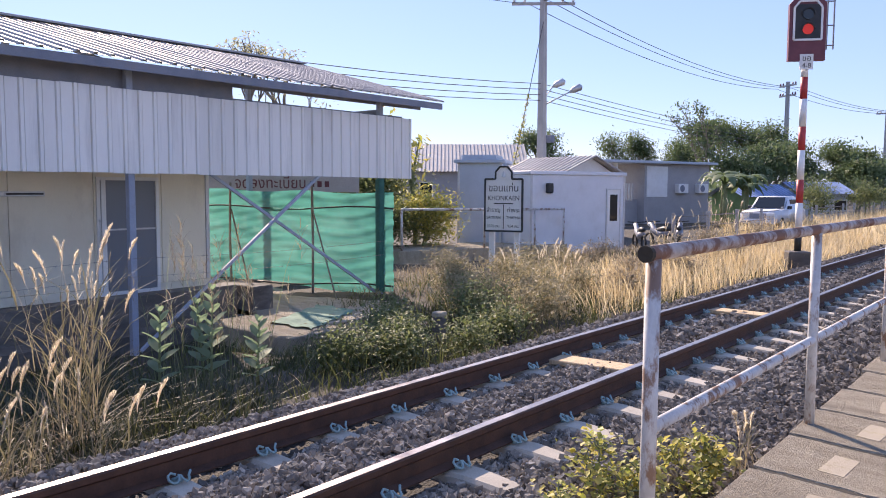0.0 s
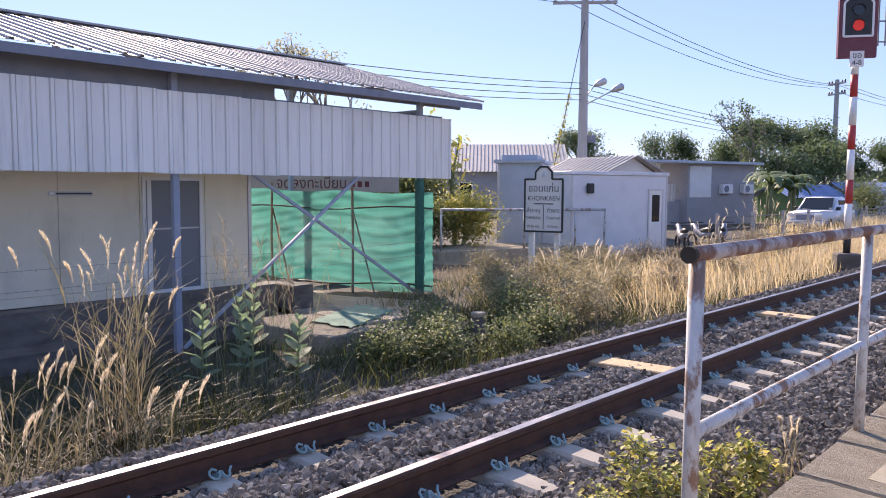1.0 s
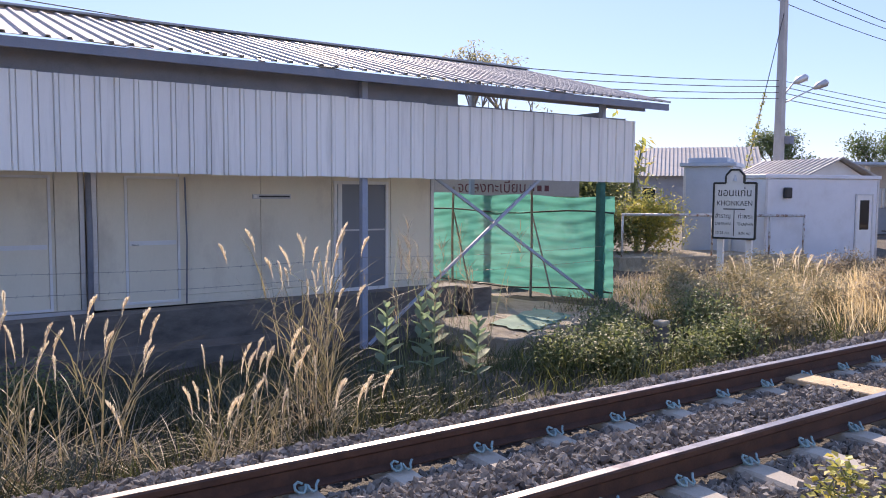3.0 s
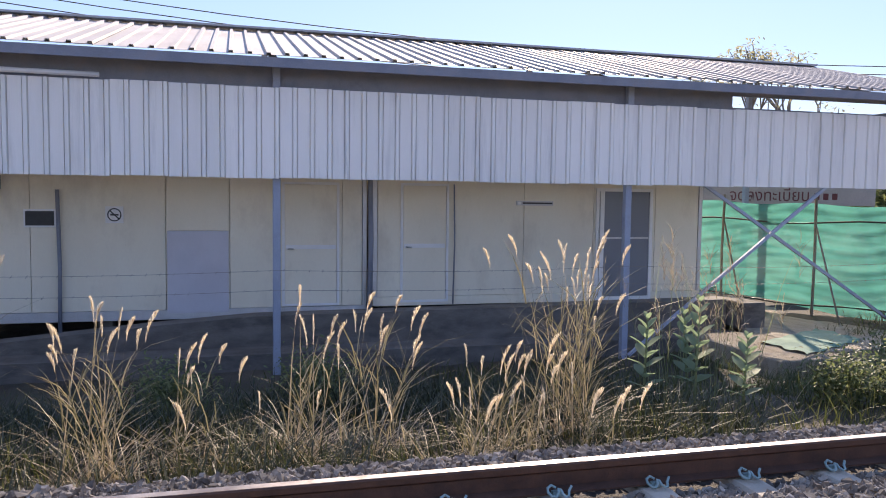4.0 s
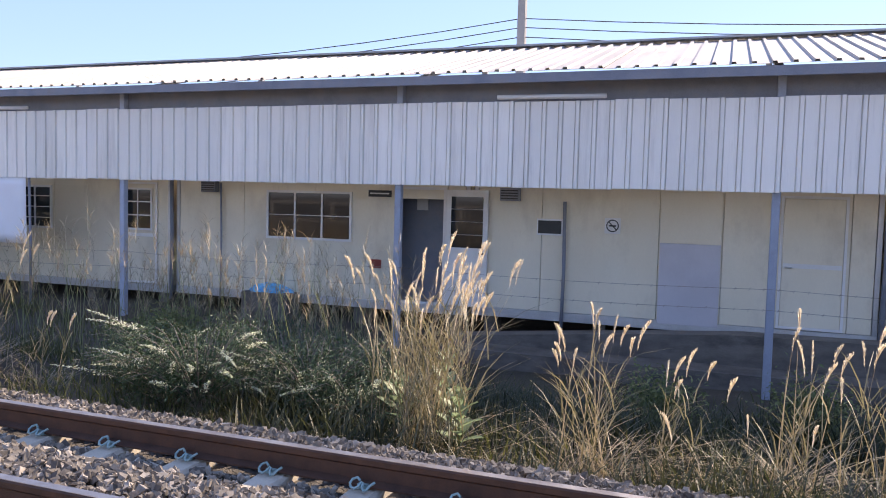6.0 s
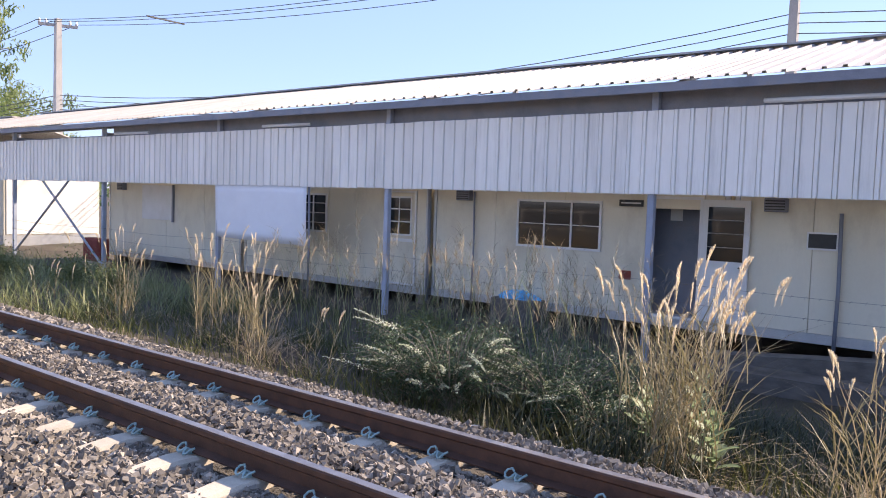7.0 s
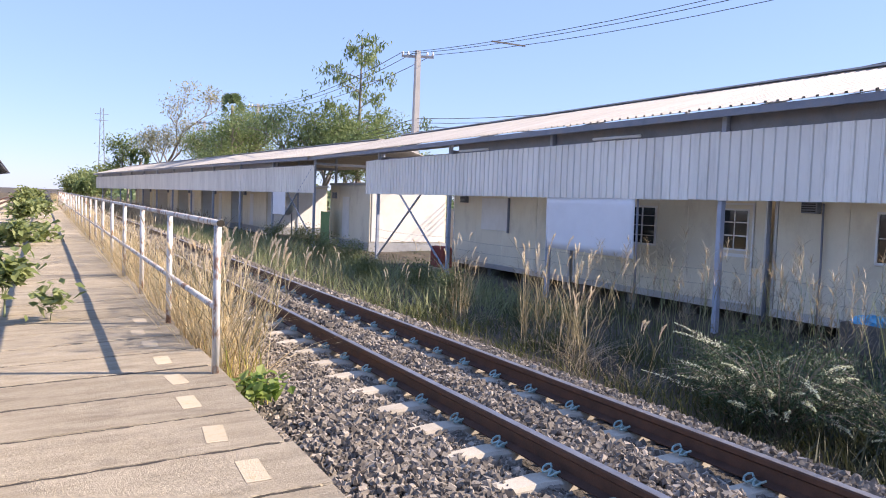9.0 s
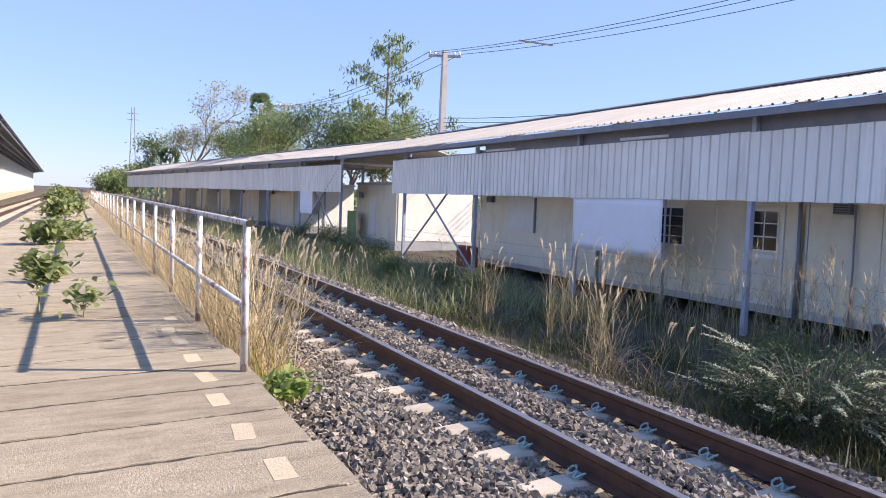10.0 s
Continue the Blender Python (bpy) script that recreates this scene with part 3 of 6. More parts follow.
def cabin(x0, x1, z0, label, depth=2.5, top=2.02, seams=(), mat="cream", hole=None, beam="alu"):
    """A panel-clad office container with steel corner posts and floor beam; its front stands at y 0."""
    w = x1 - x0
    c = thing("office_cabin", pose(x0, WY, z0), label, "cabin", "site office cabins")
    h = top - z0
    edges = [0.08] + [s - x0 for s in seams] + [w - 0.08]
    for a, b in zip(edges, edges[1:]):
        if hole and a + x0 <= hole[0] + 0.05 and b + x0 >= hole[1] - 0.05 and b - a < hole[1] - hole[0] + 0.1:
            part("wall_panel", slab(a + 0.004, b - 0.004, 0.012, 0.06, 2.06, h - 0.1, 0.004), mat, c)
            continue
        part("wall_panel", slab(a + 0.004, b - 0.004, 0.012, 0.06, 0.16, h - 0.1, 0.004), mat, c)
    part("floor_beam", slab(0, w, 0.0, depth, 0, 0.155, 0.006), beam, c, "grey steel floor beam")
    part("roof_frame", slab(0, w, 0.0, depth, h - 0.095, h, 0.006), "alu", c)
    for x in (0, w - 0.075):
        for y in (0, depth - 0.075):
            part("corner_post", slab(x, x + 0.075, y, y + 0.075, 0.157, h - 0.097, 0.005), "alu", c)
    for a, b, p, q in ((0.02, 0.06, 0.08, depth - 0.08), (w - 0.06, w - 0.02, 0.08, depth - 0.08)):
        part("side_wall", slab(a, b, p, q, 0.157, h - 0.097), mat, c)
    part("back_wall", slab(0.08, w - 0.08, depth - 0.06, depth - 0.02, 0.157, h - 0.097), mat, c)
    for i in range(4):
        x = 0.2 + i * (w - 0.6) / 3
        zb = float(ground_z(x0 + x, WY + 0.3)) - 0.05 - z0
        if zb < -0.12:
            part("footing_block", slab(x, x + 0.22, 0.12, 0.5, zb, -0.002, 0.01), "base", c, "grey concrete block")
    return c


def frame_around(bm, x0, x1, z0, z1, w=0.05, y0=-0.02, y1=0.03):
    box(bm, x0, x0 + w, y0, y1, z0, z1)
    box(bm, x1 - w, x1, y0, y1, z0, z1)
    box(bm, x0 + w, x1 - w, y0, y1, z1 - w, z1)
    box(bm, x0 + w, x1 - w, y0, y1, z0, z0 + w)
    return bm


def door(c, xw, x0, x1, z0, z1, hinge_east=True):
    """A plain two-panel door set in a thin frame. Coordinates of the place; xw and zw are the cabin's corner."""
    zc = c.matrix_basis.translation.z
    a, b, p, q = x0 - xw, x1 - xw, z0 - zc, z1 - zc
    d = part("door", slab(a + 0.045, b - 0.045, -0.012, 0.008, p + 0.03, q - 0.045, 0.004), "cream", c, "closed cream door")
    part("door_frame", frame_around(bmesh.new(), a, b, p, q, 0.04, -0.02, 0.01), "white", d)
    part("rail", slab(a + 0.06, b - 0.06, -0.02, -0.0125, p + (q - p) * 0.46, p + (q - p) * 0.46 + 0.07), "white", d)
    kx = a + 0.10 if hinge_east else b - 0.10
    part("handle", tube(bmesh.new(), [(kx, -0.0125, p + 0.96), (kx, -0.06, p + 0.96), (kx + 0.09, -0.065, p + 0.955)], 0.012, 8), "alu", d, "", True)


def window(c, xw, x0, x1, z0, z1, bars=1, lights=2):
    zc = c.matrix_basis.translation.z
    a, b, p, q = x0 - xw, x1 - xw, z0 - zc, z1 - zc
    wd = part("window", frame_around(bmesh.new(), a, b, p, q, 0.045, -0.022, 0.011), "white", c, "white-framed window with dark glass and bars")
    step = (b - a - 0.09) / lights
    for i in range(lights):
        u = a + 0.045 + i * step
        part("pane", slab(u + 0.002, u + step - 0.002, 0.0, 0.008, p + 0.047, q - 0.047), "tint", wd, "dark glass pane")
        if i:
            part("mullion", slab(u - 0.018, u + 0.018, -0.02, -0.001, p + 0.047, q - 0.047), "white", wd)
    for k in range(bars):
        z = p + (q - p) * (k + 1) / (bars + 1)
        part("bar", tube(bmesh.new(), [(a + 0.045, -0.012, z), (b - 0.045, -0.012, z)], 0.008, 6), "white", wd)


def fan_box(x, z, w=0.34, h=0.22):
    e = thing("vent_box", pose(x, WY - 0.002, z), "dark metal ventilation hood on the cabin wall", "vent", "cabin vents")
    part("hood", slab(-w / 2, w / 2, -0.14, 0.01, -h / 2, h / 2, 0.01), "steel", e)
    for k in range(4):
        part("slat", slab(-w / 2 + 0.02, w / 2 - 0.02, -0.152, -0.141, -h / 2 + 0.03 + k * 0.045, -h / 2 + 0.05 + k * 0.045), "black", e)


cabA = cabin(2.27, 8.62, -0.42, "cream office cabin with a sliding glass door and white door", seams=(3.6, 5.0, 6.36, 7.62), beam="cream")
door(cabA, 2.27, 2.75, 3.6, -0.36, 1.69)
sl = part("sliding_door", frame_around(bmesh.new(), 6.4 - 2.27, 7.55 - 2.27, 0.02, 2.08, 0.06, -0.03, 0.011), "white", cabA, "sliding glass door in a white frame")
part("pane", slab(6.46 - 2.27, 7.49 - 2.27, -0.005, 0.005, 0.082, 2.02), "darkglass", sl, "door glass with a grey reflection put into its colour")
part("stile", slab(6.48 - 2.27, 6.56 - 2.27, -0.03, -0.006, 0.082, 2.02), "white", sl)
part("pull_handle", tube(bmesh.new(), [(4.17, -0.03, 0.95), (4.15, -0.09, 1.0), (4.15, -0.09, 1.3), (4.17, -0.03, 1.35)], 0.012, 8), "alu", sl, "", True)
part("middle_rail", slab(6.56 - 2.27, 7.49 - 2.27, -0.02, -0.006, 1.15, 1.18), "alu", sl)

cabB = cabin(-4.22, 2.17, -0.55, "cream office cabin with lilac board and plain door", seams=(-3.0, -1.05, -0.07, 0.72, 1.75))
door(cabB, -4.22, 0.76, 1.70, -0.38, 1.68)
part("cover_board", slab(-1.03 + 4.22, -0.09 + 4.22, -0.008, 0.011, 0.10, 1.42, 0.003), "lavender", cabB, "grey lilac board over the wall")
part("cover_board", slab(-1.03 + 4.22, -0.09 + 4.22, -0.008, 0.011, 1.425, 2.25, 0.003), "cream", cabB)

cabC = cabin(-10.62, -4.3, -0.58, "cream office cabin with an open doorway and wide window", seams=(-9.0, -7.4, -5.72, -4.72), hole=(-5.72, -4.72))
window(cabC, -10.62, -8.47, -6.62, 0.64, 1.58, 1, 3)
dw = part("doorway", frame_around(bmesh.new(), -5.74 + 10.62, -4.74 + 10.62, 0.15, 2.28, 0.05, -0.02, 0.06), "white", cabC, "white door frame standing open")
leaf = part("open_door", slab(-4.72 + 10.62, -3.94 + 10.62, -0.075, -0.035, 0.18, 2.24, 0.004), "white", cabC, "door leaf folded back against the wall")
part("pane", slab(-4.62 + 10.62, -4.03 + 10.62, -0.082, -0.0755, 1.22, 2.12), "tint", leaf, "dark glass in the upper half")
for z in (1.45, 1.68, 1.90):
    part("bar", tube(bmesh.new(), [(-4.62 + 10.62, -0.09, z), (-4.03 + 10.62, -0.09, z)], 0.007, 6), "alu", leaf)
part("handle", tube(bmesh.new(), [(-4.08 + 10.62, -0.08, 1.13), (-4.08 + 10.62, -0.12, 1.13), (-3.97 + 10.62, -0.12, 1.13)], 0.012, 6), "black", leaf)
part("inner_wall", slab(4.5, 6.2, 0.62, 0.66, 0.157, 2.4), "steel", cabC, "dim wall inside")
part("inner_paper", slab(-5.55 + 10.62, -5.33 + 10.62, 0.60, 0.618, 1.85, 2.2), "white", cabC, "white paper inside")

cabD = cabin(-17.15, -10.76, -0.60, "cream office cabin with a half-glazed door and canvas sheet", seams=(-15.0, -13.9, -12.0, -11.1))
window(cabD, -17.15, -14.92, -13.95, 0.62, 1.57, 3, 2)
part("cover_board", slab(-13.85 + 17.15, -12.95 + 17.15, -0.008, 0.011, 1.2, 2.18), "cream", cabD, "pale board beside the window")
door(cabD, -17.15, -12.05, -11.1, -0.42, 1.68)
dg = part("door_glass", frame_around(bmesh.new(), -11.95 + 17.15, -11.22 + 17.15, 1.28, 2.16, 0.04, -0.03, -0.0205), "white", cabD, "glazed upper half of a door")
part("pane", slab(-11.91 + 17.15, -11.26 + 17.15, -0.026, -0.0205, 1.32, 2.12), "tint", dg)
for k in (1, 2):
    part("bar", slab(-11.91 + 17.15, -11.26 + 17.15, -0.034, -0.0265, 1.30 + 0.28 * k, 1.325 + 0.28 * k), "white", dg)
part("bar", slab(-11.6 + 17.15, -11.575 + 17.15, -0.034, -0.0265, 1.32, 2.12), "white", dg)
cabE = cabin(-24.2, -17.3, -0.62, "cream office cabin at the end of the row", seams=(-22.6, -20.9, -19.0))
part("cover_board", slab(2.0, 3.65, -0.012, 0.011, 1.25, 2.28, 0.004), "white", cabE, "white roller blind board")
part("hand_rail", slab(3.66, 3.72, -0.05, 0.01, 1.2, 2.3), "steel", cabE)

for x, z in ((-3.55, 1.60), (-9.75, 1.62), (-23.3, 1.60)):
    fan_box(x, z)


def wall_sign(name, x0, x1, z0, z1, label, board, bars=()):
    s = thing(name, pose((x0 + x1) / 2, WY - 0.001, z0), label, "sign")
    w = (x1 - x0) / 2
    part("board", slab(-w, w, -0.02, 0.008, 0, z1 - z0, 0.003), board, s)
    for a, b, p, q, mt in bars:
        part("line", slab(a, b, -0.024, -0.0205, p, q), mt, s)


wall_sign("name_plate", -3.08, -2.63, 0.92, 1.20, "dark plate in a white frame on the cabin", "white", [(-0.2, 0.2, 0.03, 0.25, "black")])
wall_sign("name_plate", -6.28, -5.82, 1.50, 1.62, "dark narrow plate over the doorway", "black", [(-0.19, 0.19, 0.05, 0.075, "alu")])
wall_sign("name_plate", 4.85, 5.55, 1.33, 1.41, "narrow grey plate with unreadable writing", "alu", [(-0.24, 0.33, 0.025, 0.055, "black"), (-0.33, -0.27, 0.015, 0.065, "white")])
wall_sign("post_box", -6.22, -6.0, 0.18, 0.34, "small red box on the cabin wall", "orange_cloth")


def no_smoking():
    s = thing("no_smoking_sign", pose(-1.80, WY - 0.002, 1.12), "square white no smoking sign with a black ring", "sign")
    part("board", slab(-0.13, 0.13, -0.012, 0.008, -0.13, 0.13), "white", s)
    ring = [(0.095 * math.cos(radians(a)), -0.016, 0.095 * math.sin(radians(a))) for a in range(0, 361, 15)]
    part("ring", tube(bmesh.new(), ring, 0.009, 6), "black", s)
    part("bar", bar(bmesh.new(), (-0.065, -0.016, 0.065), (0.065, -0.016, -0.065), 0.018, 0.008), "black", s)
    part("cigarette", slab(-0.06, 0.06, -0.02, -0.0125, -0.012, 0.012), "black", s)


no_smoking()


def canvas_sheet():
    """A white canvas that hangs from the canopy's edge to a lower lath, a little slack."""
    x0, x1, zt, zb, y = -16.4, -13.05, 1.72, 0.42, FY + 0.03
    n = 24
    xs = np.linspace(x0, x1, n)
    zs = np.linspace(0, 1, 8)
    v, f = [], []
    for k, t in enumerate(zs):
        for i, x in enumerate(xs):
            u = i / (n - 1)
            v.append((x, y + 0.02 * math.sin(5 * u + 2 * t) * (0.3 + t), zt + (zb - zt - 0.04 * u) * t))
    for k in range(7):
        for i in range(n - 1):
            a = k * n + i
            f.append((a, a + 1, a + n + 1, a + n))
    ob = new("canvas_sheet", arrays("canvas_sheet", v, f, "canvas", True))
    mod = ob.modifiers.new("thick", "SOLIDIFY")
    mod.thickness = 0.004
    tagged(ob, "white canvas sheet hung below the canopy edge", "canvas")
    for x, d in ((-16.38, 1), (-13.02, 1)):
        p = new("prop_stick", to_mesh("prop_stick", tube(bmesh.new(), [(x, y + 0.05, float(ground_z(x, y)) - 0.05), (x + 0.03, y + 0.04, 0.4), (x, y + 0.04, 1.75)], 0.025, 8), "steel", True))
        tagged(p, "thin dark pole that holds the canvas", "pole")


canvas_sheet()

# downpipes and cables on the cabin fronts
for x, z0, z1, r in ((-2.6, -0.9, 1.5, 0.03), (2.21, -0.45, 1.9, 0.045), (3.68, -0.4, 1.68, 0.014), (-10.7, -0.7, 1.95, 0.04), (-9.5, -0.6, 1.7, 0.02)):
    p = new("drain_pipe", to_mesh("drain_pipe", tube(bmesh.new(), [(x, WY - 0.06, z0), (x + 0.02, WY - 0.06, (z0 + z1) / 2), (x, WY - 0.06, z1)], r, 8), "steel", True))
    tagged(p, "dark vertical pipe on the cabin front", "pipe", "pipes on the cabin fronts")

# unseen wall, added to block sunlit ground showing beneath the cabin floors
tagged(new("footing_wall", to_mesh("footing_wall", slab(-24.2, 8.6, 15.2, 15.4, -1.5, -0.45), "base")), "unseen dark wall added behind the cabins to keep sun from under their floors", "wall", kind="structure")
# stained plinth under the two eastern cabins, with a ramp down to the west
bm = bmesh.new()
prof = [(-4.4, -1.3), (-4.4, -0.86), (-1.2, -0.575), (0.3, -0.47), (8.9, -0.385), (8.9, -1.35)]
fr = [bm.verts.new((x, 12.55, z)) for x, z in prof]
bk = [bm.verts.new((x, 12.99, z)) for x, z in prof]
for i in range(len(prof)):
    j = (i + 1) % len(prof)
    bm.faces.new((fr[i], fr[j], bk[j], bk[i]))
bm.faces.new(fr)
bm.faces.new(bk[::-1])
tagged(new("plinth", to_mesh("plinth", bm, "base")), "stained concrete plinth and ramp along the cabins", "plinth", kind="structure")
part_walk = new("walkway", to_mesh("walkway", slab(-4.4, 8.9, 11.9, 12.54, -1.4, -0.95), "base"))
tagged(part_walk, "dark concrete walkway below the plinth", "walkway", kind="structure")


def barbed_wire(z):
    bm = bmesh.new()
    xs = [-27.8, -21.9, -16.35, -10.7, -5.07, 0.6, 6.27, 11.88]
    for a, b in zip(xs, xs[1:]):
        pts = [(a + (b - a) * k / 6, FY - 0.0, z - 0.05 * math.sin(math.pi * k / 6)) for k in range(7)]
        tube(bm, pts, 0.0035, 4, False)
        for k in range(30):
            x = a + (b - a) * (k + 0.5) / 30
            zz = z - 0.05 * math.sin(math.pi * (k + 0.5) / 30)
            tube(bm, [(x - 0.012, FY - 0.012, zz - 0.018), (x + 0.012, FY + 0.012, zz + 0.018)], 0.003, 3, False)
    w = new("barbed_wire", to_mesh("barbed_wire", bm, "barb"))
    tagged(w, "rusty barbed wire strand strung between the posts", "barbed wire", "barbed wire strands")


for z in (0.36, 0.07):
    barbed_wire(z)

# ---- writing ----
def writing(name, text, size, mat, parent, x, y, z, turn=0.0, squeeze=1.0):
    """Raised lettering that faces -y of its parent, centred at x, z."""
    cu = bpy.data.curves.new(name, "FONT")
    cu.body, cu.size, cu.align_x, cu.align_y, cu.extrude = text, size, "CENTER", "CENTER", 0.002
    cu.materials.append(M[mat])
    ob = new(name, cu)
    ob.parent = parent
    ob.matrix_basis = pose(x, y, z, 90, 0, turn) @ Matrix.Diagonal((squeeze, 1, 1, 1))
    return ob


# ---- east of the canopy: net fence, name board, sheds, signal ----
def net_fence():
    p0, p1 = Vector((9.6, 17.2, 0)), Vector((12.05, 11.35, 0))
    nf = thing("net_fence", pose(*p1), "green shade net stretched on thin poles", "fence")
    n, rows = 60, 44
    v, f = [], []
    for k in range(rows):
        t = k / (rows - 1)
        for i in range(n):
            u = i / (n - 1)
            p = p1 + (p0 - p1) * u - p1
            sag = 0.05 * math.sin(u * math.pi * 3) ** 2
            z = -0.72 + 0.10 * u + (1.40 - sag + 0.72) * t - (0.08 * math.sin(u * 9) * (1 - t))
            off = 0.05 * math.sin(u * 14 + t * 3) + 0.02 * math.sin(t * 34 + 4 * math.sin(u * 7)) + 0.016 * math.sin(t * 71 + u * 23 + 3 * math.sin(u * 11)) + 0.012 * math.sin(t * 130 + u * 41) + 0.02 * math.sin(u * 60) * t * t
            v.append((p.x - off * 0.9, p.y - off * 0.35, z))
    for k in range(rows - 1):
        for i in range(n - 1):
            a = k * n + i
            f.append((a, a + 1, a + n + 1, a + n))
    part("net", arrays("net", v, f, "net", True), "net", nf, "wrinkled green shade net")
    for u, lean in ((0.30, 0.02), (0.62, -0.03), (0.95, 0.02)):
        p = (p0 - p1) * u
        part("pole", tube(bmesh.new(), [(p.x - 0.1, p.y - 0.08, -1.15), (p.x - 0.1 + lean, p.y - 0.08, 0.4), (p.x - 0.1, p.y - 0.08, 1.6)], 0.028, 8), "bark", nf, "thin wooden pole", True)
        if 0.1 < u < 0.9:
            part("strut", tube(bmesh.new(), [(p.x - 0.1, p.y - 0.1, 1.0), (p.x - 0.25, p.y - 1.1, -1.1)], 0.02, 6), "bark", nf, "", True)
    for z in (1.05, -0.62):
        pts = [((p0 - p1).x * k / 12 - 0.03, (p0 - p1).y * k / 12, z + 0.04 * math.sin(k)) for k in range(13)]
        part("seam", tube(bmesh.new(), pts, 0.018, 6), "black", nf, "dark folded seam of the net", True)


net_fence()
part("wrapping", slab(11.80, 11.96, 0.03, 0.18, -0.75, 1.69, 0.02), "net_dark", can, "dark green net wrapped round the post")

def banner():
    b = thing("banner", pose(13.5, 16.9, 1.53, 0, 0, -39), "pale banner with red Thai lettering behind the net", "banner")
    part("sheet", slab(-2.1, 2.1, 0, 0.012, -0.16, 0.30), "banner", b)
    writing("lettering", "จุดลงทะเบียน", 0.42, "maroon", b, -0.30, -0.006, 0.07, 0, 0.86)
    for k in range(3):
        part("line", slab(0.75 + 0.2 * k, 0.87 + 0.2 * k, -0.004, -0.001, -0.02, 0.14), "maroon", b)
    for x in (-2.05, 2.05):
        part("post", tube(bmesh.new(), [(x, 0.04, -2.8), (x, 0.04, 0.35)], 0.03, 8), "steel", b)


banner()
tagged(new("concrete_box", to_mesh("concrete_box", slab(8.95, 9.42, 12.1, 13.2, -1.15, -0.40, 0.02), "base")), "grey concrete box beside the plinth", "box")
tagged(new("concrete_apron", to_mesh("concrete_apron", slab(8.95, 13.2, 10.0, 16.6, -1.35, -0.86, 0.02), "slab")), "pale concrete apron in front of the net", "apron", kind="structure")

tagged(new("concrete_path", to_mesh("concrete_path", slab(7.7, 8.94, 9.5, 11.85, -1.4, -0.87, 0.02), "slab")), "pale concrete path at the end of the walkway", "path", kind="structure")


def ground_cloth():
    """A crumpled strip of shade net lying on the apron."""
    n, m = 22, 10
    v = [(8.35 + 1.9 * i / (n - 1) + 0.05 * math.sin(k * 1.3), 9.75 + 1.05 * k / (m - 1) + 0.9 * i / (n - 1) + 0.04 * math.sin(i), -0.845 + 0.02 * math.sin(i * 1.1 + k) * math.sin(k * 0.9)) for k in range(m) for i in range(n)]
    f = [(k * n + i, k * n + i + 1, (k + 1) * n + i + 1, (k + 1) * n + i) for k in range(m - 1) for i in range(n - 1)]
    tagged(new("ground_cloth", arrays("ground_cloth", v, f, "net_lying", True)), "faded green shade cloth lying on the concrete", "cloth")


M["net_lying"] = surface("faded_green_cloth", (0.16, 0.30, 0.21), (0.24, 0.37, 0.27), 3, 0.9, 0.4, 60, vary=0)
ground_cloth()


def name_board():
    s = thing("station_name_board", pose(16.92, 11.93, -0.63, 0, 0, -74) @ Matrix.Diagonal((0.84, 0.84, 0.94, 1)), "white station name board with black Thai and Latin letters", "station sign")
    # board faces the platform; local -y is its face
    bm = bmesh.new()
    out = [(-0.62, 1.05), (0.62, 1.05), (0.62, 2.52), (0.27, 2.52), (0.27, 2.72), (0.12, 2.87), (-0.12, 2.87), (-0.27, 2.72), (-0.27, 2.52), (-0.62, 2.52)]
    fr = [bm.verts.new((x, -0.03, z)) for x, z in out]
    bk = [bm.verts.new((x, 0.03, z)) for x, z in out]
    for i in range(len(out)):
        j = (i + 1) % len(out)
        bm.faces.new((fr[i], fr[j], bk[j], bk[i]))
    bm.faces.new(fr)
    bm.faces.new(bk[::-1])
    board = part("board", bm, "white", s, "white board")
    pts = out + [out[0]]
    for a, b in zip(pts, pts[1:]):
        part("border", bar(bmesh.new(), (a[0], -0.02, a[1]), (b[0], -0.02, b[1]), 0.05, 0.075), "black", board)
    writing("lettering", "ขอนแก่น", 0.29, "black", board, 0, -0.033, 2.26)
    writing("lettering", "KHONKAEN", 0.19, "black", board, 0, -0.033, 1.98)
    writing("lettering", "สำราญ", 0.17, "black", board, -0.33, -0.033, 1.64)
    writing("lettering", "ท่าพระ", 0.17, "black", board, 0.33, -0.033, 1.64)
    writing("lettering", "SAMRAN", 0.122, "black", board, -0.33, -0.033, 1.43)
    writing("lettering", "THAPHA", 0.122, "black", board, 0.33, -0.033, 1.43)
    writing("lettering", "10.26 กม.", 0.112, "black", board, -0.33, -0.033, 1.19)
    writing("lettering", "9.04 กม.", 0.112, "black", board, 0.33, -0.033, 1.19)
    part("rule", slab(-0.32, 0.32, -0.036, -0.031, 1.815, 1.845), "black", board)
    part("rule", slab(-0.012, 0.012, -0.036, -0.031, 1.12, 1.80), "black", board)
    part("emblem", tube(bmesh.new(), [(0, -0.034, 2.58), (0, -0.034, 2.62), (0, -0.034, 2.74)], [0.075, 0.06, 0.02], 6), "alu", board, "small grey emblem")
    for x in (-0.42, 0.42):
        p = part("post", slab(x - 0.09, x + 0.09, 0.035, 0.17, -0.5, 2.3, 0.01), "white", s, "white concrete post")


name_board()


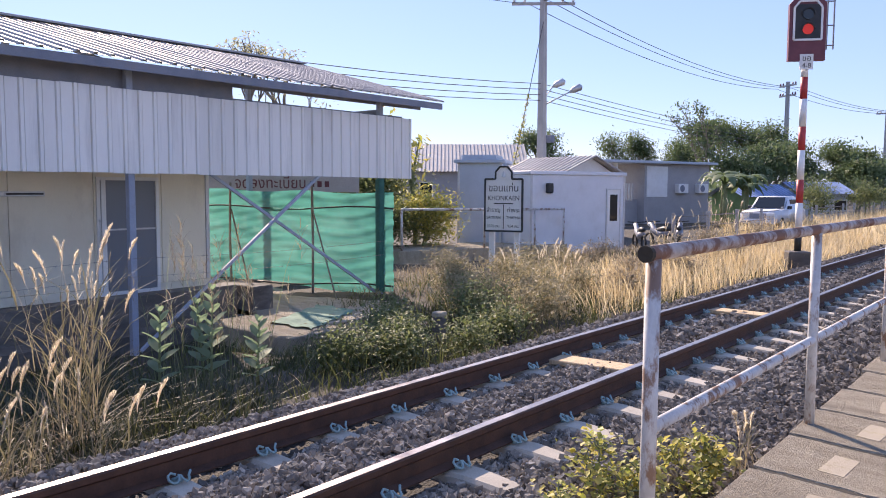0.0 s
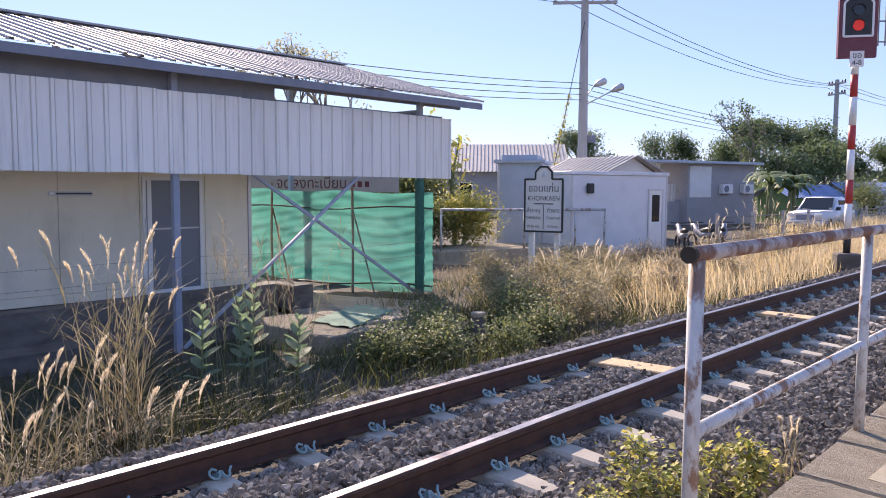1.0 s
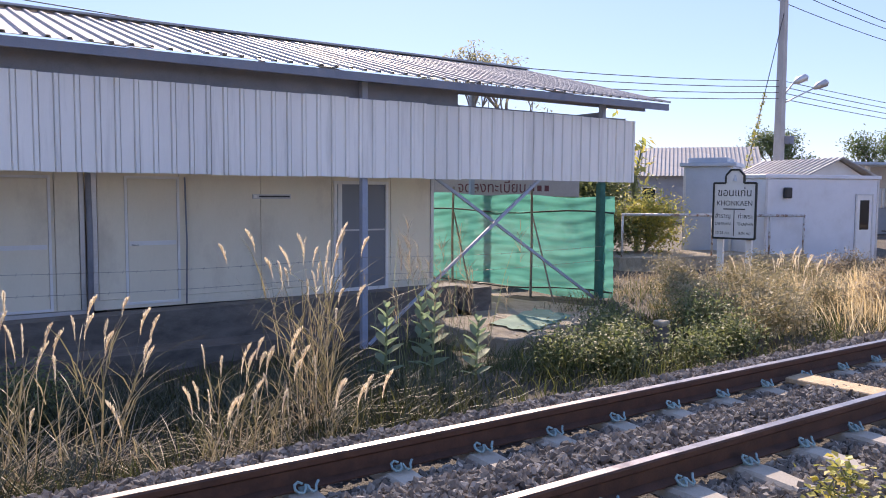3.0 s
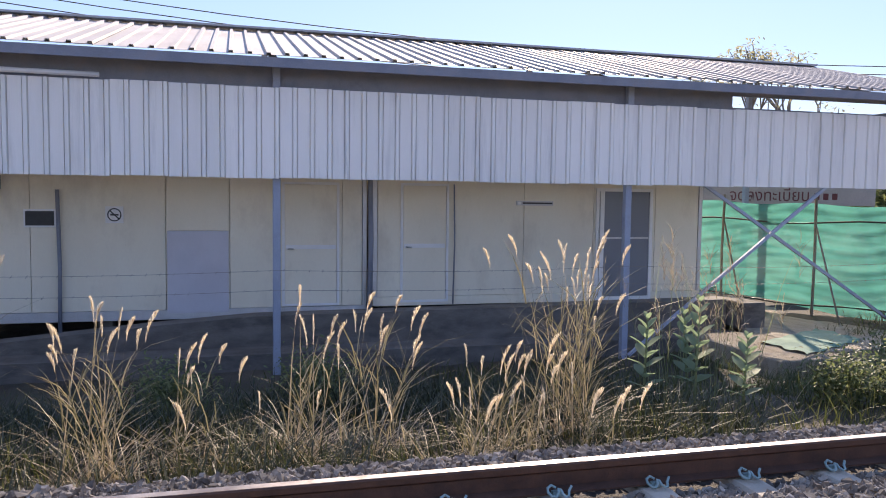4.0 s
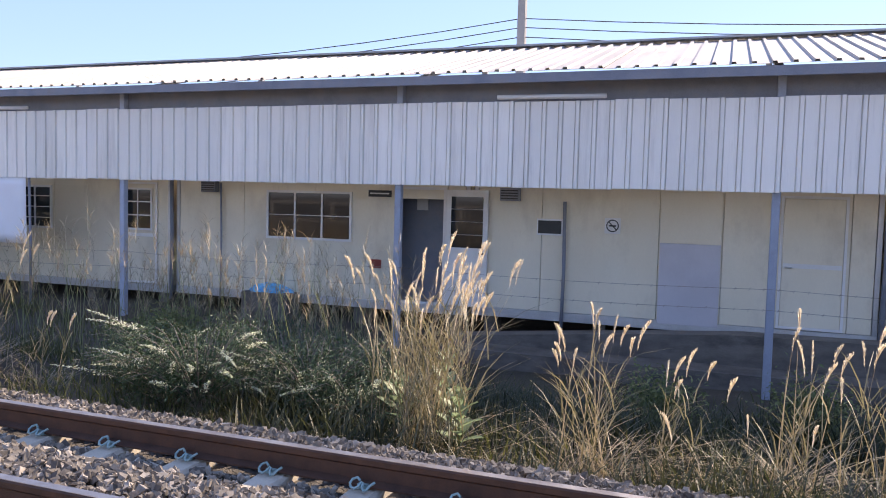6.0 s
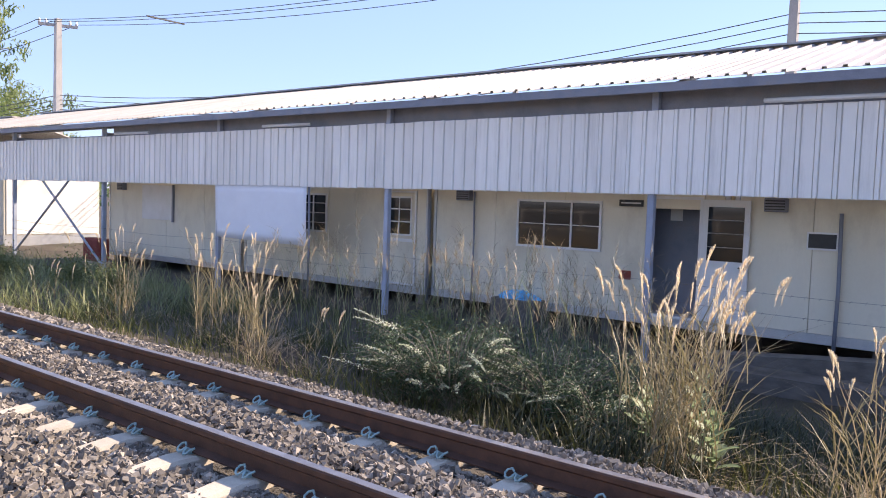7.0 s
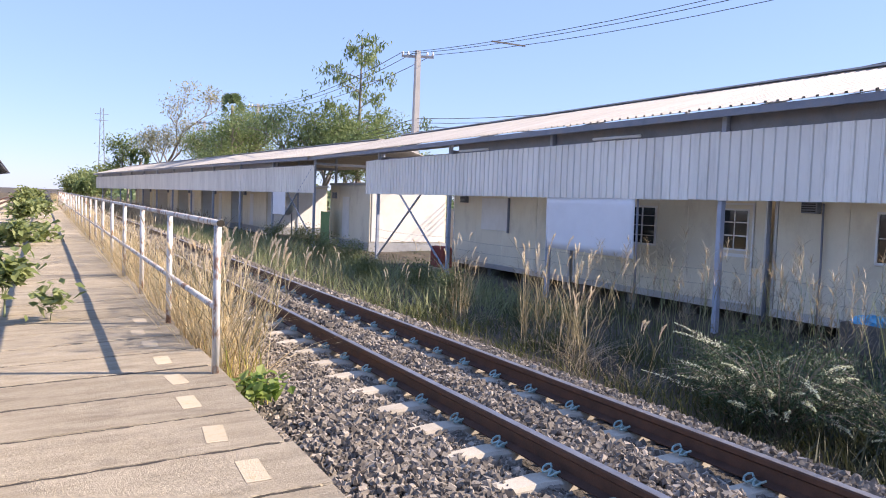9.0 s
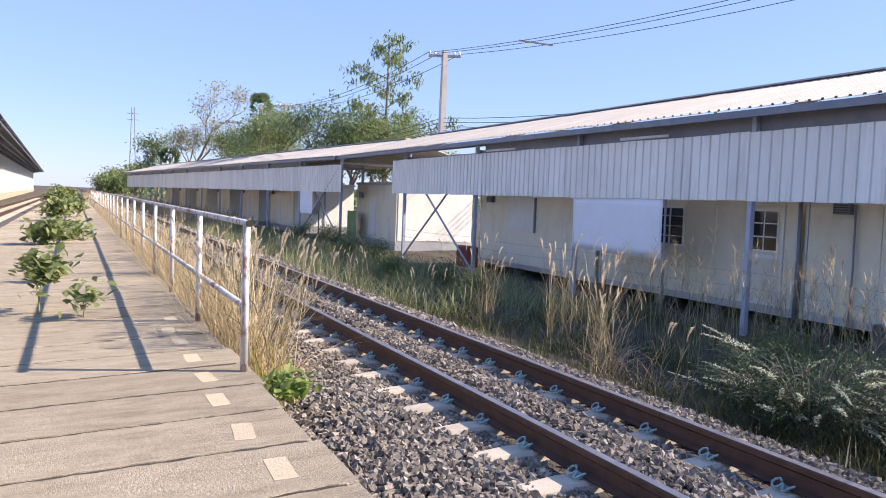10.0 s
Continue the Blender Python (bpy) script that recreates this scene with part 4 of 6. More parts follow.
def low_platform():
    a, b = Vector((16.15, 14.9, 0)), Vector((21.75, 12.9, 0))
    d = (b - a).normalized()
    ang = math.degrees(math.atan2(d.y, d.x))
    lp = thing("low_platform", pose(a.x, a.y, 0, 0, 0, ang), "low concrete slab with a white pipe rail", "platform", kind="structure")
    L = (b - a).length
    part("slab", slab(-0.1, L + 0.1, 0.0, 2.2, -1.0, -0.30, 0.02), "slab", lp)
    part("top_rail", tube(bmesh.new(), [(0, 0.06, 0.88), (L, 0.06, 0.84)], 0.04, 10), "white_pipe", lp, "", True)
    for x in (0.02, L * 0.48, L * 0.8, L - 0.02):
        part("post", tube(bmesh.new(), [(x, 0.06, -0.35), (x, 0.06, 0.86)], 0.033, 8), "white_pipe", lp, "", True)


low_platform()


def shed(a, b, depth, z0, z1, wall, label, roof_over=0.1, door=None, name="shed"):
    """A sheet-metal shed whose front runs from a to b, with a flat capped roof."""
    a, b = Vector((*a, 0)), Vector((*b, 0))
    d = (b - a).normalized()
    L = (b - a).length
    s = thing(name, pose(a.x, a.y, z0, 0, 0, math.degrees(math.atan2(d.y, d.x))), label, "shed", "sheds east of the canopy")
    h = z1 - z0
    part("body", slab(0, L, 0, depth, 0, h - 0.12, 0.01), wall, s)
    part("roof", slab(-roof_over, L + roof_over, -roof_over, depth + roof_over, h - 0.118, h, 0.015), "shed_white" if wall == "shed_white" else wall, s, "flat roof with a folded rim")
    for x in (0.0, L - 0.07):
        part("corner_trim", slab(x - 0.004, x + 0.074, -0.012, -0.001, 0.02, h - 0.12), "alu", s)
    if door:
        x0, x1, top = door
        dd = part("door", slab(x0, x1, -0.03, -0.002, 0.05, top, 0.005), "white", s, "white door")
        part("pane", slab(x0 + 0.12, x1 - 0.12, -0.036, -0.031, top * 0.52, top - 0.15), "tint", dd)
        part("frame", frame_around(bmesh.new(), x0 - 0.05, x1 + 0.05, 0.02, top + 0.05, 0.05, -0.04, -0.003), "alu", dd)
    return s, h


sh, hh = shed((20.68, 13.55), (24.85, 12.38), 2.4, -0.75, 2.06, "shed_white", "light grey cabin with a small door beside dry grass", 0.05, (3.45, 4.05, 2.2))
part("lamp_box", slab(0.62, 0.86, -0.16, -0.002, 2.1, 2.42, 0.03), "black", sh, "black wall lamp")
sh2, h2 = shed((20.3, 16.2), (21.0, 14.9), 2.0, -0.75, 2.45, "shed_blue", "tall pale blue-grey sheet-metal kiosk", 0.12)
part("upper_rim", slab(0.1, 1.3, 0.1, 1.8, h2 + 0.002, h2 + 0.16, 0.02), "shed_blue", sh2)


def far_house(name, a, b, depth, z0, eave, ridge, label, wall="wall_grey", roof="roof", gable=True):
    """A small house with a pitched ribbed roof; its front runs from a to b."""
    a, b = Vector((*a, 0)), Vector((*b, 0))
    d = (b - a).normalized()
    L = (b - a).length
    s = thing(name, pose(a.x, a.y, z0, 0, 0, math.degrees(math.atan2(d.y, d.x))), label, "house", "houses beyond the yard")
    part("wall", slab(0, L, 0, depth, 0, eave - z0), wall, s)
    e, r = eave - z0, ridge - z0
    n = max(2, round((L + 0.8) / 0.9))
    w = (L + 0.8) / n
    for nm, p0, p1 in (("roof_sheet", (-0.5, e - 0.1), (depth / 2, r)), ("roof_sheet", (depth / 2, r), (depth + 0.5, e - 0.1))):
        me = to_mesh(nm, ribbed(w, w / 3, 0.05, 0.05, p0, p1), roof)
        for i in range(n):
            q = part(nm, me, roof, s)
            q.location = (-0.4 + i * w, 0, 0)
    for x in (0.0, L):
        bm = bmesh.new()
        vs = [bm.verts.new(p) for p in ((x, 0, e), (x, depth, e), (x, depth / 2, r - 0.02))]
        ws = [bm.verts.new((p.co.x + (0.1 if x == 0 else -0.1), p.co.y, p.co.z)) for p in vs]
        bm.faces.new(vs)
        bm.faces.new(ws[::-1])
        for i in range(3):
            bm.faces.new((vs[i], vs[(i + 1) % 3], ws[(i + 1) % 3], ws[i]))
        part("gable", bm, wall, s)
    for i in range(2):
        x = L * (0.25 + 0.45 * i)
        wd = part("window", frame_around(bmesh.new(), x, x + 1.1, e * 0.35, e * 0.75, 0.07, -0.05, -0.002), "white", s)
        part("pane", slab(x + 0.07, x + 1.03, -0.03, -0.004, e * 0.35 + 0.07, e * 0.75 - 0.07), "tint", wd)
    return s


far_house("house", (44.0, 42.5), (51.0, 34.0), 9, -0.7, 2.9, 5.2, "low house with a pale ribbed metal roof")
far_house("house", (30.8, 21.4), (29.7, 17.6), 2.8, -0.7, 2.25, 2.95, "small house with a light metal gable roof", "white")


def long_building():
    a, b = Vector((40.9, 23.2, 0)), Vector((51.4, 19.5, 0))
    d = (b - a).normalized()
    s = thing("long_building", pose(a.x, a.y, -0.75, 0, 0, math.degrees(math.atan2(d.y, d.x))), "grey rendered flat-roofed building with a white panel", "building")
    L = (b - a).length
    part("wall", slab(5.2, L, 0, 3.4, 0, 3.85), "wall_grey", s)
    part("terrace", slab(-1.0, 5.198, 0.6, 3.4, 0, 1.6), "wall_grey", s)
    part("roof", slab(0.6, L + 0.3, -0.5, 3.6, 3.86, 4.02, 0.02), "shed_blue", s, "thin blue-edged metal roof")
    part("panel", slab(5.35, 7.2, -0.04, -0.002, 1.75, 3.7, 0.01), "white", s, "white board on the wall")
    for i in range(23):
        part("railing_slat", slab(-0.9 + i * 0.25, -0.78 + i * 0.25, 0.5, 0.56, 1.5, 2.6), "alu", s)
    for x in (0.8, 3.0):
        part("column", slab(x, x + 0.2, 0.3, 0.5, 0, 3.85), "white", s)
    for x in (7.9, 9.8):
        ac = part("air_conditioner", slab(x, x + 0.9, -0.36, -0.002, 2.0, 2.6, 0.03), "white", s, "white air conditioner unit")
        part("fan", tube(bmesh.new(), [(x + 0.32, -0.37, 2.3), (x + 0.32, -0.361, 2.3)], 0.22, 14), "steel", ac)


long_building()
for (ax, ay), (bx, by), z1, wall, lab in (((52.5, 17.6), (56.0, 15.6), 2.0, "shed_green", "low green-walled shack with a metal roof"), ((58.5, 15.6), (61.5, 13.2), 2.2, "shed_blue", "low shack with a blue sheet roof")):
    if wall == "shed_green":
        M["shed_green"] = surface("green_boards", (0.16, 0.30, 0.12), (0.22, 0.38, 0.16), 2, 0.7, 0.1, 40)
    far_house("shack", (ax, ay), (bx, by), 3, -0.7, z1 - 0.9, z1 - 0.15, lab, wall, "blue_roof" if "blue_roof" in M else "shed_blue")


def signal():
    s = thing("railway_signal", pose(21.3, 5.7, -0.45, 0, 0, -60), "railway light signal with a red and white banded mast", "railway signal")
    part("base", slab(-0.28, 0.28, -0.28, 0.28, -0.3, 0.35, 0.03), "base", s, "concrete base")
    bands = [(0.35, 0.9, "black"), (0.9, 1.6, "white"), (1.6, 2.2, "red"), (2.2, 2.95, "white"), (2.95, 3.55, "red"), (3.55, 4.25, "white"), (4.25, 4.8, "red"), (4.8, 5.1, "white"), (5.1, 5.3, "maroon")]
    for a, b, mt in bands:
        part("mast_band", tube(bmesh.new(), [(0, 0, a), (0, 0, b)], 0.088, 14), mt, s, "", True)
    bm = bmesh.new()
    out = [(-0.44, 5.2), (0.44, 5.2), (0.44, 6.62), (0.27, 6.80), (-0.27, 6.80), (-0.44, 6.62)]
    fr = [bm.verts.new((x, -0.12, zz)) for x, zz in out]
    bk = [bm.verts.new((x, 0.04, zz)) for x, zz in out]
    for i in range(6):
        j = (i + 1) % 6
        bm.faces.new((fr[i], fr[j], bk[j], bk[i]))
    bm.faces.new(fr)
    bm.faces.new(bk[::-1])
    hd = part("head", bm, "maroon", s, "dull red backing board")
    rim = [(-0.33, 5.72), (0.33, 5.72), (0.33, 6.52), (0.2, 6.68), (-0.2, 6.68), (-0.33, 6.52)]
    for a, b in zip(rim, rim[1:] + rim[:1]):
        part("rim", bar(bmesh.new(), (a[0], -0.13, a[1]), (b[0], -0.13, b[1]), 0.05, 0.04), "white", hd)
    part("lens_plate", slab(-0.30, 0.30, -0.135, -0.121, 5.75, 6.6), "black", hd)
    for zz, mt in ((6.35, "tint"), (5.98, "red_lamp")):
        part("lens", tube(bmesh.new(), [(0, -0.136, zz), (0, -0.16, zz)], 0.13, 18), mt, hd, "lit red lens" if mt == "red_lamp" else "dark lens")
        hood = [(0.15 * math.cos(radians(a)), -0.2, zz + 0.15 * math.sin(radians(a))) for a in range(0, 181, 20)]
        part("hood", tube(bmesh.new(), hood, 0.02, 6), "black", hd)
    pl = part("plate", slab(-0.16, 0.16, -0.14, -0.10, 4.98, 5.36), "white", s, "small white plate")
    writing("lettering", "ขอ", 0.2, "black", pl, 0, -0.143, 5.25)
    writing("lettering", "4-8", 0.17, "black", pl, 0, -0.143, 5.07)
    for x in (0.52, 0.68):
        part("ladder_rail", tube(bmesh.new(), [(x, 0.1, 5.5), (x, 0.1, 6.75)], 0.02, 6), "steel", s)
    for zz in (5.6, 6.1, 6.7):
        part("ladder_rung", tube(bmesh.new(), [(0.4, 0.06, zz), (0.7, 0.1, zz)], 0.018, 6), "steel", s)


def lamp_material():
    m = bpy.data.materials.new("red_signal_light")
    m.use_nodes = True
    bs = m.node_tree.nodes["Principled BSDF"]
    bs.inputs["Base Color"].default_value = (0.6, 0.03, 0.02, 1)
    bs.inputs["Emission Color"].default_value = (1.0, 0.06, 0.04, 1)
    bs.inputs["Emission Strength"].default_value = 0.12
    return m


M["red_lamp"] = lamp_material()
signal()


def pickup():
    """A silver pickup truck, parked behind the dry grass."""
    c = thing("pickup_truck", pose(42.1, 12.5, -0.62, 0, 0, 180), "silver pickup truck parked behind dry grass", "car")
    bm = bmesh.new()
    side = [(-2.5, 0.45), (2.5, 0.45), (2.55, 0.95), (2.3, 1.05), (0.9, 1.12), (0.25, 1.75), (-0.95, 1.78), (-1.15, 1.15), (-2.55, 1.12)]
    a = [bm.verts.new((x, -0.88 + (0.1 if z > 1.2 else 0), z)) for x, z in side]
    b = [bm.verts.new((x, 0.88 - (0.1 if z > 1.2 else 0), z)) for x, z in side]
    k = len(side)
    for i in range(k):
        bm.faces.new((a[i], a[(i + 1) % k], b[(i + 1) % k], b[i]))
    bm.faces.new(a)
    bm.faces.new(b[::-1])
    bmesh.ops.bevel(bm, geom=bm.edges[:], offset=0.05, segments=2, affect="EDGES")
    body = part("body", bm, "car", c, "", True)
    for y, x0, x1 in ((-0.83, -0.9, 0.55), (0.80, -0.9, 0.55)):
        part("side_window", slab(x0, x1 - 0.35, y - 0.01, y + 0.04, 1.22, 1.62, 0.02), "tint", c)
    bm = bmesh.new()
    low = [bm.verts.new(q) for q in ((0.93, -0.74, 1.17), (0.93, 0.74, 1.17), (0.36, 0.66, 1.70), (0.36, -0.66, 1.70))]
    high = [bm.verts.new(q.co + Vector((0.03, 0, 0.03))) for q in low]
    for i in range(4):
        bm.faces.new((low[i], low[(i + 1) % 4], high[(i + 1) % 4], high[i]))
    bm.faces.new(low[::-1])
    bm.faces.new(high)
    part("windscreen", bm, "tint", c)
    part("bumper", slab(2.42, 2.66, -0.86, 0.86, 0.42, 0.66, 0.05), "car", c)
    for y in (-1, 1):
        part("mirror", slab(0.62, 0.78, y * 0.98 - 0.1, y * 0.98 + 0.1, 1.12, 1.30, 0.03), "black", c)
    for x in (-1.6, 1.6):
        for y in (-0.8, 0.8):
            w = part("wheel", tube(bmesh.new(), [(x, y - 0.11, 0.36), (x, y + 0.11, 0.36)], 0.37, 18), "rubber", c)
            part("rim", tube(bmesh.new(), [(x, y - 0.12, 0.36), (x, y + 0.12, 0.36)], 0.22, 12), "alu", w)
    for y in (-0.62, 0.62):
        part("headlight", slab(2.44, 2.6, y - 0.18, y + 0.18, 0.78, 0.98, 0.03), "white", c)
    part("grille", slab(2.5, 2.6, -0.4, 0.4, 0.7, 0.95, 0.02), "steel", c)


pickup()


def motorbike(x, y, turn):
    s = thing("motorbike", pose(x, y, -0.72, 0, 0, turn), "dusty motorbike parked beside the cabin", "motorbike", "parked motorbikes")
    for px in (-0.6, 0.6):
        ring = [(px + 0.27 * math.cos(radians(a)), 0, 0.3 + 0.27 * math.sin(radians(a))) for a in range(0, 361, 24)]
        part("wheel", tube(bmesh.new(), ring, 0.04, 6), "rubber", s)
    part("body", tube(bmesh.new(), [(-0.55, 0, 0.62), (-0.1, 0, 0.55), (0.3, 0, 0.7), (0.5, 0, 0.95)], [0.08, 0.14, 0.12, 0.06], 8), "steel", s, "", True)
    part("seat", tube(bmesh.new(), [(-0.65, 0, 0.78), (-0.3, 0, 0.78), (0.1, 0, 0.72)], [0.06, 0.1, 0.07], 8), "black", s, "", True)
    part("fork", tube(bmesh.new(), [(0.6, 0, 0.3), (0.45, 0, 1.0)], 0.03, 6), "alu", s)
    part("handlebar", tube(bmesh.new(), [(0.4, -0.33, 1.02), (0.45, 0, 1.0), (0.4, 0.33, 1.02)], 0.018, 6), "black", s)
    part("headlight", tube(bmesh.new(), [(0.48, 0, 0.92), (0.58, 0, 0.9)], [0.07, 0.09], 10), "white", s)


motorbike(25.9, 12.3, 40)
motorbike(26.9, 12.0, 60)
motorbike(27.8, 11.6, 20)


def wire_fence():
    f = thing("wire_fence", pose(27, 11.5, -0.72), "wire fence on grey concrete posts along the grass", "fence")
    d = Vector((46, 1.0, 0))
    for i in range(14):
        p = d * i / 13
        part("post", slab(p.x - 0.06, p.x + 0.06, p.y - 0.06, p.y + 0.06, -0.2, 1.35, 0.01), "concrete_pole", f)
    for z in (0.4, 0.8, 1.2):
        part("strand", tube(bmesh.new(), [(0, 0, z), tuple(d * 0.5 + Vector((0, 0, z - 0.03))), tuple(d + Vector((0, 0, z)))], 0.02, 5), "barb", f)


wire_fence()


def power_pole(x, y, top, arm_turn, label, lamps=False, arms=1, r=0.17):
    z0 = float(ground_z(x, y)) - 0.3
    p = thing("power_pole", pose(x, y, z0), label, "power pole", "power poles")
    h = top - z0
    bm = bmesh.new()
    box(bm, -r, r, -r, r, 0, h)
    for v in bm.verts:
        if v.co.z > 0.1:
            v.co.x *= 0.62
            v.co.y *= 0.62
    part("shaft", bm, "concrete_pole", p, "tapered square concrete shaft")
    c, s = math.cos(radians(arm_turn)), math.sin(radians(arm_turn))
    half = 1.65 if lamps else 0.95
    for k in range(arms):
        z = h - 0.35 - 0.9 * k
        part("crossarm", bar(bmesh.new(), (-half * c, -half * s, z), (half * c, half * s, z), 0.14, 0.14), "concrete_pole", p)
        for t in (-half * 0.93, -half * 0.6, half * 0.6, half * 0.93):
            part("insulator", tube(bmesh.new(), [(t * c, t * s, z + 0.06), (t * c, t * s, z + 0.16), (t * c, t * s, z + 0.28)], [0.06, 0.08, 0.04], 8), "maroon" if arms > 1 else "white", p, "", True)
    if lamps:
        for z, out, rise in ((6.13, 0.55, 0.75), (5.85, 1.45, 0.75)):
            z -= z0
            arm = part("lamp_arm", tube(bmesh.new(), [(0, 0, z), (out * 0.64, -out * 0.77, z + rise)], 0.035, 8), "alu", p, "", True)
            hx, hy = out * 0.64, -out * 0.77
            part("lamp_head", tube(bmesh.new(), [(hx, hy, z + rise - 0.02), (hx + 0.12, hy - 0.14, z + rise + 0.1), (hx + 0.36, hy - 0.43, z + rise + 0.26), (hx + 0.42, hy - 0.5, z + rise + 0.28)], [0.06, 0.17, 0.19, 0.05], 10), "alu", arm, "grey street lamp head", True)
        part("meter_box", slab(0.1, 0.5, -0.5, -0.2, 4.9, 5.3, 0.02), "steel", p)
    return p


power_pole(35.2, 22.4, 11.5, -52, "tall concrete power pole with two street lamps", True, 1, 0.215)
power_pole(74.2, 21.2, 11.2, 60, "concrete power pole beyond the trees", False, 2, 0.22)
power_pole(86.0, 15.3, 9.3, 80, "far concrete power pole", False, 1, 0.2)
power_pole(-7.5, 28.4, 11.2, 95, "concrete power pole behind the canopy", False, 1, 0.2)
power_pole(-42.1, 19.8, 10.4, 65, "concrete power pole with a crossarm behind the canopy", False, 1, 0.22)
power_pole(-80.0, 19.7, 10.9, 80, "distant concrete power pole", False, 1, 0.2)
power_pole(-102.8, 18.5, 10.8, 80, "distant double-armed power pole", False, 2, 0.2)


def cable(a, b, sag, r=0.016):
    a, b = Vector(a), Vector(b)
    n = 12
    pts = [a + (b - a) * k / n - Vector((0, 0, sag * 4 * (k / n) * (1 - k / n))) for k in range(n + 1)]
    ob = new("overhead_cable", to_mesh("overhead_cable", tube(bmesh.new(), pts, r, 5), "wire"))
    tagged(ob, "black overhead cable between the power poles", "cable", "overhead cables")


for dy, dz in ((-1.0, 0), (-0.35, 0.0), (0.9, 0)):
    cable((35.2, 22.4 + dy, 11.25), (-7.5 + dy * 0.1, 28.4 + dy, 11.1), 0.9)
    cable((-7.5, 28.4 + dy, 11.1), (-42.1 + dy * 0.4, 19.8 + dy, 10.2), 0.8)
    cable((-42.1, 19.8 + dy, 10.2), (-80.0, 19.7 + dy, 10.6), 0.9, 0.02)
    cable((-80, 19.7 + dy, 10.6), (-102.8, 18.5 + dy, 10.5), 0.5, 0.02)
    cable((35.2, 22.4 + dy, 11.25), (74.2, 21.2 + dy, 10.6), 1.0, 0.02)
    cable((74.2, 21.2 + dy, 10.6), (86.0, 15.3 + dy, 9.0), 0.4, 0.02)
for z0, z1, z2 in ((7.02, 8.28, 6.4), (6.73, 7.95, 6.15), (6.44, 7.6, 5.9), (6.15, 7.3, 5.65)):
    cable((35.2, 22.4, z0), (-7.5, 28.4, z1), 1.05, 0.018)
    cable((-7.5, 28.4, z1), (-42.1, 19.8, z2), 1.1, 0.018)
    cable((35.2, 22.4, z0), (74.2, 21.2, z0 - 0.9), 0.3, 0.018)
    cable((-42.1, 19.8, z2), (-80, 19.7, z2 + 0.4), 0.6, 0.02)
GUY = Vector((35.1, 22.3, 10.3)), Vector((32.2, 22.9, -0.7))
cable(*GUY, 0.0, 0.02)
vs = new("cable_spacer", to_mesh("cable_spacer", bar(bmesh.new(), (-34.8, 20.55, 9.84), (-34.8, 22.6, 9.84), 0.07, 0.07), "wire"))
tagged(vs, "small spacer on the overhead cables", "cable spacer")

# yellow-topped marker post and timber pieces by the track
mp_ = thing("marker_post", pose(7.91, 6.62, -0.7), "short post with a worn yellow cap among weeds", "post")
part("shaft", slab(-0.07, 0.07, -0.07, 0.07, -0.1, 0.46, 0.008), "base", mp_)
part("cap", slab(-0.08, 0.08, -0.08, 0.08, 0.462, 0.53, 0.015), "yellow", mp_)
for x, y, t in ((6.35, 3.42, 4), (10.3, 3.4, -3)):
    tagged(new("timber_board", to_mesh("timber_board", slab(-0.14, 0.14, -0.42, 0.42, 0, 0.05, 0.008), "wood")), "pale timber board lying between the rails", "board", "boards between the rails").matrix_basis = pose(x, y, -0.17, 0, 0, t)

# ---- west: second canopy, cabin, big shed, mast ----
# deep unseen rear slope, added to keep sun off the cabin end walls
far_can = canopy("far_canopy", -66.6, -0.9, [-0.2 - 5.65 * i for i in range(12)], pose(-35.2, 11.4, 0, 0, 0, 4.8), "second long canopy with hanging white sheets", 3.6, (-66.6, 0.0), lambda x: -0.9, 4.0)

for za, zb in ((-0.7, 2.9), (2.9, -0.7)):
    y = 0.02 if zb > za else 0.19
    part("cross_brace", bar(bmesh.new(), (-5.75, y, za), (-0.3, y, zb), 0.05, 0.05), "bluesteel", far_can, "diagonal steel angle")


def far_cabin(x0, x1, y, label):
    c = thing("office_cabin", pose(x0, y, -0.62), label, "cabin", "site office cabins")
    w, h = x1 - x0, 2.75
    part("body", slab(0, w, 0, 3.9, 0.15, h, 0.01), "cream", c)
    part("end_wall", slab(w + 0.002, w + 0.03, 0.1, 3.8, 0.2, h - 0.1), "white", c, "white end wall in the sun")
    part("floor_beam", slab(-0.02, w + 0.04, -0.02, 3.92, -0.3, 0.148), "alu", c)
    part("roof", slab(-0.05, w + 0.08, -0.05, 3.95, h + 0.002, h + 0.12, 0.01), "alu", c)
    part("door", slab(w * 0.35, w * 0.35 + 0.9, -0.03, -0.002, 0.2, 2.2, 0.006), "white", c)
    part("vent", slab(w * 0.12, w * 0.12 + 0.35, -0.14, -0.002, 2.1, 2.4, 0.01), "steel", c)


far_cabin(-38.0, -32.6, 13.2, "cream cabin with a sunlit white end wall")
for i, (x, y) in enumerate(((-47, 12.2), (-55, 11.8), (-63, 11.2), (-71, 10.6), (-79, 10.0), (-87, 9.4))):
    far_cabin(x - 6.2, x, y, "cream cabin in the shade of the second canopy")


def dish(x, y, z):
    d = thing("satellite_dish", pose(x, y, z, 0, 0, 25), "pale satellite dish on a short mast", "satellite dish")
    part("bowl", tube(bmesh.new(), [(0, 0.25, 0), (0, 0.2, 0), (0, 0.05, 0), (0, -0.02, 0)], [0.06, 0.28, 0.48, 0.54], 20), "white", d, "", True)
    part("mast", tube(bmesh.new(), [(0, 0.3, 0.1), (0, 0.35, -1.9)], 0.04, 8), "steel", d)


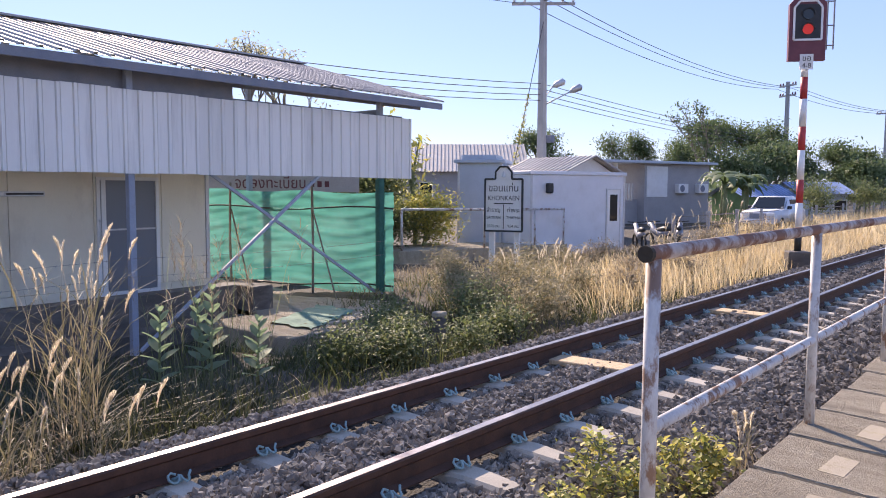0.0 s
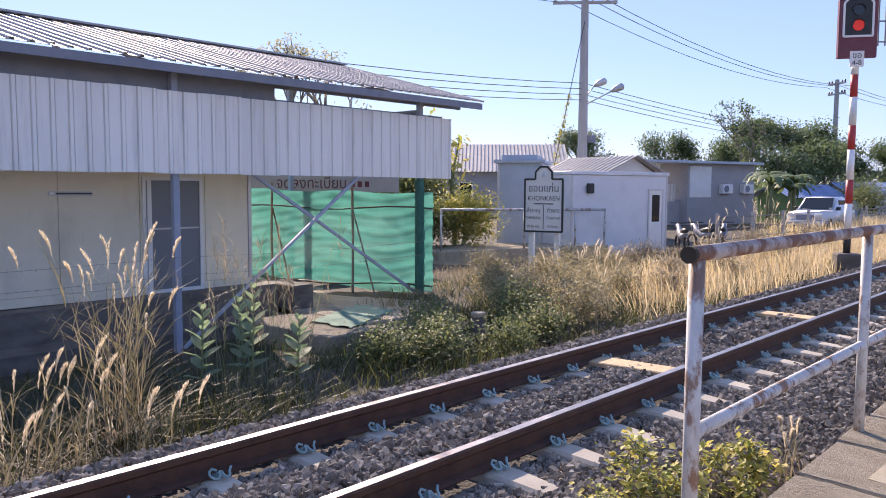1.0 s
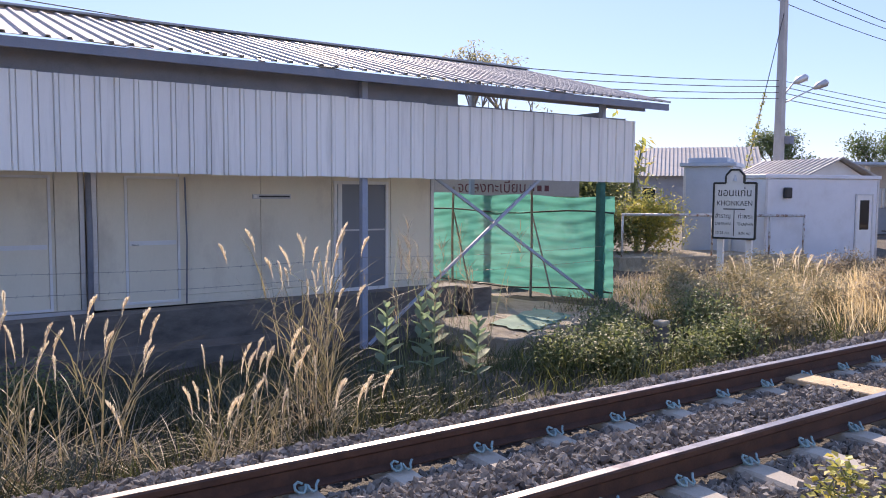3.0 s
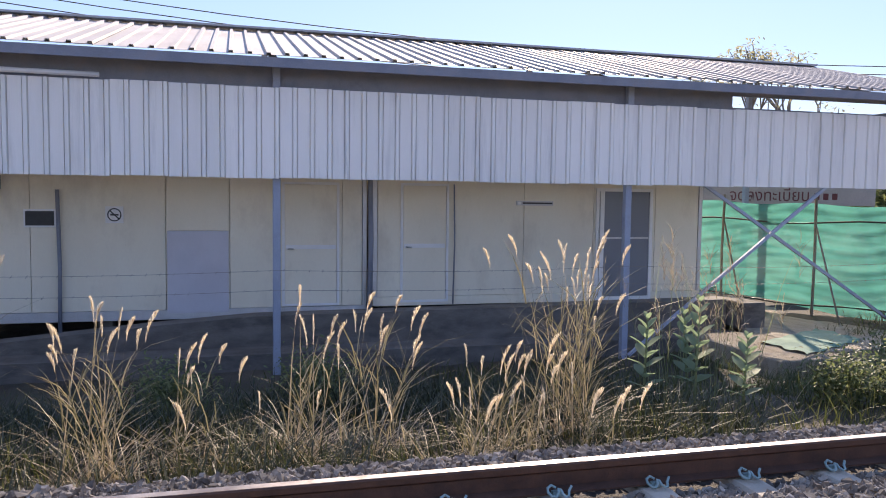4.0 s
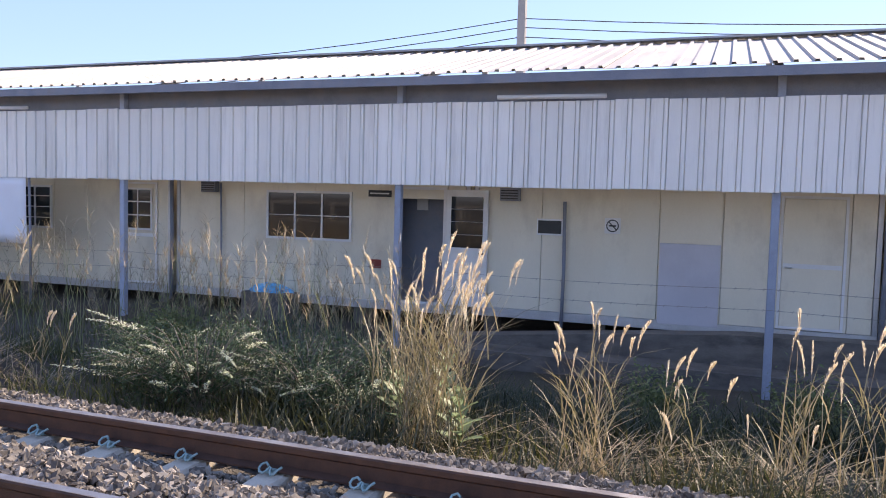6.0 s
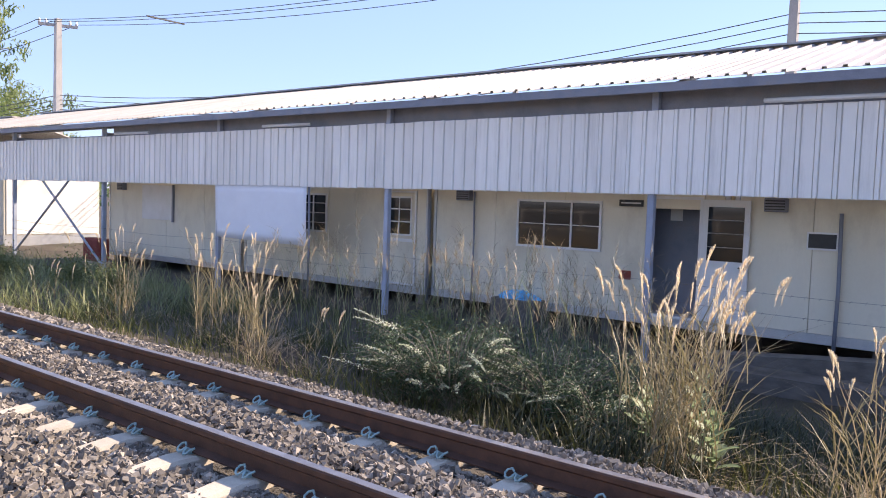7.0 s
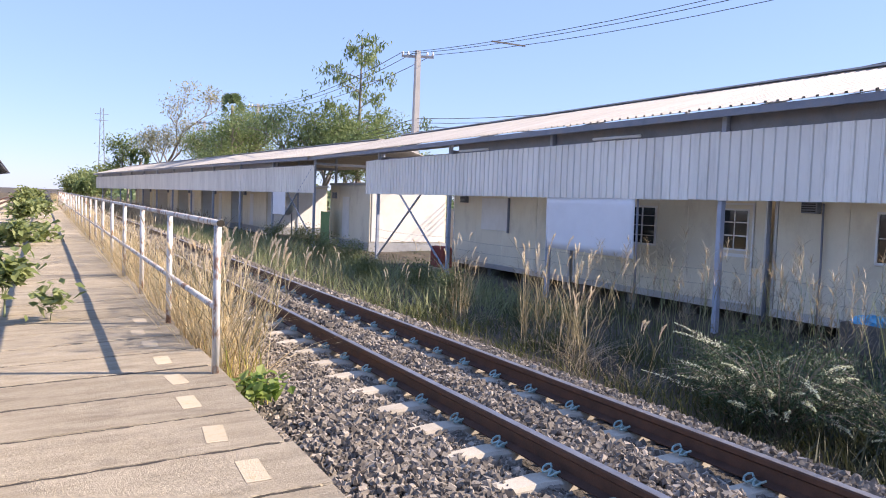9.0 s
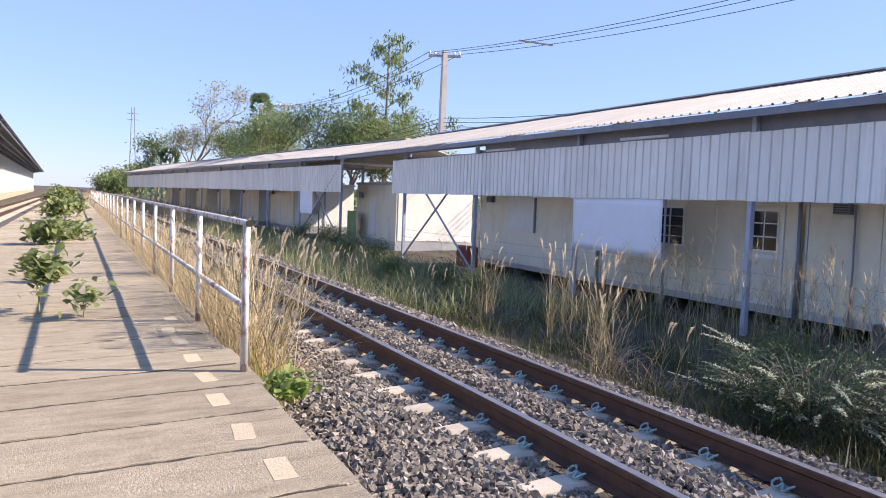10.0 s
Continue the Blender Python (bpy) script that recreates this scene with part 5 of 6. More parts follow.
dish(-43.0, 12.4, 0.95)
sheet2 = thing("canvas_sheet", pose(-39.6, 10.95, 0.55, 0, 0, 4.8), "white canvas hung under the second canopy", "canvas")
part("cloth", slab(-0.9, 0.9, 0, 0.01, 0, 1.15), "canvas", sheet2)
sheet3 = thing("green_sheet", pose(-37.0, 12.6, -0.5, 0, 0, 0), "dark green sheet screen between the cabins", "screen")
part("cloth", slab(-0.7, 0.6, 0, 0.02, -0.3, 1.3), "shed_green", sheet3)
rb = thing("red_barrier", pose(-22.9, 11.9, -0.75), "red cloth-covered crate beside the end cabin", "crate")
part("panel", slab(-0.45, 0.45, -0.2, 0.2, 0.05, 0.75, 0.05), "orange_cloth", rb)
part("foot", slab(-0.5, 0.5, -0.24, 0.24, -0.3, 0.048, 0.02), "wood", rb)
def plastic_bag():
    """A crumpled sheet of plastic, lying in a low heap."""
    rng = np.random.default_rng(31)
    n, m = 26, 9
    v = []
    for k in range(m):
        t = k / (m - 1)
        for i in range(n):
            a = 2 * math.pi * i / n
            r = (1 - t ** 1.6) * (1 + 0.22 * math.sin(a * 5 + 4 * t) + 0.10 * rng.uniform(-1, 1))
            v.append((0.42 * r * math.cos(a), 0.20 * r * math.sin(a), 0.17 * (1 - (1 - t) ** 2) * (1 + 0.3 * (1 - t) * math.sin(3 * a)) + 0.015 * rng.uniform(-1, 1)))
    f = [(k * n + i, k * n + (i + 1) % n, (k + 1) * n + (i + 1) % n, (k + 1) * n + i) for k in range(m - 1) for i in range(n)]
    ob = new("plastic_bag", arrays("plastic_bag", v, f, "blue_plastic"))
    ob.matrix_basis = pose(-8.21, 12.72, -0.38)
    tagged(ob, "crumpled bright blue plastic bag beside the cabin", "bag")
    tagged(new("ground_block", to_mesh("ground_block", slab(-8.71, -7.71, 12.5, 12.95, -1.4, -0.37, 0.02), "base")), "dark concrete block beside the cabin", "block")


plastic_bag()


def goods_shed():
    """A long shed whose roof reaches far out over its side; local origin below the eave's near end."""
    g = thing("goods_shed", pose(-50, -4.18, 0, 0, 0, 1.16), "long pale corrugated shed with a dark overhanging roof", "shed")
    length, n = 240, 60
    w = length / n
    me = to_mesh("wall_sheet", ribbed(w, w / 6, 0.12, 0.08, (-3.4, 0.2), (-3.4, 5.9)), "sheet")
    rf = to_mesh("roof_sheet", ribbed(w, w / 6, 0.1, 0.06, (0.0, 6.0), (-14.0, 9.2)), "steel")
    for i in range(n):
        for nm, m_, mt in (("wall_sheet", me, "sheet"), ("roof_sheet", rf, "steel")):
            s = part(nm, m_, mt, g)
            s.location.x = -length + i * w
    for i in range(61):
        x = -length + i * 4.0
        part("rafter", bar(bmesh.new(), (x, -0.05, 5.93), (x, -3.4, 5.45), 0.12, 0.16), "steel", g)
        part("column", slab(x - 0.12, x + 0.12, -3.28, -3.08, 0.2, 5.45), "white", g)
    for k in range(5):
        y = -0.3 - 0.7 * k
        part("purlin", slab(-length, 0, y - 0.06, y + 0.06, 5.72 - 0.1 * k, 5.82 - 0.1 * k), "steel", g)
    part("fascia", slab(-length, 0, -3.3, -3.2, 5.4, 6.6), "steel", g, "dark beam along the wall head")
    part("plinth", slab(-length, 0, -8.5, -2.9, -0.7, 0.2), "slab", g)
    part("back_wall", slab(-length, 0, -14.0, -13.8, -0.7, 9.1), "sheet", g)
    part("end_wall", slab(-0.2, 0.0, -13.7, -3.5, 0.2, 6.2), "sheet", g)


goods_shed()
tr2 = thing("far_track", pose(0, -3.9, -0.02), "second rusty track on the far side of the platform", "railway track", kind="structure")
for y in (-0.53, 0.53):
    r_ = part("rail", rail_profile(-500, 60), "rail", tr2)
    r_.location.y = y
sl_ = bpy.data.meshes["sleeper"]
for i in range(-190, 30):
    s_ = part("sleeper", sl_, "sleeper", tr2)
    s_.location = (i * 0.6, 0, -0.166)
part("ballast_bed", slab(-500, 60, -1.5, 1.45, -0.75, -0.2), "ballast", tr2)


def lattice_mast():
    m_ = thing("lattice_mast", pose(-325, 20.4, -0.7), "tall thin steel lattice mast far off", "mast")
    h = 33.5
    for sx, sy in ((-1, -1), (1, -1), (1, 1), (-1, 1)):
        part("leg", bar(bmesh.new(), (sx * 1.3, sy * 1.3, 0), (sx * 0.5, sy * 0.5, h), 0.18, 0.18), "steel", m_)
    for k in range(12):
        z0, z1 = h * k / 12, h * (k + 1) / 12
        w0, w1 = 1.3 - 0.8 * k / 12, 1.3 - 0.8 * (k + 1) / 12
        part("lattice", bar(bmesh.new(), (-w0, -w0, z0), (w1, -w1, z1), 0.1, 0.1), "steel", m_)
        part("lattice", bar(bmesh.new(), (w0, -w0, z0), (w1, w1, z1), 0.1, 0.1), "steel", m_)
    for z in (h * 0.86, h * 0.93):
        part("arm", bar(bmesh.new(), (0, -2.4, z), (0, 2.4, z), 0.15, 0.15), "steel", m_)


lattice_mast()

# ---- plants ----
def blades(rng, base, height, lean, width, curl=0.5, aim=None):
    """Grass blades as bent, tapering strips: arrays of points and quads. aim: the way each leans (radians), or any."""
    m = len(base)
    ang = rng.uniform(0, 2 * np.pi, m) if aim is None else aim
    d = np.stack([np.cos(ang), np.sin(ang), np.zeros(m)], -1)
    side = np.stack([-np.sin(ang + 0.6), np.cos(ang + 0.6), np.zeros(m)], -1)
    pts = []
    for t, w in ((0, 0.8), (0.35, 1.0), (0.7, 0.7), (1.0, 0.08)):
        out = lean * height * (0.35 * t + curl * t * t)
        up = height * (t - 0.45 * np.minimum(lean, 1.6) * curl * t * t)
        c = base + d * out[:, None] + np.array([0, 0, 1.0]) * up[:, None]
        pts += [c - side * (width * w / 2)[:, None], c + side * (width * w / 2)[:, None]]
    v = np.stack(pts, 1)
    q = np.array([(0, 1, 3, 2), (2, 3, 5, 4), (4, 5, 7, 6)])
    f = (q[None] + 8 * np.arange(m)[:, None, None]).reshape(-1, 4)
    return v.reshape(-1, 3), f


def leaves(rng, centre, size, droop=0.3, narrow=0.5, flat=0.5):
    """Leaves folded along the midrib, in all directions."""
    m = len(centre)
    ang = rng.uniform(0, 2 * np.pi, m)
    tilt = rng.normal(-droop, flat, m)
    d = np.stack([np.cos(ang) * np.cos(tilt), np.sin(ang) * np.cos(tilt), np.sin(tilt)], -1)
    s = np.stack([-np.sin(ang), np.cos(ang), rng.normal(0, 0.35, m)], -1)
    s /= np.linalg.norm(s, axis=1)[:, None]
    n = np.cross(d, s)
    L = np.asarray(size)[:, None]
    base, tip = centre - d * L / 2, centre + d * L / 2
    l = centre - d * L * 0.05 - s * L * narrow / 2 + n * L * 0.08
    r = centre - d * L * 0.05 + s * L * narrow / 2 + n * L * 0.08
    v = np.stack([base, l, tip, r], 1)
    f = np.arange(4 * m).reshape(m, 4)
    return v.reshape(-1, 3), f


def join(chunks):
    vs, fs, k = [], [], 0
    for v, f in chunks:
        vs.append(v)
        fs.append(f + k)
        k += len(v)
    return np.concatenate(vs), np.concatenate(fs)


def on_ground(x, y):
    return np.stack([x, y, np.maximum(ground_z(x, y), np.where(y < 5.35, bed_z(y), -9)) - 0.02], -1)


def field(name, label, count, region, h, width, lean, mat, seed, density=None):
    rng = np.random.default_rng(seed)
    x0, x1, y0, y1 = region
    x, y = rng.uniform(x0, x1, count), rng.uniform(y0, y1, count)
    tuft = 0.5 + 0.5 * np.sin(x * 2.1 + 1.3 * np.sin(y * 1.9 + seed)) * np.sin(y * 2.6 + np.sin(x * 1.4))
    keep = rng.uniform(0, 1, count) < (0.25 + 0.75 * tuft) * (density(x, y) if density else 1)
    x, y, tuft = x[keep], y[keep], tuft[keep]
    hh = rng.uniform(h[0], h[1], len(x)) * (0.6 + 0.7 * tuft)
    v, f = blades(rng, on_ground(x, y), hh, rng.uniform(lean[0], lean[1], len(x)), width * rng.uniform(0.6, 1.4, len(x)))
    ob = new(name, arrays(name, v, f, mat))
    return tagged(ob, label, "grass", kind="stuff")


def fade(x, y):
    apron = (x > 7.6) & (x < 13.3) & (y > 9.4)
    bare = (x > -12) & (x < 2.5) & (y > 7.9)
    return smoothstep(5.0, 5.9, y) * np.where(apron, 0.03, np.where(bare, 0.35, 1.0))


field("grass", "green weedy grass between track and canopy", 46000, (-14, 14, 5.1, 11.4), (0.12, 0.42), 0.009, (0.2, 1.3), "grass", 11, fade)
# weeds in front of the plinth, coloured as if in shade
field("shaded_weeds", "dense green weeds below the plinth, with shade put into their colour", 22000, (-4.6, 4.6, 5.0, 9.6), (0.12, 0.5), 0.011, (0.2, 1.4), "weed_shade", 23, lambda x, y: smoothstep(4.8, 5.5, y))
field("grass", "green weedy grass along the far track side", 19000, (-45, -12, 5.2, 10.5), (0.25, 0.7), 0.014, (0.2, 1.2), "grass_light", 12, fade)
field("dry_grass", "dry straw scattered in the weeds", 2600, (-14, 12, 5.2, 9.0), (0.10, 0.35), 0.007, (0.4, 1.8), "straw", 13, fade)
field("golden_grass", "tall golden dry grass beside the track", 20000, (11, 34, 5.4, 9.0), (0.3, 0.75), 0.014, (0.1, 0.9), "gold", 14, lambda x, y: smoothstep(5.2, 6.2, y) * smoothstep(8, 14, x))
field("golden_grass", "golden dry grass far along the track", 12000, (34, 80, 5.6, 13), (0.5, 1.0), 0.03, (0.1, 0.8), "gold", 15)
field("dry_weeds", "brown dry weeds below the name board", 16000, (11.5, 26, 8.0, 13.5), (0.12, 0.36), 0.012, (0.2, 1.4), "straw", 16)
field("grass", "green weeds among the dry grass", 9000, (10, 24, 5.8, 12), (0.15, 0.4), 0.014, (0.2, 1.2), "grass", 17)
field("golden_grass", "golden grass between platform railing and track", 12000, (-45, -6.7, 1.27, 1.68), (0.4, 1.3), 0.010, (0.1, 0.8), "gold", 18, lambda x, y: 0.4 + 0.6 * smoothstep(-6, -9, x))
field("grass", "green grass at the foot of the platform edge", 1800, (-40, -6.0, 1.3, 1.75), (0.2, 0.5), 0.012, (0.2, 0.9), "leaf_yellow", 19)
field("far_grass", "far dry grass on the open ground", 14000, (-160, -45, 5.4, 9.5), (0.5, 1.2), 0.05, (0.1, 0.8), "straw", 20)
field("far_grass", "pale grass between the platform and the far track side", 2500, (-140, -45, 1.4, 2.0), (0.6, 1.2), 0.03, (0.1, 0.8), "gold", 21)


def plume_chunk(rng, p, ang, length, r):
    """One feathery seed head: a bent spindle of short hairs."""
    hairs = 120
    t = np.sort(rng.uniform(0, 1, hairs))
    d = np.array([math.cos(ang), math.sin(ang), 0])
    c = p + d * (length * 0.34 * t ** 1.5)[:, None] + np.array([0, 0, 1.0]) * (length * (t - 0.15 * t * t))[:, None]
    v, f = blades(rng, c, np.full(hairs, r * 3.4) * (0.5 + np.sin(np.pi * np.clip(t, 0.05, 0.93))), rng.uniform(0.08, 0.42, hairs), np.full(hairs, r * 0.30), 0.4)
    return v, f


def plume_grass(x, y, count, h, spread, seed, label, plume=0.27, colour="straw", bent=0.35, low=90):
    """A clump of tall fountain grass: upright stems with long blades, bent dry leaves at the foot, feathery heads."""
    rng = np.random.default_rng(seed)
    base = on_ground(np.array([x]), np.array([y]))[0]
    ob = thing("plume_grass", Matrix.Translation(base), label, "grass clump", "clumps of plume grass")
    b = np.stack([rng.normal(0, spread * 0.6, low), rng.normal(0, spread * 0.4, low), np.zeros(low)], -1)
    stems = [blades(rng, b, rng.uniform(0.3, 0.7, low) * min(h, 1.2) * 0.8, rng.uniform(0.8, 2.2, low), np.full(low, 0.008), 0.6)]
    heads, green = [], []
    for k in range(count):
        ang = rng.normal(0.2, 0.9) if rng.uniform() < 0.65 else rng.uniform(0, 2 * np.pi)
        p = np.array([[rng.normal(0, spread * 0.5), rng.normal(0, spread * 0.35), 0]])
        L = h * rng.uniform(0.6, 0.92)
        ln = rng.uniform(0.04, bent)
        st = blades(rng, p, np.array([L]), np.array([ln]), np.array([0.009]), 0.5, np.array([ang]))
        stems.append(st)
        tip = (st[0][-1] + st[0][-2]) / 2
        heads.append(plume_chunk(rng, tip - np.array([0, 0, 0.03]), ang, plume * rng.uniform(0.55, 1.1), 0.0115))
        # blades that leave the stem on its way up
        n = 6
        u = rng.uniform(0.1, 0.75, n)
        along = p[0] + (tip - p[0]) * u[:, None]
        green.append(blades(rng, along, rng.uniform(0.25, 0.5, n) * h * 0.75, rng.uniform(0.3, 1.2, n), np.full(n, 0.010), 0.6))
    part("green_blades", arrays("green_blades", *join(green), "grass_tall"), "grass", ob)
    part("dry_stems", arrays("dry_stems", *join(stems), colour), colour, ob, "dry straw-coloured stems and leaves")
    part("plumes", arrays("plumes", *join(heads), "plume"), "plume", ob, "pale feathery seed heads")


M["grass_tall"] = leafy("tall_grass_blades", (0.15, 0.14, 0.07), (0.34, 0.29, 0.18), 0.38)
CLUMPS = [  # x, y, heads, height, spread
    (-2.25, 5.7, 58, 1.88, 0.34), (-0.95, 5.85, 13, 1.45, 0.24), (-0.45, 6.1, 6, 1.05, 0.35), (0.5, 6.0, 7, 1.55, 0.16), (1.0, 6.05, 11, 1.45, 0.26),
    (2.05, 5.7, 12, 1.0, 0.34), (2.78, 6.1, 24, 1.85, 0.19), (1.75, 5.35, 9, 0.72, 0.40), (2.5, 5.4, 8, 0.75, 0.4), (0.1, 5.6, 3, 0.7, 0.4), (-8.05, 6.3, 16, 1.7, 0.3), (-9.3, 6.5, 20, 1.8, 0.36),
    (-7.7, 6.1, 8, 1.25, 0.3), (-11.5, 6.3, 14, 1.7, 0.26), (-6.9, 6.2, 3, 1.0, 0.3), (10.6, 6.6, 14, 1.35, 0.5), (17.5, 7.6, 14, 1.6, 0.6), (22.0, 8.2, 16, 1.9, 0.8), (25.0, 9.0, 14, 2.0, 0.8), (12.4, 7.4, 9, 1.2, 0.5)]
for i, (x, y, c, h, s) in enumerate(CLUMPS):
    plume_grass(x, y, c, h, s, 100 + i, "clump of tall grass with pale feathery plumes" if x < 9 else "golden clump of tall plumed grass", colour="straw" if x < 9 else "gold", bent=0.8 if h < 1.1 else 0.5, low=80 if abs(x) < 4 else 60)
plume_grass(4.75, 1.48, 5, 0.5, 0.12, 131, "small dry grass tuft beside the platform edge", plume=0.12, colour="straw", bent=0.8, low=50)
rng0 = np.random.default_rng(77)
for i, x in enumerate((-7.3, -8.1, -9.0, -10.2, -11.6, -13.4, -15.4, -18, -21, -24, -28)):
    plume_grass(x, 1.48, 12, 1.42, 0.3, 200 + i, "golden grass clump growing beside the platform railing", colour="gold", low=60, plume=0.2)
for i, (x, y) in enumerate(((-7.0, 1.66), (-8.5, 1.7), (-9.6, 1.66))):
    plume_grass(x, y, 16, 1.6, 0.26, 240 + i, "tall golden grass clump leaning over the platform railing", colour="gold", low=70, plume=0.2, bent=0.6)
for i in range(9):
    plume_grass(-14 - i * 2.6 + rng0.uniform(-0.6, 0.6), 5.9 + rng0.uniform(0, 0.7), 6, 0.95, 0.4, 300 + i, "low clump of dry grass beside the track", low=40)


def wispy(x, y, seed):
    rng = np.random.default_rng(seed)
    base = on_ground(np.array([x]), np.array([y]))[0]
    ob = thing("wispy_grass", Matrix.Translation(base), "thin tall grass with airy seed heads", "grass clump", "wispy grass clumps")
    st, tips = [], []
    for k in range(44):
        p = np.array([[rng.normal(0, 0.35), rng.normal(0, 0.2), 0]])
        st.append(blades(rng, p, np.array([rng.uniform(0.9, 1.95)]), np.array([rng.uniform(0.1, 0.5)]), np.array([0.007])))
        tip = st[-1][0][-1]
        n = 14
        tips.append(blades(rng, tip - np.array([0, 0, 1.0]) * rng.uniform(0, 0.4, n)[:, None], rng.uniform(0.08, 0.2, n), rng.uniform(0.4, 1.4, n), np.full(n, 0.006)))
    part("stalk", arrays("stalk", *join(st), "grass_light"), "grass_light", ob)
    part("seed_heads", arrays("seed_heads", *join(tips), "straw"), "straw", ob)


for i, (x, y) in enumerate(((-7.0, 7.6), (-6.2, 7.8), (-5.3, 7.6), (-4.5, 7.8), (-8.6, 8.0), (-3.7, 7.4), (4.6, 7.0))):
    wispy(x, y, 400 + i)


def branchy(rng, p, d, length, r, depth, out, tips, up=0.15, split=3, spread=0.7, shrink=0.66):
    """Limbs that fork: fills out with (points, radii) and tips with their ends."""
    n = 4
    pts = [p]
    for k in range(n):
        d = (d + Vector((rng.gauss(0, 0.12), rng.gauss(0, 0.12), rng.gauss(up * 0.5, 0.08)))).normalized()
        pts.append(pts[-1] + d * length / n)
    out.append((pts, [r * (1 - 0.45 * k / n) for k in range(n + 1)]))
    if depth == 0:
        tips.append((pts[-1], d))
        tips.append((pts[-2], d))
        return
    for k in range(split):
        a = 2 * math.pi * (k + rng.random()) / split
        q = d.orthogonal().normalized()
        q.rotate(Matrix.Rotation(a, 3, d))
        start = pts[-1] if k == 0 else pts[rng.randint(2, n)]
        branchy(rng, start, (d + q * spread * rng.uniform(0.6, 1.3) + Vector((0, 0, up))).normalized(), length * shrink * rng.uniform(0.8, 1.15), r * 0.55, depth - 1, out, tips, up, split, spread, shrink)


def tree(name, x, y, z, h, seed, label, leafmat, n_leaf, leaf, clump, trunk=0.32, depth=3, split=3, spread=0.75, category="tree", group="", bark="bark", flat=0.6, narrow=0.45):
    rng = random.Random(seed)
    nr = np.random.default_rng(seed)
    limbs, tips = [], []
    branchy(rng, Vector((0, 0, 0)), Vector((0, 0, 1)), h * trunk, h * 0.022, depth, limbs, tips, 0.18, split, spread)
    top = max(t[0].z for t in tips)
    k = h / top
    ob = thing(name, Matrix.Translation((x, y, z)), label, category, group)
    bm = bmesh.new()
    for pts, radii in limbs:
        tube(bm, [p * k for p in pts], [max(r, 0.004) for r in radii], 5, False)
    part("trunk" if category == "tree" else "stem", bm, bark, ob, "", True)
    tp = np.array([t[0] for t in tips]) * k
    idx = nr.integers(0, len(tp), n_leaf)
    c = tp[idx] + nr.normal(0, clump, (n_leaf, 3)) * np.array([1, 1, flat])
    c[:, 2] = np.maximum(c[:, 2], 0.03)
    part("crown", arrays("crown", *leaves(nr, c, leaf * nr.uniform(0.6, 1.4, n_leaf), 0.3, narrow), leafmat), leafmat, ob)
    return ob


# near shrubs
tree("shrub", 3.72, 1.85, -0.36, 0.48, 21, "low shrub with small yellowing round leaves on the ballast", "leaf_yellow", 560, 0.042, 0.05, 0.30, 3, 4, 2.3, "shrub", "", "stem", 0.6, 0.8)
tree("shrub", 3.3, 1.95, -0.36, 0.34, 24, "low spreading shrub with yellow-green leaves on the ballast", "leaf_yellow", 320, 0.04, 0.045, 0.30, 3, 4, 2.3, "shrub", "", "stem", 0.6, 0.8)
tree("shrub", 4.2, 1.62, -0.36, 0.44, 22, "low yellow-green shrub beside the railing", "leaf_yellow", 480, 0.042, 0.05, 0.30, 3, 4, 2.3, "shrub", "", "stem", 0.6, 0.8)
tree("shrub", -5.8, 1.50, -0.25, 0.30, 23, "bright green broad-leaved weed beside the platform edge", "leaf_bright", 110, 0.12, 0.08, 0.25, 2, 4, 1.0, "shrub", "", "stem", 0.6, 0.7)
for i, (x, y, s, n) in enumerate(((-9.7, -0.35, 0.62, 200), (-9.2, 0.1, 0.28, 70), (-13.0, -0.35, 0.26, 90), (-21.5, -0.45, 0.5, 260), (-23.0, 0.0, 0.4, 160), (-36.0, -0.6, 0.8, 420), (-40.0, -0.2, 0.8, 380), (-52.0, -0.9, 1.1, 480), (-58.0, -0.4, 1.2, 480), (-70, -1.0, 1.4, 520))):
    far = x < -15
    tree("platform_weed", x, y, 0.03, s, 30 + i, "broad-leaved green weed growing through the platform planks", "leaf_fig", n, 0.22 if far else 0.13, 0.24 if far else 0.10, 0.3, 2, 5 if far else 4, 2.0 if far else 1.1, "weed", "weeds on the platform", "stem", 0.5 if far else 0.7, 0.75)

for i, (x, y, h) in enumerate(((13.2, 6.6, 0.6), (15.0, 7.4, 0.7), (16.8, 6.9, 0.7), (18.8, 8.0, 0.8), (20.6, 7.2, 0.8), (23.0, 8.6, 0.9), (26.0, 7.8, 0.9), (29.0, 9.0, 1.0), (17.6, 9.8, 0.6), (20.0, 10.6, 0.6))):
    tree("dry_shrub", x, y, float(ground_z(x, y)) - 0.03, h, 880 + i, "dry brown shrub in the golden grass", "straw", 900, 0.07, 0.16, 0.25, 3, 3, 1.1, "shrub", "dry shrubs in the grass", "bark", 0.75, 0.4)


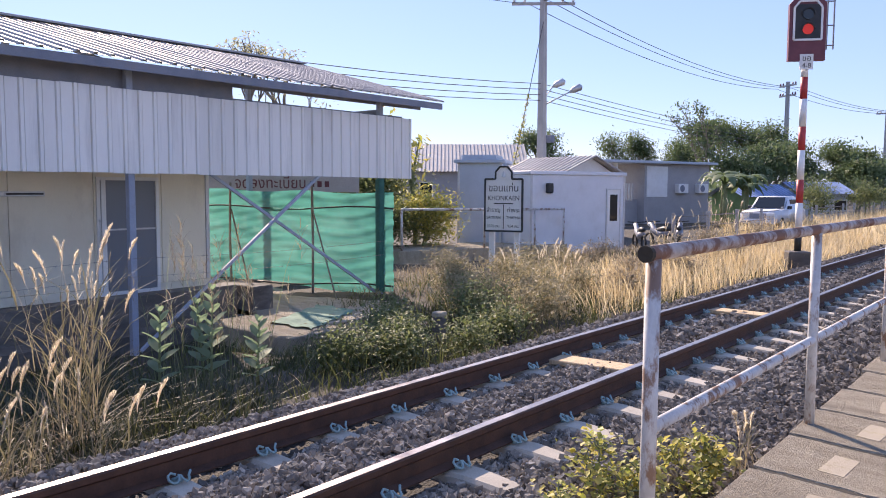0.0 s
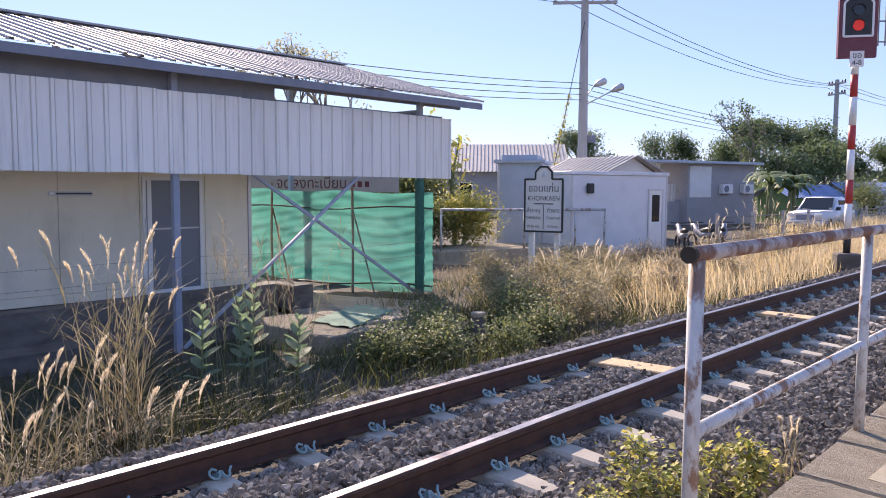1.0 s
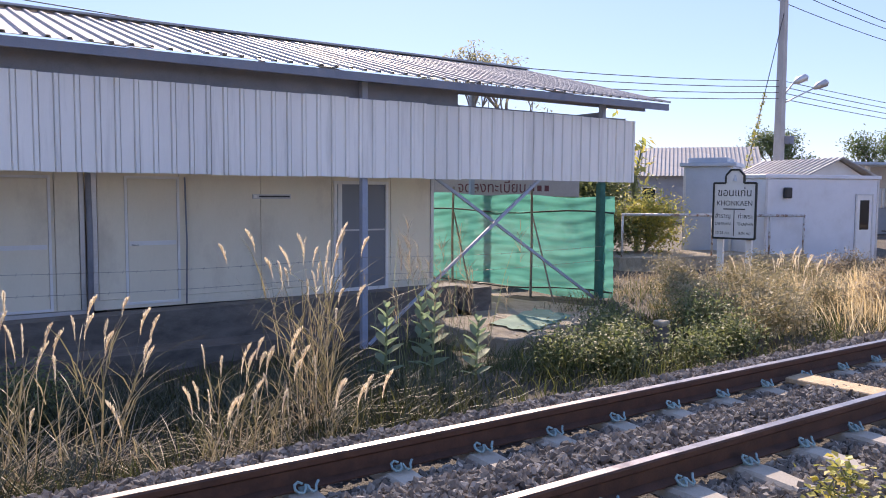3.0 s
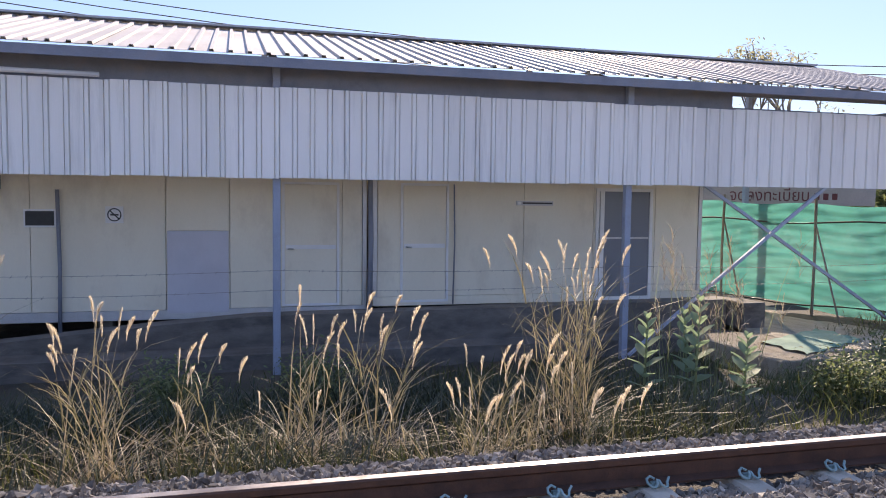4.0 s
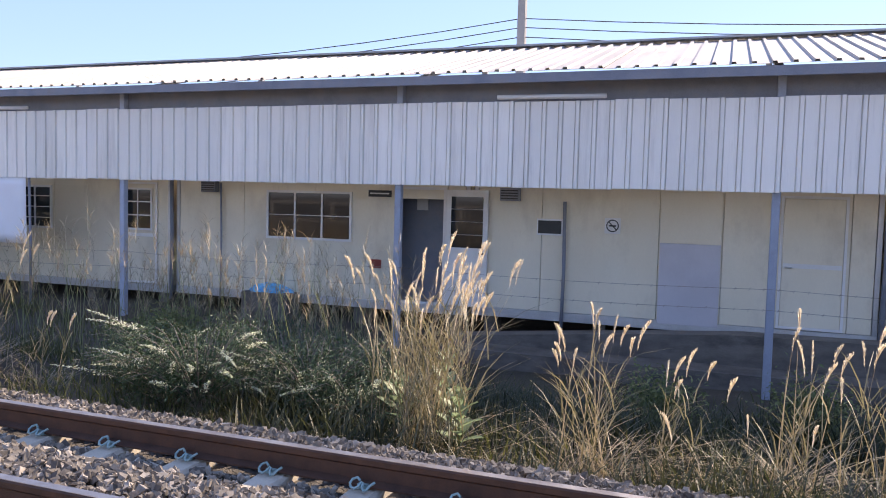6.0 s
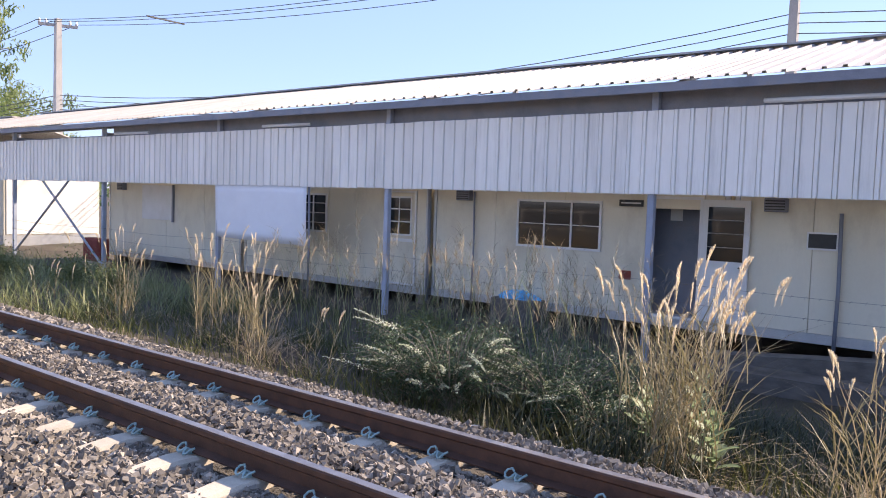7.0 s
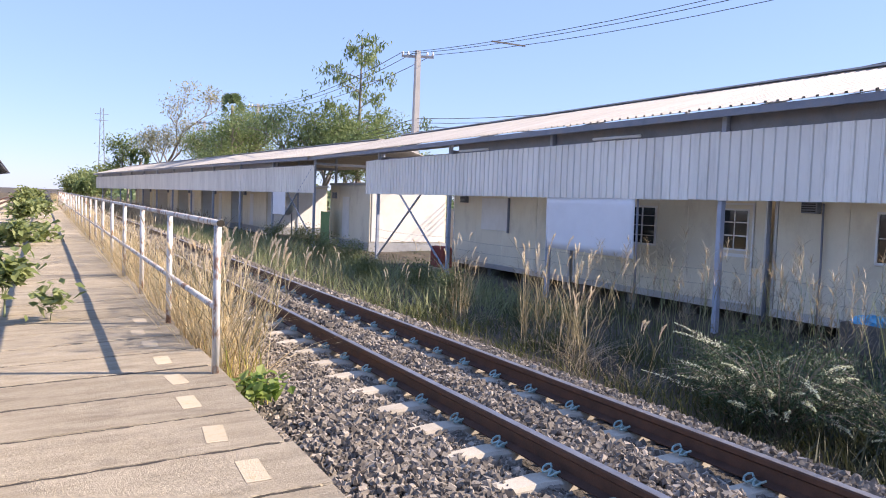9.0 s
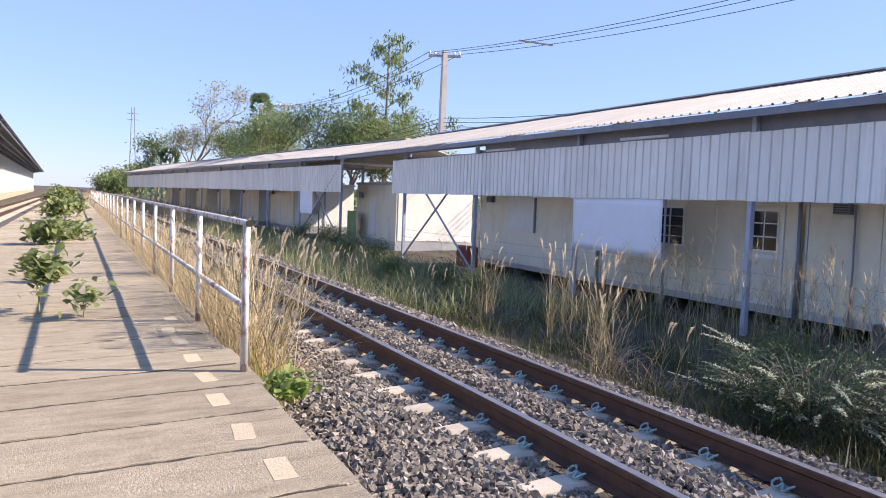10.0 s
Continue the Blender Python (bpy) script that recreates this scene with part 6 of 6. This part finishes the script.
def milkweed(x, y, h, seed):
    """An upright stem with large paired grey-green leaves."""
    rng = random.Random(seed)
    base = on_ground(np.array([x]), np.array([y]))[0]
    ob = thing("milkweed", Matrix.Translation(base), "tall milkweed with large grey-green leaves", "weed", "milkweeds by the post")
    lean = Vector((rng.uniform(-0.15, 0.15), rng.uniform(-0.1, 0.1), 1))
    part("stem", tube(bmesh.new(), [(0, 0, 0), tuple(lean * h * 0.5), tuple(lean * h)], [0.016, 0.012, 0.007], 6), "stem", ob, "", True)
    n = 8
    for k in range(n):
        t = 0.3 + 0.7 * k / (n - 1)
        for s in (0, math.pi):
            a = k * 1.57 + s + rng.uniform(-0.2, 0.2)
            L = 0.22 * (0.75 + 0.5 * math.sin(math.pi * t)) * (0.8 if k == n - 1 else 1)
            el = 0.35 + 0.7 * t
            d = Vector((math.cos(a) * math.cos(el), math.sin(a) * math.cos(el), math.sin(el)))
            sd = Vector((-math.sin(a), math.cos(a), 0))
            nn = sd.cross(d)
            p = lean * h * t
            rows = []
            bm = bmesh.new()
            for u, w in ((0, 0.05), (0.25, 0.36), (0.55, 0.46), (0.82, 0.28), (1.0, 0.02)):
                c = p + d * L * u - Vector((0, 0, 1)) * L * 0.25 * u * u
                rows.append([bm.verts.new(c - sd * L * w / 2 + nn * -0.012), bm.verts.new(c), bm.verts.new(c + sd * L * w / 2 + nn * -0.012)])
            for r0, r1 in zip(rows, rows[1:]):
                for q in (0, 1):
                    bm.faces.new((r0[q], r0[q + 1], r1[q + 1], r1[q]))
            part("leaf", bm, "leaf_grey", ob, "", True)


for i, (x, y, h) in enumerate(((4.35, 6.6, 1.12), (3.85, 6.7, 0.95), (4.75, 6.4, 0.80), (4.55, 7.0, 1.0), (-2.6, 6.0, 0.6), (-1.95, 5.75, 0.55), (-2.3, 6.2, 0.75))):
    milkweed(x, y, h, 500 + i)


def feathery_bush(x, y, w, h, seed, sprays=4):
    """A spreading bush of arching twigs with tiny leaflets; pale blossom at the tips that stand out."""
    rng = np.random.default_rng(seed)
    base = on_ground(np.array([x]), np.array([y]))[0]
    ob = thing("feathery_bush", Matrix.Translation(base), "dark spreading bush with fine leaves and pale blossom sprays", "bush", "bushes by the track")
    bm = bmesh.new()
    lv, fl = [], []
    for k in range(58):
        a = rng.uniform(0, 2 * np.pi)
        L = rng.uniform(0.5, 1.0) * w / 2
        top = h * rng.uniform(0.35, 1.0)
        pts = [np.array([math.cos(a) * L * t, math.sin(a) * L * t * 0.6, top * math.sin(t * 1.9)]) for t in np.linspace(0, 1, 6)]
        tube(bm, [tuple(p) for p in pts], [0.008, 0.007, 0.006, 0.004, 0.003, 0.002], 4, False)
        n = 110
        t = rng.uniform(0.25, 1.0, n) * 5
        i0 = np.minimum(t.astype(int), 4)
        P = np.array(pts)
        c = P[i0] + (P[i0 + 1] - P[i0]) * (t - i0)[:, None] + rng.normal(0, 0.055, (n, 3))
        lv.append(leaves(rng, c, rng.uniform(0.025, 0.06, n), 0.2, 0.3))
    for k in range(sprays):
        a = rng.uniform(0, 2 * np.pi)
        start = np.array([math.cos(a) * w * 0.28, -abs(math.sin(a)) * w * 0.22, h * rng.uniform(0.35, 0.85)])
        d = np.array([math.cos(a) * 0.9 - 0.25, -0.25, rng.uniform(-0.05, 0.5)])
        L = rng.uniform(0.35, 0.62)
        n = 120
        t = rng.uniform(0, 1, n)
        c = start + d * (L * t)[:, None] + rng.normal(0, 0.016, (n, 3)) * (1.1 - t)[:, None] - np.array([0, 0, 0.06]) * (t * t)[:, None]
        fl.append(leaves(rng, c, rng.uniform(0.018, 0.032, n), 0.1, 0.55))
        tube(bm, [tuple(start + d * L * q - np.array([0, 0, 0.06 * q * q])) for q in (0, 0.5, 1)], [0.004, 0.003, 0.002], 4, False)
    part("branch", bm, "bark", ob)
    part("leaves", arrays("leaves", *join(lv), "leaf"), "leaf", ob)
    part("blossom", arrays("blossom", *join(fl), "flower"), "flower", ob, "pale blossom sprays")


feathery_bush(-4.75, 6.1, 2.0, 0.95, 61, 14)
feathery_bush(-3.7, 6.5, 2.0, 0.75, 62)
feathery_bush(-5.9, 6.8, 1.8, 0.7, 63)
feathery_bush(-4.2, 6.9, 2.6, 0.8, 64)
feathery_bush(-3.1, 6.3, 1.8, 0.62, 65)
feathery_bush(-5.2, 6.2, 2.2, 0.62, 66)

# weedy shrubs between the net fence and the track
SH = [(6.0, 6.4, 0.35), (6.6, 6.2, 0.38), (7.6, 5.9, 0.35), (8.6, 6.0, 0.4), (9.6, 6.2, 0.6), (10.6, 6.6, 0.65), (11.6, 7.2, 0.7), (9.9, 7.2, 0.8), (12.6, 7.0, 0.6), (7.3, 6.9, 0.5), (7.0, 6.5, 0.42), (8.1, 7.6, 0.6), (9.0, 6.9, 0.75), (10.2, 7.8, 0.75), (11.2, 8.9, 0.75), (12.4, 8.2, 0.75), (13.6, 9.6, 0.7), (14.5, 8.6, 0.8), (15.8, 10.2, 0.8), (13.0, 10.6, 0.7), (-0.6, 7.8, 0.5), (0.8, 8.0, 0.5), (-6.5, 7.6, 0.6), (-13.0, 7.0, 0.7), (-15.0, 7.4, 0.8), (-17.5, 7.0, 0.7), (-20.0, 7.5, 0.9), (-22.5, 7.6, 0.9), (-26, 8.4, 1.0), (-29, 8.8, 1.1), (-32, 8.6, 1.0)]
for i, (x, y, h) in enumerate(SH):
    z = float(ground_z(x, y)) - 0.03
    tree("weed_shrub", x, y, z, h, 600 + i, "bushy green weeds with small leaves" if i % 3 else "dense weed shrub with dry tips", "leaf_dry" if x > 9.5 else "leaf_weed", 1700, 0.055, 0.17, 0.25, 3, 3, 1.1, "shrub", "weed shrubs beside the track", "stem", 0.75, 0.5)

# ---- trees and far greenery ----
GZ = -0.75
tree("bush", 18.1, 15.9, GZ, 2.0, 701, "yellow-green leafy bush behind the white rail", "leaf_yellow", 4200, 0.13, 0.34, 0.2, 3, 4, 1.0, "bush", "bushes by the sheds", "stem")
tree("bush", 17.2, 16.6, GZ, 1.7, 702, "leafy green bush beside the net", "leaf_weed", 3800, 0.13, 0.36, 0.2, 3, 4, 1.0, "bush", "bushes by the sheds", "stem")
tree("bush", 18.6, 18.6, GZ, 3.2, 703, "tall green bush behind the net", "leaf_weed", 5000, 0.17, 0.55, 0.2, 3, 4, 0.9, "bush", "bushes by the sheds", "stem")
tree("bush", 20.2, 20.5, GZ, 3.0, 704, "dense green bush beside the kiosk", "leaf_weed", 4500, 0.18, 0.55, 0.2, 3, 4, 0.9, "bush", "bushes by the sheds", "stem")
tree("bush", 15.4, 18.5, GZ, 2.6, 705, "green bush behind the shade net", "leaf_weed", 4500, 0.17, 0.55, 0.2, 3, 4, 0.9, "bush", "bushes by the sheds", "stem")
tree("bush", 13.4, 19.6, GZ, 2.5, 706, "green bush behind the banner", "leaf_far", 2200, 0.14, 0.4, 0.2, 3, 4, 0.9, "bush", "bushes by the sheds", "stem")
tree("tree", 19.3, 17.2, GZ, 4.6, 711, "thin papaya-like tree with few leaves at the top", "leaf_yellow", 90, 0.32, 0.28, 0.75, 1, 3, 0.5, "tree", "", "stem")
for i, (x, y, h, n) in enumerate(((64.5, 41, 7.6, 2600), (70.5, 33.5, 7.6, 3000), (73.5, 31.0, 7.0, 2400), (59.8, 23.2, 9.0, 1100), (66.0, 23.6, 8.0, 3200), (70.0, 21.0, 7.8, 3000), (65.5, 17.5, 5.8, 2400), (70.0, 16.4, 6.0, 2400), (74.0, 15.0, 5.6, 2200), (80.0, 15.4, 5.4, 2200), (68.0, 13.6, 4.4, 1800), (90.0, 14.0, 5.5, 1600), (62.0, 19.5, 5.5, 2000), (57.0, 18.8, 4.6, 1500))):
    tree("tree", x, y, GZ, h, 720 + i, "broad green tree behind the houses" if i != 3 else "tall tree with an open airy crown", "leaf_far", n * 2 if i != 3 else 1500, 0.30, 0.55 if i != 3 else 0.35, 0.30 if i != 3 else 0.5, 3, 4, 0.7 if i != 3 else 0.5, "tree", "trees east of the yard")
for i, (x, y) in enumerate(((28.2, 38.0), (30.4, 36.2), (26.9, 39.0))):
    tree("tree", x, y, GZ, (11.4, 10.6, 10.2)[i], 740 + i, "thin-leaved treetop showing above the canopy roof", "leaf_pale", 520, 0.28, 0.34, 0.34, 3, 3, 0.5, "tree", "treetops behind the canopy")


def banana(x, y, h, seed):
    rng = random.Random(seed)
    ob = thing("banana_plant", pose(x, y, GZ), "banana plant with long drooping leaves", "banana plant", "banana plants")
    part("stem", tube(bmesh.new(), [(0, 0, 0), (0.05, 0, h * 0.5)], [0.16, 0.1], 8), "stem", ob, "", True)
    for k in range(9):
        a = k * 0.75 + rng.uniform(-0.3, 0.3)
        L = rng.uniform(1.6, 2.4)
        bm = bmesh.new()
        rows = []
        d, sd = Vector((math.cos(a), math.sin(a), 0)), Vector((-math.sin(a), math.cos(a), 0))
        for u in np.linspace(0, 1, 7):
            w = 0.55 * math.sin(math.pi * min(0.97, 0.08 + u * 0.9))
            c = Vector((0, 0, h * 0.48)) + d * L * 0.7 * u + Vector((0, 0, 1)) * L * (0.9 * u - 1.0 * u * u * rng.uniform(0.8, 1.1))
            rows.append([bm.verts.new(c - sd * w / 2 - Vector((0, 0, 0.05))), bm.verts.new(c), bm.verts.new(c + sd * w / 2 - Vector((0, 0, 0.05)))])
        for r0, r1 in zip(rows, rows[1:]):
            for q in (0, 1):
                bm.faces.new((r0[q], r0[q + 1], r1[q + 1], r1[q]))
        part("leaf", bm, "leaf_far", ob, "", True)


for i, (x, y, h) in enumerate(((43.6, 15.6, 5.4), (45.5, 16.4, 6.0), (44.8, 15.0, 4.6), (47.5, 15.8, 5.2), (46.0, 15.2, 5.6))):
    banana(x, y, h, 800 + i)


def tiered_tree():
    """A straight trunk with level tiers of long branches and clusters of drooping leaves."""
    rng = random.Random(9)
    nr = np.random.default_rng(9)
    ob = thing("tree", pose(-56.7, 21.8, GZ), "tall slender tree with tiers of drooping leaf clusters", "tree")
    bm = bmesh.new()
    h = 14.6
    tube(bm, [(0, 0, 0), (0.1, 0, h * 0.5), (0, 0.1, h)], [0.2, 0.14, 0.03], 7, False)
    ends = []
    for k in range(17):
        z = 4.6 + k * 0.58
        a = k * 2.4 + rng.uniform(-0.3, 0.3)
        L = (5.6 - 0.26 * k) * rng.uniform(0.6, 1.1) if k < 15 else 0.8
        p = [Vector((math.cos(a) * L * t, math.sin(a) * L * t, z + 1.1 * t * L / 3.5 + rng.uniform(-0.1, 0.1))) for t in (0, 0.35, 0.7, 1.0)]
        tube(bm, p, [0.055, 0.04, 0.03, 0.015], 5, False)
        for q, m in ((p[3], 5), (p[2], 3)):
            for _ in range(m):
                ends.append(np.array(q) + nr.normal(0, 0.42, 3) * np.array([1, 1, 0.6]))
    ends.append(np.array([0, 0, h]))
    part("trunk", bm, "bark", ob, "", True)
    c = np.concatenate([e + nr.normal(0, 0.24, (17, 3)) for e in ends])
    part("crown", arrays("crown", *leaves(nr, c, nr.uniform(0.3, 0.55, len(c)), 0.8, 0.32, 0.4), "leaf_tree"), "leaf_tree", ob)


tiered_tree()
for i, (x, y, h, n, lm) in enumerate(((-52.5, 20.5, 7.6, 3000, "leaf_tree"), (-57.5, 18.6, 8.8, 3600, "leaf_tree"), (-63, 18.5, 9.6, 3400, "leaf_tree"), (-70, 16.5, 10.0, 3200, "leaf_tree"), (-76, 17.5, 10.0, 2800, "leaf_tree"), (-84, 17, 8.6, 2600, "leaf_tree"), (-93, 17.0, 9.5, 2600, "leaf_tree"), (-48.0, 22.0, 5.2, 1800, "leaf_tree"), (-61, 22.5, 7.4, 2400, "leaf_tree"))):
    tree("tree", x, y, GZ, h, 760 + i, "dense rounded green tree behind the second canopy", lm, n * 2, 0.28, 0.7, 0.2, 3, 4, 0.9, "tree", "trees behind the second canopy")
tree("tree", -111.0, 14.4, GZ, 17.0, 780, "large pale half-bare tree with thin leaves", "leaf_pale", 3400, 0.40, 0.7, 0.20, 5, 3, 0.95, "tree", "", "bark")
tree("tree", -121, 11.0, GZ, 10.0, 781, "smaller pale green tree beside the bare one", "leaf_tree", 1500, 0.5, 0.8, 0.3, 3, 3, 0.6, "tree", "", "bark")


def sugar_palm(x, y, h, seed):
    rng = random.Random(seed)
    ob = thing("palm", pose(x, y, GZ), "fan palm with a dark round crown", "palm", "palms")
    part("trunk", tube(bmesh.new(), [(0, 0, 0), (0.15, 0, h * 0.5), (0, 0, h)], [0.3, 0.22, 0.2], 8), "bark", ob, "", True)
    bm = bmesh.new()
    for k in range(48):
        a, el = rng.uniform(0, 6.28), math.asin(rng.uniform(-0.55, 1.0))
        d = Vector((math.cos(a) * math.cos(el), math.sin(a) * math.cos(el), math.sin(el)))
        sd = d.orthogonal().normalized()
        sd.rotate(Matrix.Rotation(rng.uniform(0, 6.28), 3, d))
        c = Vector((0, 0, h)) + d * rng.uniform(0.7, 1.0)
        hub = bm.verts.new(c)
        ring = [bm.verts.new(c + (d * math.cos(t) + sd * math.sin(t)) * (0.95 if j % 2 else 0.5)) for j, t in enumerate(np.linspace(-1.2, 1.2, 13))]
        for p, q in zip(ring, ring[1:]):
            bm.faces.new((hub, p, q))
    part("crown", bm, "leaf_far", ob)


sugar_palm(-101.4, 21.7, 13.6, 5)
sugar_palm(-119, 12.6, 7.0, 6)
# hedges and woods towards the horizon
rngf = random.Random(44)
for i in range(26):
    x = -135 - i * 9 + rngf.uniform(-3, 3)
    tree("tree", x, rngf.uniform(5.5, 11) + i * 0.25, GZ, rngf.uniform(3.6, 6.2), 820 + i, "distant green tree along the line", "leaf_tree" if i % 2 else "leaf_fig", 900, 0.75, 1.0, 0.2, 2, 5, 0.9, "tree", "distant trees along the line")


def far_woods():
    rng = np.random.default_rng(55)
    chunks = []
    for sgn, n in ((1, 9000), (-1, 6000)):
        x = sgn * rng.uniform(95, 420, n)
        y = rng.uniform(18, 90, n) if sgn > 0 else rng.uniform(14, 60, n)
        z = rng.uniform(0, 1, n) ** 0.8 * (4.0 + 1.5 * np.sin(x * 0.09) + 1.2 * np.sin(y * 0.2 + x * 0.03))
        chunks.append(leaves(rng, np.stack([x, y, GZ + z], -1), rng.uniform(0.9, 1.9, n), 0.2, 0.7))
    x, y = rng.uniform(-420, 420, 9000), rng.uniform(95, 150, 9000)
    chunks.append(leaves(rng, np.stack([x, y, GZ + rng.uniform(0, 5.5, 9000)], -1), rng.uniform(1.2, 2.6, 9000), 0.2, 0.7))
    # no haze in the air here; the lightened leaf tone stands for it
    tagged(new("far_woods", arrays("far_woods", *join(chunks), "leaf_far")), "green scrub and trees along the horizon, with haze put into the leaf colour", "trees", kind="stuff")


far_woods()
for i in range(10):
    tree("bush", 52 + i * 4.2, 12.9 + 1.6 * math.sin(i * 2.1) + i * 0.15, GZ, 2.4 + 0.9 * math.sin(i * 1.7) ** 2, 860 + i, "low green bush along the wire fence", "leaf_far" if i % 2 else "leaf_weed", 1100, 0.2, 0.45, 0.2, 3, 4, 0.9, "bush", "bushes along the wire fence", "stem")


def vine():
    """Leaves that climb the lower part of the guy wire."""
    rng = np.random.default_rng(91)
    n = 320
    u = rng.uniform(0.36, 0.9, n)
    a, b = np.array(GUY[0]), np.array(GUY[1])
    c = a + (b - a) * u[:, None] + rng.normal(0, 1, (n, 3)) * (0.05 + 0.16 * u ** 3)[:, None]
    tagged(new("climbing_vine", arrays("climbing_vine", *leaves(rng, c, rng.uniform(0.10, 0.2, n), 0.4, 0.6), "leaf_yellow")), "thin yellow-green vine climbing the pole's guy wire", "vine", kind="stuff")


vine()
